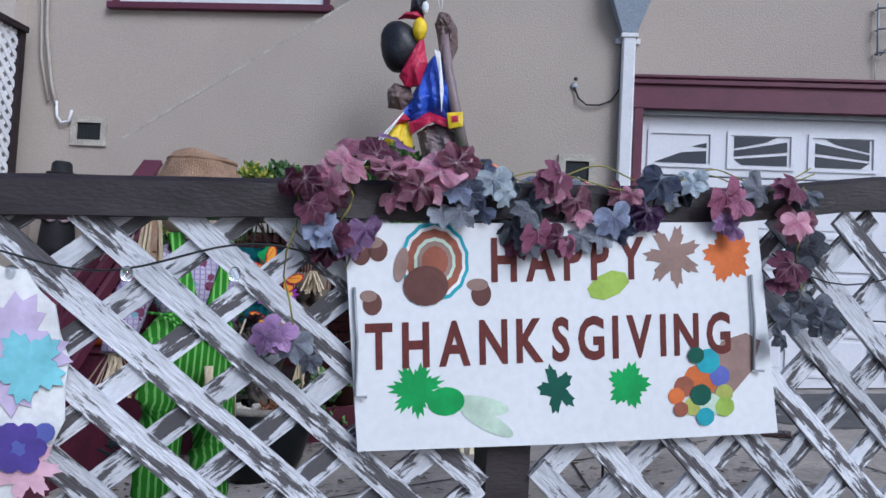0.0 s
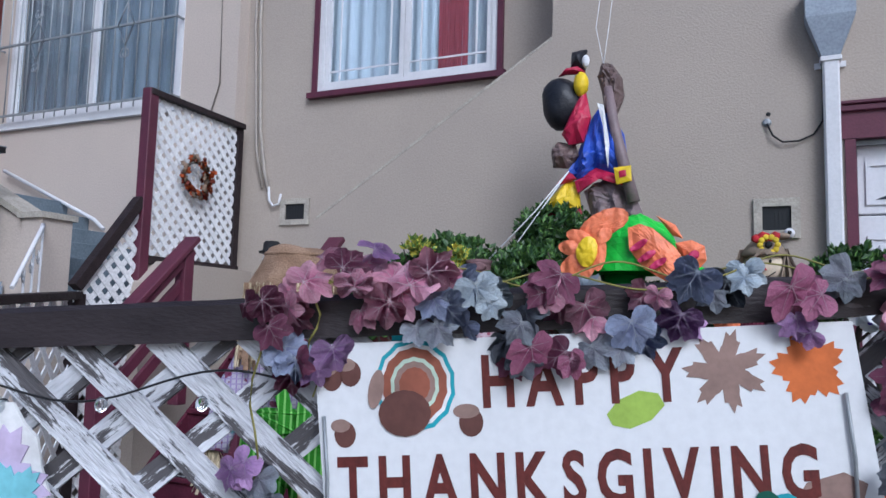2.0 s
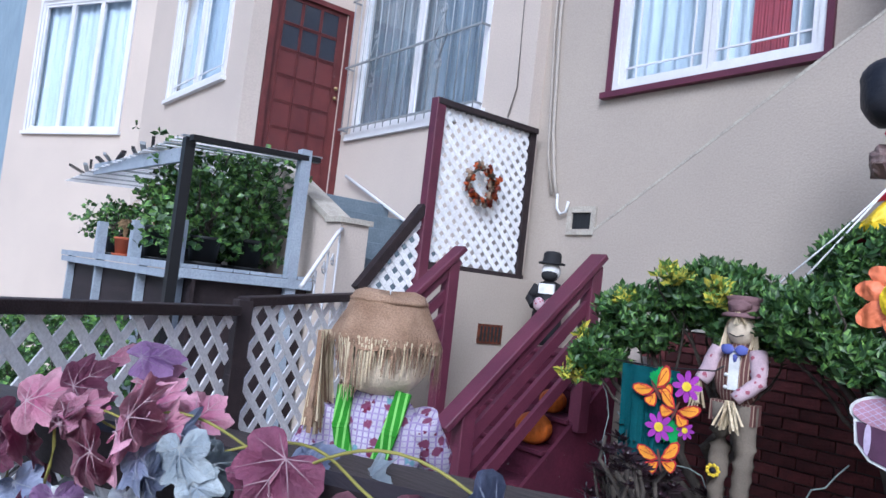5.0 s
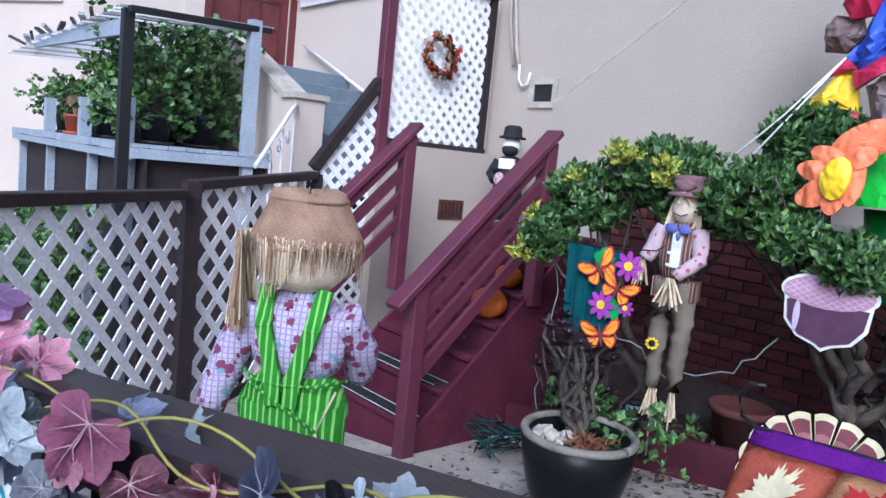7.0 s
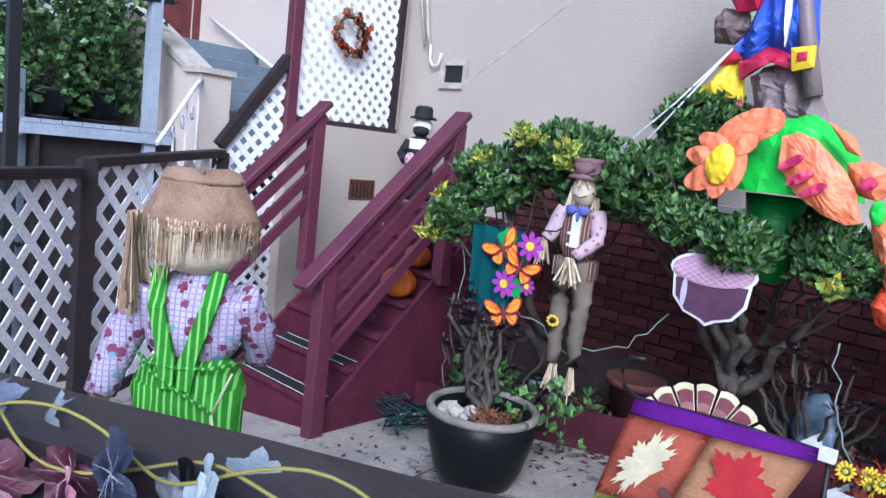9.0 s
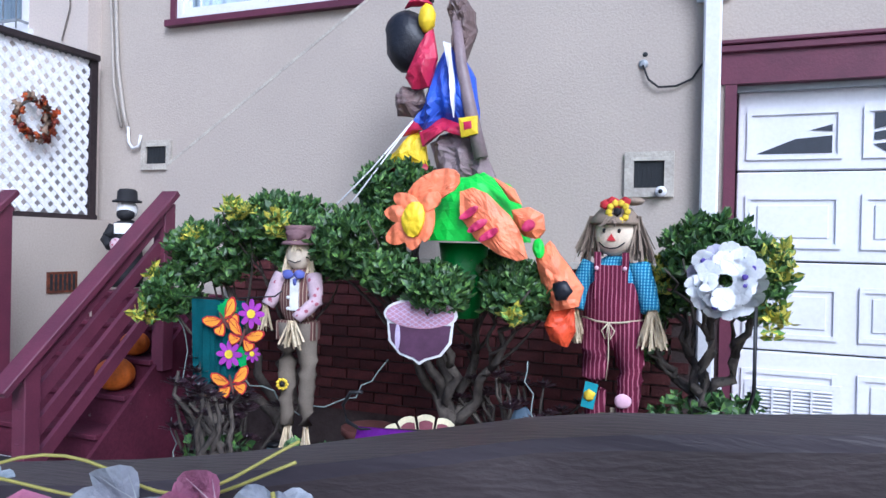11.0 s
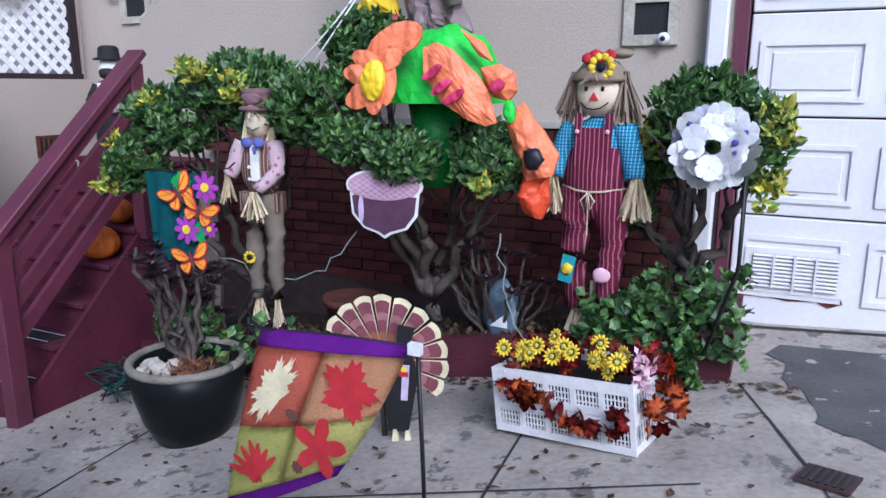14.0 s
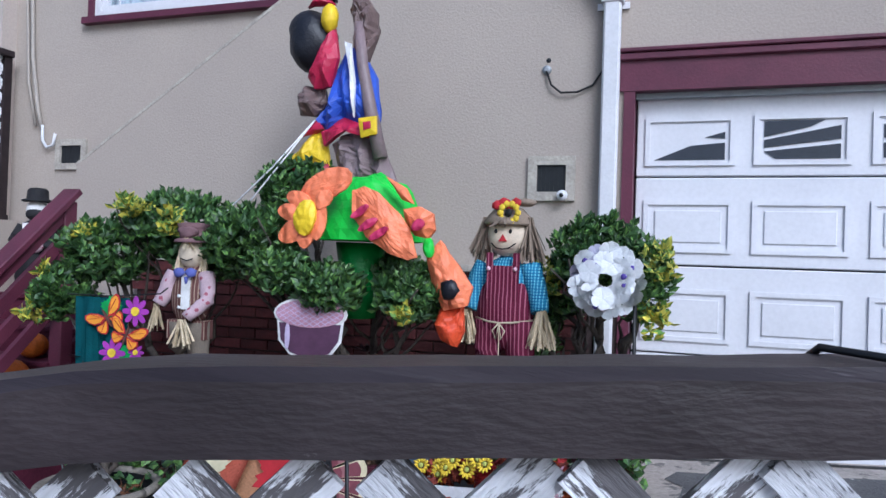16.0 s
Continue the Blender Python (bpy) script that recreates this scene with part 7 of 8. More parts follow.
def build_flower_wreath():
    w = empty("flower_wreath", "white and pale lilac artificial flower wreath on the shrub", "wreath", "wreaths", at=(1.49, 4.96, 1.06))
    part("ring", tube([(0.11 * math.cos(6.2832 * k / 18), 0.02, 0.11 * math.sin(6.2832 * k / 18)) for k in range(19)], 0.014, 6), LEAF_A, w)
    kinds = [silk_flower(0.052, PETAL_WHITE, k) for k in range(3)] + [silk_flower(0.045, PETAL_LILAC, 9)]
    rng = random.Random(7)
    for k in range(26):
        a = 6.2832 * k / 13 + (0.24 if k > 12 else 0)
        rad = 0.128 if k <= 12 else 0.082
        ob = new("flower", kinds[3] if k in (4, 6, 17) else kinds[rng.randrange(3)])
        ob.parent = w
        ob.matrix_basis = Matrix.Translation((rad * math.cos(a), -0.01 - 0.02 * (k > 12) + rng.uniform(-0.012, 0.012), rad * math.sin(a))) @ Euler((rng.uniform(-0.12, 0.05), rng.uniform(0, 6.28), rng.uniform(-0.1, 0.1))).to_matrix().to_4x4()
        if k % 4 == 1:
            bm = bmesh.new()
            blob(bm, (0, -0.008, 0), (0.014, 0.008, 0.014), 0, k, 0.3, 2)
            part("flower_centre", bm, INK["grape"], ob, "dark blue centre")
    part("stake", tube([(0.13, 0.03, -0.1), (0.13, 0.04, -0.5), (0.02, 0.06, -0.9)], 0.009, 7), BLACK, w)


build_flower_wreath()


def build_pumpkin(at, r, label):
    p = empty("pumpkin", label, "pumpkin", "pumpkins", at=at)
    bm = bmesh.new()
    rings = []
    for i in range(1, 10):
        th = math.pi * i / 10
        rings.append([bm.verts.new((r * math.sin(th) * (1 - 0.1 * abs(math.sin(5 * 6.283 * k / 40))) * math.cos(6.283 * k / 40), r * math.sin(th) * (1 - 0.1 * abs(math.sin(5 * 6.283 * k / 40))) * math.sin(6.283 * k / 40), r * 0.85 + r * 0.85 * math.cos(th))) for k in range(40)])
    for a, b in zip(rings, rings[1:]):
        for k in range(40):
            bm.faces.new((a[k], b[k], b[(k + 1) % 40], a[(k + 1) % 40])).smooth = True
    bm.faces.new(rings[0]), bm.faces.new(rings[-1][::-1])
    part("body", bm, mat("pumpkin_skin", (0.65, 0.17, 0.02), (0.45, 0.1, 0.015), 0.5, 6, 60, 0.2), p)
    part("stalk", tube([(0, 0, r * 1.65), (0.01, 0, r * 1.85), (0.03, 0, r * 1.95)], r * 0.1, 6), BARK, p)


build_pumpkin((-2.3, 5.14, 0.17), 0.13, "orange pumpkin on a maroon step")
build_pumpkin((-2.35, 5.36, 0.37), 0.1, "smaller orange pumpkin on a maroon step")


def build_plaque():
    """Pastel cut-out plaque of fruit and leaves fixed to the front fence."""
    p = empty("fruit_plaque", "pastel cut-out plaque of grapes and leaves on the fence", "plaque", at=fpos(-0.3, 0.53, 0.02))
    m = Matrix((FU, -FN, Vector((0, 0, 1)))).transposed().to_4x4()
    m.translation = fpos(-0.3, 0.53, 0.02)
    p.matrix_basis = m
    part("backing", plate([(x * 0.9, z) for x, z in oval(0.13, 0.2, 26, 0, 0, 0.06)], 0.006), INK["white"], p)
    part("leaf_shape", plate(maple(0.1, 5, 0.4, 0.1), 0.003, pose(0.02, -0.004, 0.06, 0, 20)), INK["lilac"], p)
    part("leaf_shape", plate(maple(0.06, 5, 0.4, 0.1), 0.003, pose(0.06, -0.008, 0.04, 0, -30)), ink("ink_aqua", (0.25, 0.6, 0.68)), p)
    part("apple", plate(oval(0.06, 0.055), 0.004, pose(-0.06, -0.009, -0.02)), INK["pink"], p)
    for k in range(14):
        part("grape", plate(oval(0.017, 0.017, 10), 0.004, pose(0.015 + 0.026 * (k % 4) - 0.01 * (k // 4), -0.01 - 0.001 * (k % 3), -0.07 - 0.024 * (k // 4))), INK["grape"] if k % 3 else INK["blue"], p)
    part("leaf_shape", plate(maple(0.05, 7, 0.5, 0.1), 0.003, pose(0.07, -0.006, -0.13, 0, 40)), INK["pink"], p)


build_plaque()

# ---- neighbour's porch, stair and deck ----
DOOR_RED = mat("brown_red_door_paint", (0.13, 0.03, 0.03), (0.09, 0.02, 0.022), 0.45, 4, 60, 0.1, spec=0.4)
BRASS = plain("brass", (0.5, 0.4, 0.2), 0.35, 0.9)


def build_door():
    d = empty("door_1", "brown-red panelled door with small panes", "door", kind="structure", at=(-7.795, 5.15, 2.2))
    W, H = 1.1, 2.7
    part("frame", span(-0.06, 0.03, 0.0, 0.09, 0, H + 0.05), DOOR_RED, d)
    part("frame", span(-0.06, 0.03, W + 0.06, W + 0.15, 0, H + 0.05), DOOR_RED, d)
    part("frame", span(-0.06, 0.03, 0.09, W + 0.06, H - 0.02, H + 0.05), DOOR_RED, d)
    leaf = part("leaf", span(-0.07, -0.02, 0.092, W + 0.058, 0.0, H - 0.022), DOOR_RED, d)
    for r in range(7):
        for c in range(3):
            y0, z0 = 0.2 + c * 0.285, 0.2 + r * 0.352
            pn = part("pane" if r >= 5 else "panel", span(-0.022, -0.016, y0, y0 + 0.245, z0, z0 + 0.31), FAN_GLASS if r >= 5 else DOOR_RED, leaf)
            fb = bmesh.new()
            for a in ((y0 - 0.015, y0 + 0.26, z0 - 0.015, z0), (y0 - 0.015, y0 + 0.26, z0 + 0.31, z0 + 0.325), (y0 - 0.015, y0, z0, z0 + 0.31), (y0 + 0.245, y0 + 0.26, z0, z0 + 0.31)):
                add_box(fb, (-0.012, (a[0] + a[1]) / 2, (a[2] + a[3]) / 2), (0.018, a[1] - a[0], a[3] - a[2]))
            part("moulding", fb, DOOR_RED, leaf)
    for z in (1.46, 1.6):
        bm = bmesh.new()
        blob(bm, (0.02, W - 0.02, z), (0.03, 0.03, 0.03), 0, 1, 0, 2)
        part("knob" if z < 1.5 else "lock", bm, BRASS, leaf, "brass fitting")


build_door()


def build_grille():
    g = empty("window_grille", "pale iron window grille with scrolled diamonds", "grille", at=(-7.62, NB - 0.12, 3.13))
    for k in range(17):
        part("bar", tube([(0.05 + 2.8 * k / 16, 0, 0), (0.05 + 2.8 * k / 16, 0, 2.25)], 0.008, 5), GREY, g)
    for z in (0.08, 0.95, 1.9):
        part("cross_bar", box((1.42, 0, z), (2.9, 0.02, 0.025)), GREY, g)
        for x in (-0.02, 2.86):
            part("bracket", box((x, 0.06, z), (0.02, 0.12, 0.02)), GREY, g)
    for cx in (0.72, 2.15):
        for s in (-1, 1):
            part("diamond", tube([(cx, -0.01, 0.7), (cx + s * 0.12, -0.01, 0.95), (cx, -0.01, 1.2)], 0.007, 5), GREY, g)
            for z in (0.62, 1.28):
                part("scroll", tube([(cx + s * (0.02 + 0.045 * math.sin(a * 0.6)), -0.01, z + 0.05 * math.cos(a * 0.6)) for a in range(9)], 0.006, 5), GREY, g)


build_grille()


def build_porch_stair():
    s = empty("porch_stair", "blue-grey painted porch stair with a pale stucco side wall", "stair")
    for k in range(7):
        x1 = -6.32 + 0.355 * k
        z = 2.13 - 0.185 * k
        part("step", span(-7.79 if k == 0 else x1 - 0.37, x1, 4.98, NB - 0.003, z - 0.185 if k else -1.0, z), STEP_GREY, s, bevel=0.006)
    m = pose(0, 4.76, 0)
    part("side_wall", plate([(-7.7, -1.0), (-4.742, -1.0), (-4.742, 1.62), (-6.3, 2.36), (-7.7, 2.4)], 0.2, m), STUCCO_N, s)
    part("coping", plate([(-4.745, 1.645), (-6.3, 2.37), (-6.3, 2.43), (-4.745, 1.705)][::-1], 0.26, pose(0, 4.73, 0)), CAP, s, "pale coping")
    part("newel", span(-4.74, -4.5, 4.71, 5.0, -1.0, 1.66), STUCCO_N, s)
    part("newel_cap", span(-4.77, -4.47, 4.68, 5.03, 1.661, 1.71), CAP, s)
    # wall handrail
    part("wall_rail", tube([(-7.35, NB - 0.08, 2.55), (-5.8, NB - 0.08, 1.91), (-5.65, NB - 0.08, 1.8)], 0.022, 8), WHITE, s, "white handrail")
    part("bracket", tube([(-6.45, NB - 0.08, 2.17), (-6.45, NB - 0.06, 2.08), (-6.45, NB, 2.06)], 0.012, 6), GREY, s)
    # scrolled iron rail at the foot
    part("iron_rail", tube([(-4.5, 4.72, 1.6), (-4.35, 4.6, 1.55), (-3.95, 4.1, 1.05)], 0.018, 7), WHITE, s, "white iron handrail")
    for q in range(3):
        c = Vector((-4.3 + 0.1 * q, 4.55 - 0.13 * q, 1.3 - 0.08 * q))
        part("scroll", tube([c + Vector((0.05 * math.cos(a * 0.7) * (1 - a / 16), -0.03 * math.cos(a * 0.7), 0.07 * math.sin(a * 0.7) * (1 - a / 16))) for a in range(12)], 0.007, 5), WHITE, s)
    for q in range(3):
        part("baluster", tube([(-4.4 + 0.14 * q, 4.65 - 0.17 * q, 0.5), (-4.4 + 0.14 * q, 4.65 - 0.17 * q, 1.55 - 0.18 * q)], 0.01, 5), WHITE, s)


build_porch_stair()


def build_deck():
    d = empty("plant_deck", "pale blue-grey wooden plant deck under a slatted roof", "deck", at=(-0.66, 0.22, 0.05))
    x0, x1, y0, y1, z = -9.0, -4.28, 3.25, 4.5, 1.08
    for k in range(8):
        yy = y0 + (y1 - y0) * k / 8
        part("deck_board", span(x0, x1, yy + 0.004, yy + (y1 - y0) / 8 - 0.004, z - 0.03, z), PALE_BLUE, d)
    for k in range(14):
        part("edge_board", span(x0 + 0.335 * k + 0.006, x0 + 0.335 * (k + 1) - 0.006, y0 - 0.03, y0 - 0.002, z - 0.06, z + 0.005), PALE_BLUE, d)
    part("fascia", span(x0, x1, y0 - 0.02, y0 + 0.02, z - 0.14, z - 0.07), PALE_BLUE, d)
    part("skirt_board", span(x0, x1, y0 + 0.12, y0 + 0.15, -1.2, z - 0.08), DARK_WOOD, d, "dark boards under the deck")
    part("skirt_board", span(x1 - 0.12, x1 - 0.09, y0 + 0.16, y1, -1.2, z - 0.08), DARK_WOOD, d)
    part("fascia", span(x1 - 0.03, x1 + 0.01, y0, y1, z - 0.12, z - 0.035), PALE_BLUE, d)
    for x in (-8.8, -7.3, -5.6, -4.5):
        part("leg", span(x - 0.04, x + 0.04, y0 + 0.03, y0 + 0.11, -1.3, z - 0.04), PALE_BLUE, d)
    for x in (-7.3, -5.85, -4.55):
        part("stub_post", span(x - 0.06, x + 0.06, y0, y0 + 0.1, z, z + 0.38), PALE_BLUE, d)
    part("black_post", span(-4.36, -4.27, y0 - 0.09, y0 - 0.005, -1.2, 2.14), BLACK, d, "black post")
    part("pale_post", span(-4.4, -4.3, 4.25, 4.35, -1.2, 2.27), PALE_BLUE, d)
    part("pale_post", span(-7.4, -7.3, 4.3, 4.4, -1.2, 2.15), PALE_BLUE, d)
    part("roof_beam", beam((-4.2, 3.18, 2.13), (-4.35, 4.45, 2.2), 0.07, 0.05), BLACK, d)
    part("roof_beam", beam((-4.34, 3.24, 2.02), (-7.6, 3.2, 2.08), 0.04, 0.13), PALE_BLUE, d)
    for k in range(30):
        x = -4.35 - 0.16 * k
        part("roof_slat", beam((x, 3.15, 2.16 - 0.005 * k), (x - 0.05, 4.5, 2.24 - 0.005 * k), 0.06, 0.015), WHITE if k % 3 else GREY, d)
    for k in range(9):
        part("stored_pole", beam((-5.0 - 0.45 * k, 3.1 + 0.03 * (k % 4), 2.19), (-5.9 - 0.45 * k, 3.35 + 0.05 * (k % 3), 2.2), 0.03 + 0.02 * (k % 2), 0.03), (DARK_WOOD, GREY, BLACK)[k % 3], d)


build_deck()


def potted(x, y, z, r, h, spread, height, seed, kind, label, potmat):
    rng = random.Random(seed)
    p = empty("potted_plant", label, "potted plant", "potted plants on the deck", at=(x, y, z))
    part("pot", lathe([(r * 0.75, 0), (r, h), (r * 1.06, h), (r * 1.06, h * 0.9), (r * 0.9, h * 0.86), (0.01, h * 0.85)], 18), potmat, p)
    part("saucer", lathe([(r * 1.0, 0), (r * 1.15, 0.03), (r * 0.9, 0.032)], 18), potmat, p)
    sb, fb = bmesh.new(), bmesh.new()
    n = int(spread * height * 900)
    if kind == "grass":
        for _ in range(150):
            a = rng.uniform(0, 6.28)
            top = Vector((math.cos(a) * spread * rng.uniform(0.3, 1), math.sin(a) * spread * rng.uniform(0.3, 1), h + height * rng.uniform(0.5, 1)))
            mid = Vector((top.x * 0.4, top.y * 0.4, h + height * 0.7))
            end = Vector((top.x, top.y, top.z - height * 0.25))
            s = Vector((0.006, 0.006, 0))
            v = [fb.verts.new(q) for q in (Vector((0, 0, h * 0.8)) - s, Vector((0, 0, h * 0.8)) + s, mid + s, mid - s)]
            fb.faces.new(v)
            w = [fb.verts.new(q) for q in (mid - s, mid + s, end)]
            fb.faces.new(w)
    else:
        for _ in range(7):
            limb(sb, (0, 0, h * 0.8), (rng.uniform(-1, 1) * spread * 0.7, rng.uniform(-1, 1) * spread * 0.6, h + height * rng.uniform(0.5, 1)), 0.012, 0.005, rng, 0.04)
        part("stem_work", sb, BARK, p)
        for _ in range(n):
            d = Vector((rng.gauss(0, 0.5), rng.gauss(0, 0.5), rng.uniform(-0.25, 1)))
            leaf_tuft(fb, Vector((d.x * spread, d.y * spread, h + d.z * height)), 3, 0.075, 0.03, rng, 0.0, 0, 1, 0.35)
    part("foliage", fb, [DRY, DRY] if kind == "grass" else [LEAF_A, LEAF_L], p)


DRY = mat("dry_grass_blade", (0.26, 0.18, 0.09), (0.14, 0.09, 0.05), 0.8, 20, 80, 0.2)
NURSERY = plain("black_nursery_pot", (0.02, 0.021, 0.023), 0.5)
TERRA = plain("terracotta", (0.38, 0.1, 0.05), 0.8)
for args in ((-4.6, 3.55, 1.08, 0.15, 0.26, 0.3, 0.55, 1, "leaf", "leafy shrub in a black nursery pot on the deck", NURSERY), (-5.05, 3.6, 1.08, 0.17, 0.33, 0.42, 0.85, 2, "leaf", "tall leafy plant in a black nursery pot on the deck", NURSERY),
             (-5.5, 3.65, 1.08, 0.14, 0.25, 0.36, 0.7, 3, "leaf", "bushy green plant in a black pot on the deck", NURSERY), (-6.05, 3.6, 1.08, 0.19, 0.36, 0.35, 0.5, 4, "leaf", "green plant in a large black pot on the deck", NURSERY),
             (-6.6, 3.7, 1.08, 0.17, 0.32, 0.35, 0.75, 5, "grass", "dry grass-like plant in a dark pot on the deck", NURSERY), (-7.05, 3.5, 1.08, 0.11, 0.22, 0.14, 0.3, 6, "grass", "small terracotta pot with dry stalks on the deck", TERRA),
             (-4.95, 4.1, 1.08, 0.16, 0.3, 0.4, 0.8, 7, "leaf", "leafy plant behind the others on the deck", NURSERY), (-5.9, 4.1, 1.08, 0.16, 0.3, 0.4, 0.75, 8, "leaf", "bushy plant behind the others on the deck", NURSERY),
             (-7.8, 3.6, 1.08, 0.14, 0.24, 0.35, 0.4, 9, "leaf", "low leafy plant in a dark pot on the deck", NURSERY),
             (-6.25, 3.95, 1.08, 0.17, 0.3, 0.45, 0.85, 10, "grass", "tall dry grass-like plant on the deck", NURSERY), (-6.9, 4.1, 1.08, 0.16, 0.3, 0.45, 0.8, 11, "leaf", "dark leafy plant at the back of the deck", NURSERY),
             (-8.4, 3.8, 1.08, 0.15, 0.26, 0.4, 0.45, 12, "leaf", "small leafy plant in a terracotta pot on the deck", TERRA), (-5.3, 4.2, 1.08, 0.16, 0.3, 0.42, 0.9, 13, "leaf", "tall leafy plant beside the porch stair", NURSERY)):
    potted(args[0] - 0.66, args[1] + 0.22, args[2] + 0.05, *args[3:])
for k, (x, y) in enumerate(((-5.5, 3.1), (-6.6, 3.0), (-8.0, 2.9), (-9.2, 2.9))):
    potted(x, y, gz(x), 0.2, 0.4, 0.4, 1.35 - 0.05 * k, 20 + k, "leaf", "tall green plant below the deck", TERRA if k else NURSERY)

# ---- cables and small fittings ----
def cable(name, label, pts, r, material, category="cable"):
    c = empty(name, label, category, "wall cables", at=pts[0])
    part("run", tube([Vector(p) - Vector(pts[0]) for p in pts], r, 7), material, c)
    return c


PIPE = plain("painted_conduit", (0.4, 0.36, 0.32), 0.6)
w0 = REAR - 0.03
cable("conduit", "painted conduit pipe down the stucco wall ending in a hook", [(-3.84, w0, 6.0), (-3.83, w0, 4.0), (-3.76, w0, 2.8), (-3.68, w0, 2.35), (-3.62, w0, 2.15)], 0.018, PIPE, "conduit")
cable("conduit", "second painted conduit pipe beside the first", [(-3.9, w0, 6.0), (-3.89, w0, 3.9), (-3.8, w0, 2.6), (-3.7, w0, 2.2)], 0.014, PIPE, "conduit")
cable("cable_hook", "white curved cable end on the stucco wall", [(-3.62, w0, 2.2), (-3.6, w0 - 0.01, 2.06), (-3.55, w0 - 0.01, 2.0), (-3.48, w0 - 0.01, 2.02), (-3.46, w0 - 0.01, 2.12)], 0.013, WHITE)
cable("wall_cable", "thin grey cable down the neighbouring wall", [(-4.25, NB - 0.02, 6.0), (-4.24, NB - 0.02, 4.4), (-4.2, NB - 0.02, 3.3), (-4.3, NB - 0.02, 3.0)], 0.008, PIPE)
cable("wall_cable", "black cable loop between a wall plug and the downspout", [(0.985, FRONT - 0.015, 2.31), (1.02, FRONT - 0.03, 2.22), (1.08, FRONT - 0.03, 2.17), (1.18, FRONT - 0.03, 2.17), (1.27, FRONT - 0.02, 2.21), (1.33, FRONT - 0.02, 2.3), (1.335, FRONT - 0.02, 2.7)], 0.007, BLACK)
pl = empty("wall_plug", "small grey plug and hole on the stucco", "plug", at=(0.985, FRONT, 2.32))
part("cap", lathe([(0.03, 0), (0.028, 0.012), (0.01, 0.015)], 12, None, 0, (0, 0, 0)), GREY, pl).rotation_euler = (radians(90), 0, 0)
hole = part("hole", lathe([(0.016, 0), (0.014, 0.006), (0.004, 0.007)], 10), DARK, pl)
hole.matrix_basis = pose(0.01, 0, 0.06, 90)
sc = empty("security_camera", "small round white security camera on the vent", "camera", at=(1.11, FRONT - 0.03, 1.54))
part("housing", lathe([(0.03, 0), (0.034, 0.02), (0.03, 0.045), (0.01, 0.05)], 16), WHITE, sc, smooth=True).rotation_euler = (radians(90), 0, 0)
part("eye", lathe([(0.014, 0.05), (0.012, 0.054), (0.002, 0.055)], 12), BLACK, sc).rotation_euler = (radians(90), 0, 0)
bracket = empty("wall_bracket", "folded iron bracket on the stucco above the garage", "bracket", at=(3.21, FRONT, 2.6))
for z in (0.02, 0.2, 0.36):
    part("arm", tube([(0, -0.01, z), (0.0, -0.06, z), (0.3, -0.06, z + 0.03)], 0.008, 5), GREY, bracket)
part("upright", tube([(0, -0.05, 0), (0, -0.05, 0.4)], 0.008, 5), GREY, bracket)
part("upright", tube([(0, -0.02, 0), (0.0, -0.02, -0.22)], 0.004, 5), GREY, bracket)
part("hook", tube([(0.02, -0.05, 0.0), (0.1, -0.05, 0.1), (0.3, -0.05, 0.16)], 0.006, 5), GREY, bracket)

bv = empty("brick_vent", "small brown vent in the stucco knee wall", "vent", "wall vents", at=(-3.8, 6.0, 0.8))
part("frame", span(-0.005, 0.012, -0.15, 0.15, -0.09, 0.09), RUST, bv)
for k in range(6):
    part("slot", span(0.011, 0.015, -0.125 + 0.045 * k, -0.1 + 0.045 * k, -0.07, 0.07), DARK, bv)

# string lights on the front fence
def string_lights():
    s = empty("string_lights", "dark wire with small clear bulbs along the fence lattice", "string lights", at=fpos(0, 0.6))
    o = fpos(0, 0.6)
    pts = []
    for i in range(60):
        x = -1.5 + 1.7 * i / 59
        pts.append(fpos(x, 0.74 + 0.025 * math.sin(i * 0.37) + 0.05 * (x + 0.5), 0.008) - o)
    part("wire", tube(pts, 0.0022, 5), BLACK, s)
    for k in range(9):
        x = -1.3 + 0.17 * k
        bm = bmesh.new()
        q = fpos(x, 0.71 + 0.05 * (x + 0.5), 0.014) - o
        blob(bm, q, (0.011, 0.011, 0.014), 0, k, 0, 2)
        part("bulb", bm, GLASS, s)
    pts = [fpos(1.1 + 0.9 * i / 20, 0.84 - 0.12 * math.sin(i * 0.5) * 0.3 - 0.006 * i, 0.01) - o for i in range(21)]
    part("wire", tube(pts, 0.002, 5), BLACK, s)
    for k in range(4):
        bm = bmesh.new()
        blob(bm, pts[2 + 5 * k] + Vector((0, 0, -0.03)), (0.013, 0.013, 0.015), 0, k, 0, 2)
        part("bulb", bm, GLASS, s)


string_lights()
tie = empty("cable_tie", "dark twisted wire tied round the fence rail", "wire", at=fpos(2.03, fz(2.03)))
part("loop", tube([FU * 0.0 + FN * 0.005 + Vector((0, 0, -0.09)), FU * 0.008 + FN * 0.008 + Vector((0, 0, -0.02)), FU * -0.01 + FN * 0.003 + Vector((0, 0, 0.004)), FU * -0.05 - FN * 0.08 + Vector((0, 0, 0.006)), FU * -0.06 - FN * 0.135 + Vector((0, 0, -0.03))], 0.004, 6), BLACK, tie)

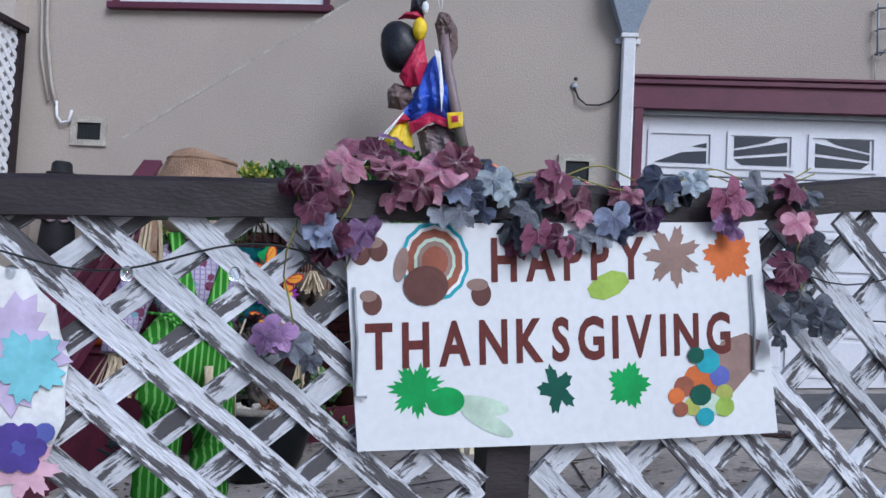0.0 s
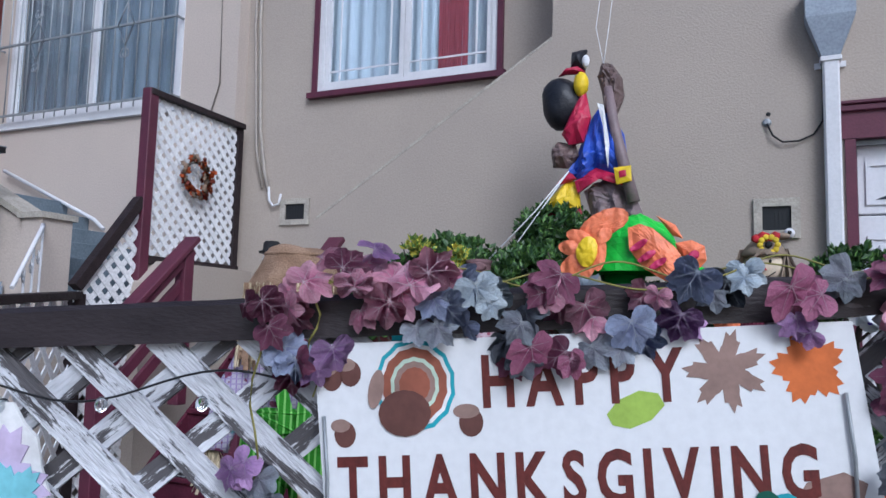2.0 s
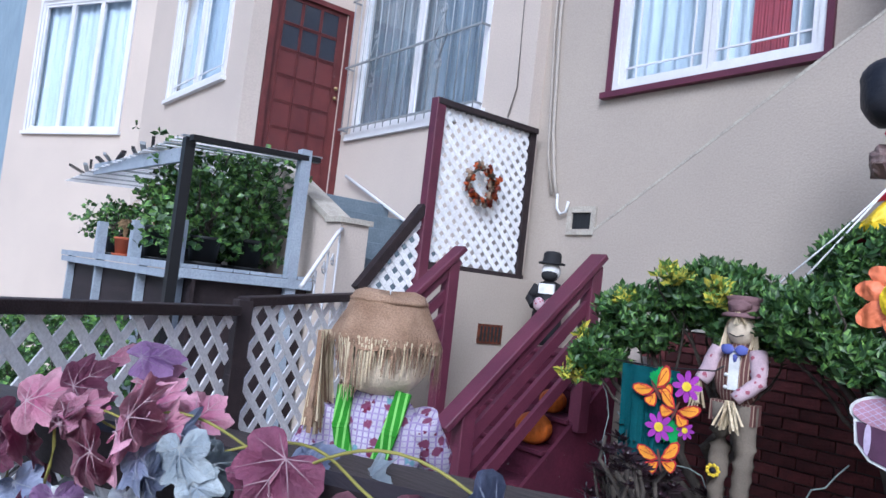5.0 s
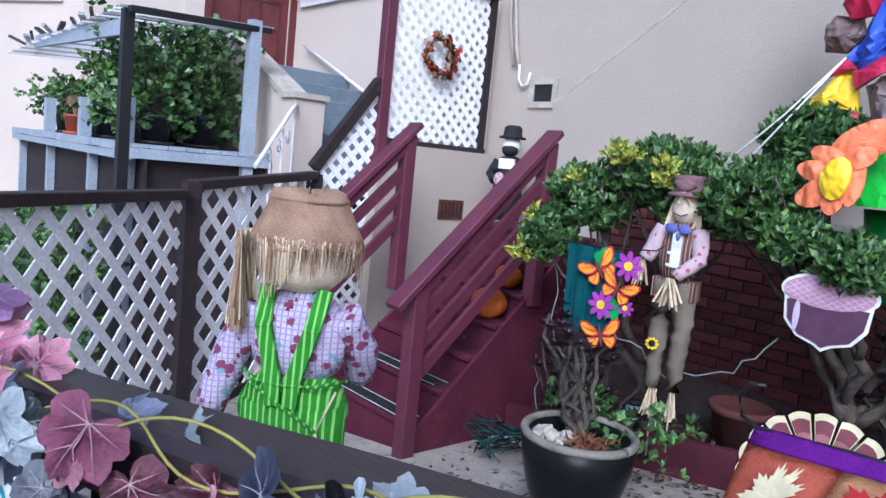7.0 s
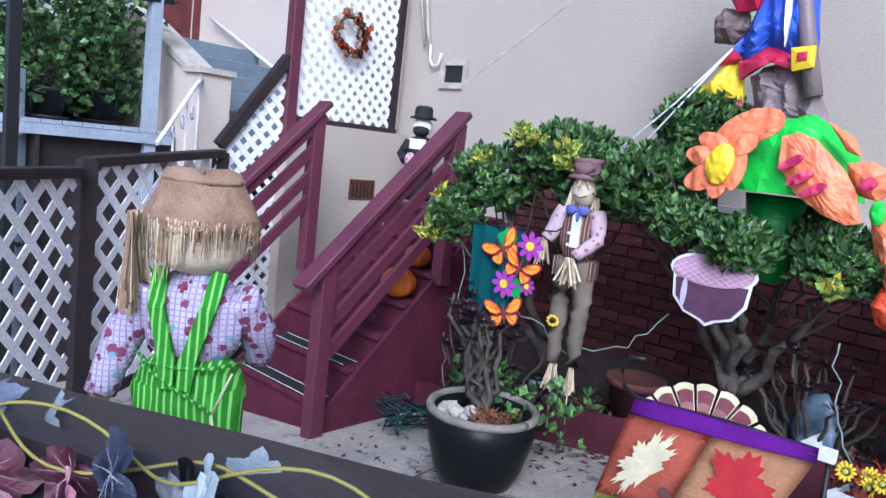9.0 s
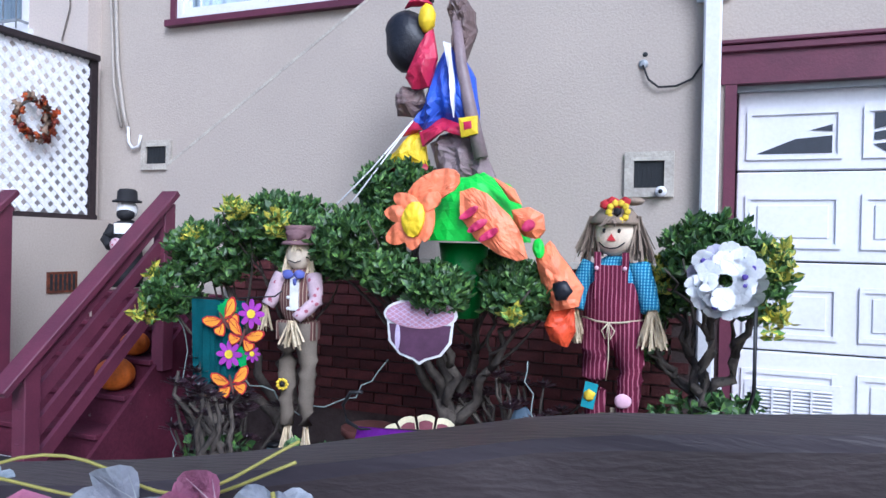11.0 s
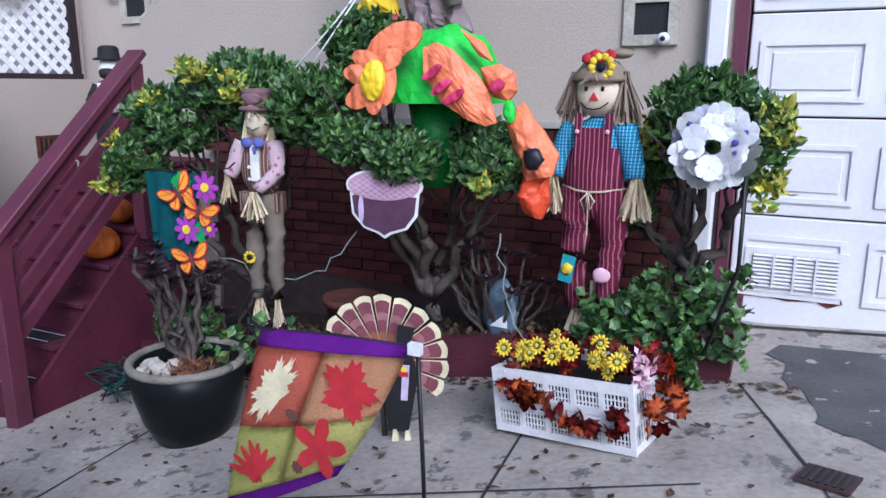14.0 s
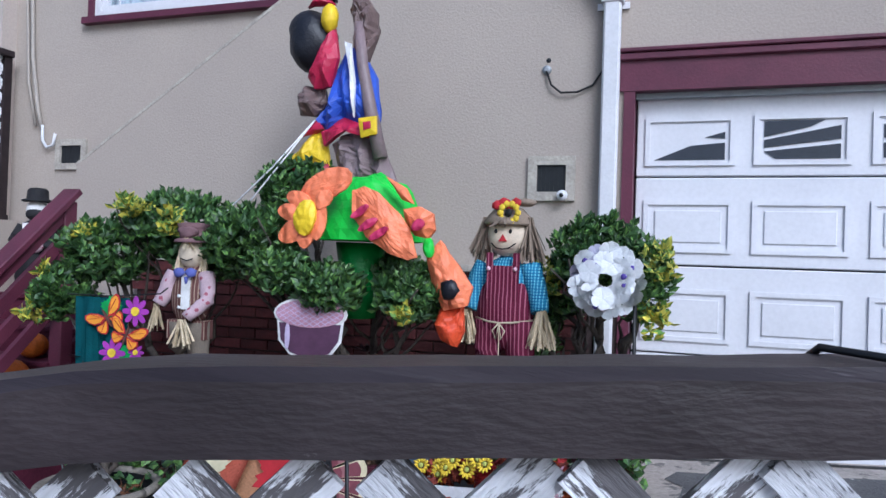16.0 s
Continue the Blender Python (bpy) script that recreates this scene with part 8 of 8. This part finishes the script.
# fairy-light wire through the shrubs
def fairy():
    rng = random.Random(3)
    s = empty("fairy_lights", "tangled pale fairy-light wire in the shrubs", "string lights", at=(-1.3, 4.9, 0.7))
    for path in ([(-0.35, -0.05, 0.2), (-0.2, 0.0, -0.1), (-0.15, -0.05, -0.5), (0.0, 0.0, -0.8), (0.15, 0.1, -0.95)], [(0.1, -0.3, -0.1), (0.35, -0.1, -0.3), (0.6, 0, -0.45), (0.95, 0.0, -0.35), (1.15, 0.05, -0.05)], [(1.85, 0.15, -0.1), (1.9, 0.1, -0.35), (1.98, 0.1, -0.55), (2.1, 0.1, -0.75)], [(-0.3, 0, -0.6), (-0.15, -0.1, -0.9), (0.05, -0.05, -1.05)]):
        pts = []
        for a, b in zip(path, path[1:]):
            for k in range(5):
                pts.append(Vector(a).lerp(Vector(b), k / 5) + Vector((rng.uniform(-1, 1), rng.uniform(-1, 1), rng.uniform(-1, 1))) * 0.02)
        part("wire", tube(pts, 0.004, 5), PALE_WIRE, s)


PALE_WIRE = plain("pale_grey_green_wire", (0.22, 0.26, 0.25), 0.6)
fairy()
coil = empty("light_coil", "coiled dark green light string on the ground", "string lights", at=(-1.7, 4.75, gz(-1.7)))
rng = random.Random(41)
part("coil", tube([(rng.gauss(0, 0.1), rng.gauss(0, 0.1), 0.03 + rng.uniform(0, 0.2)) for _ in range(70)], 0.005, 5), plain("dark_green_wire", (0.01, 0.05, 0.05), 0.5), coil)

# blue-grey bag leaning in the planter
bag = empty("plastic_bag", "blue-grey plastic bag with a white arrow in the planter", "bag", at=(0.46, 5.33, gz(0.46) + 0.14))
bag.rotation_euler = (radians(-12), radians(-4), 0)
bm = bmesh.new()
blob(bm, (0, 0, 0.16), (0.095, 0.03, 0.18), 0, 3, 0.25, 3)
part("sack", bm, mat("blue_grey_plastic", (0.12, 0.17, 0.23), (0.07, 0.1, 0.14), 0.25, 8, 30, 0.5, spec=0.5), bag)
part("arrow", plate([(-0.05, 0.09), (0.05, 0.08), (0.04, 0.16)], 0.003, pose(0, -0.034, 0)), INK["white"], bag)

# terracotta tub and solar lamp behind the small scarecrow
tub = empty("tub", "dark terracotta tub in the planter", "plant pot", at=(-0.55, 5.45, gz(-0.55) + 0.13))
part("body", lathe([(0.12, 0), (0.16, 0.28), (0.175, 0.28), (0.175, 0.24), (0.15, 0.23), (0.01, 0.22)], 20), plain("dark_terracotta", (0.1, 0.035, 0.03), 0.8), tub)
sol = empty("solar_lamp", "small glass solar garden lamp", "garden lamp", at=(-1.0, 5.1, gz(-1.0)))
part("stake", tube([(0, 0, 0), (0, 0, 0.3)], 0.01, 6), BLACK, sol)
part("lens", lathe([(0.035, 0.3), (0.05, 0.36), (0.045, 0.4), (0.01, 0.4)], 14), plain("greenish_lens", (0.2, 0.3, 0.32), 0.15), sol)
part("cap", lathe([(0.055, 0.4), (0.05, 0.42), (0.01, 0.43)], 14), BLACK, sol)

# ---- ground details ----
def ground_strip(name, label, pts, w, material, z=0.004):
    bm = bmesh.new()
    for (xa, ya), (xb, yb) in zip(pts, pts[1:]):
        d = Vector((xb - xa, yb - ya, 0)).normalized()
        s = Vector((-d.y, d.x, 0)) * w / 2
        n = 10
        row = [[bm.verts.new(Vector((xa + (xb - xa) * i / n, ya + (yb - ya) * i / n, gz(xa + (xb - xa) * i / n) + z)) + s * q * random.uniform(0.6, 1.2)) for q in (-1, 1)] for i in range(n + 1)]
        for a, b in zip(row, row[1:]):
            bm.faces.new((a[0], b[0], b[1], a[1]))
    tagged(part(name, bm, material), label, "joint", kind="structure")


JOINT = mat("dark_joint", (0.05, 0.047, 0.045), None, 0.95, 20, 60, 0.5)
ASPH = mat("dark_concrete", (0.13, 0.128, 0.13), (0.085, 0.083, 0.086), 0.9, 3, 60, 0.5, wear=(0.34, 0.32, 0.31), wear_at=0.62)
for pts in ([(-1.6, 3.42), (1.6, 4.2)], [(0.9, 4.02), (0.83, 5.15)], [(0.9, 4.02), (1.0, 2.6)], [(1.66, 5.15), (1.95, 4.35), (2.2, 3.4)], [(-1.0, 3.55), (-1.15, 5.1)]):
    ground_strip("trim_joint", "dark joint between concrete slabs", pts, 0.012, JOINT)
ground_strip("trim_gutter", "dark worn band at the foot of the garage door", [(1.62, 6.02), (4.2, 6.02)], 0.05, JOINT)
bm = bmesh.new()
rng = random.Random(2)
outline = [(1.78, 5.7), (4.5, 5.85), (4.5, 4.1), (2.25, 4.55), (2.0, 4.75), (1.85, 5.2)]
part_pts = [bm.verts.new((x, y, gz(x) + 0.004)) for x, y in outline]
bm.faces.new(part_pts)
bmesh.ops.subdivide_edges(bm, edges=bm.edges[:], cuts=5, use_grid_fill=True)
for v in bm.verts:
    v.co += Vector((rng.uniform(-0.04, 0.04), rng.uniform(-0.04, 0.04), 0))
    v.co.z = gz(v.co.x) + 0.004
bmesh.ops.recalc_face_normals(bm, faces=bm.faces)
tagged(part("pavement_patch", bm, ASPH), "dark grey patched concrete driveway", "pavement", kind="structure")
dr = empty("drain_grate", "small brown iron drain cover in the driveway", "drain", at=(1.98, 4.35, gz(1.98) + 0.006))
dr.rotation_euler = (0, radians(-4), radians(-20))
part("plate", box((0, 0, 0.004), (0.17, 0.14, 0.01)), plain("rusty_iron", (0.06, 0.035, 0.035), 0.7), dr)
for k in range(6):
    part("bar", box((-0.06 + 0.024 * k, 0, 0.011), (0.012, 0.12, 0.006)), BLACK, dr)

lit = bmesh.new()
rng = random.Random(77)
for _ in range(620):
    if rng.random() < 0.6:
        x, y = rng.uniform(-1.9, 1.9), 5.15 - abs(rng.gauss(0, 0.09))
    else:
        x, y = rng.uniform(-2.0, 1.8), rng.uniform(3.4, 5.1)
    s = rng.uniform(0.008, 0.024)
    a = rng.uniform(0, 6.28)
    c = Vector((x, y, gz(x) + 0.008))
    v = [lit.verts.new(c + Vector((math.cos(a + q) * s * k, math.sin(a + q) * s * k, rng.uniform(0, 0.008)))) for q, k in ((0, 1.3), (1.6, 0.6), (3.1, 1.2), (4.6, 0.6))]
    lit.faces.new(v)
tagged(part("leaf_litter", lit, [mat("litter_leaf", (0.1, 0.06, 0.035), (0.05, 0.03, 0.02), 0.9, 30, 90, 0.2, rand=0.6, island=True)]), "small dry leaves and grit on the concrete", "leaf litter", kind="stuff")
rng = random.Random(78)
lit = bmesh.new()
for _ in range(500):
    x = rng.uniform(-2.0, 1.55)
    leaf_tuft(lit, Vector((x, rng.uniform(5.24, 5.6), gz(x) + 0.19)), 2, 0.04, 0.014, rng, -0.2)
tagged(part("planter_litter", lit, [bpy.data.materials["litter_leaf"]]), "dry leaves on the planter soil", "leaf litter", kind="stuff")

# ---- bricks of the base, laid last ----
def lay_bricks():
    bl, bh, j = 0.205, 0.062, 0.012
    bm = bmesh.new()
    add_box(bm, (0, 0, 0), (bl, 0.03, bh))
    me = bpy.data.meshes.new("brick")
    bm.to_mesh(me)
    bm.free()
    me.materials.append(BRICK)
    rows = 14
    for r in range(rows):
        z = 1.06 - j - bh / 2 - r * (bh + j)
        off = 0.1 if r % 2 else 0.0
        x = -1.95 + off
        while x + bl / 2 < 1.31:
            ob = new("brick", me)
            ob.parent = base
            ob.matrix_basis = pose(x + bl / 2 - 0.1, 5.925 + random.uniform(-0.003, 0.003), z)
            x += bl + j


lay_bricks()
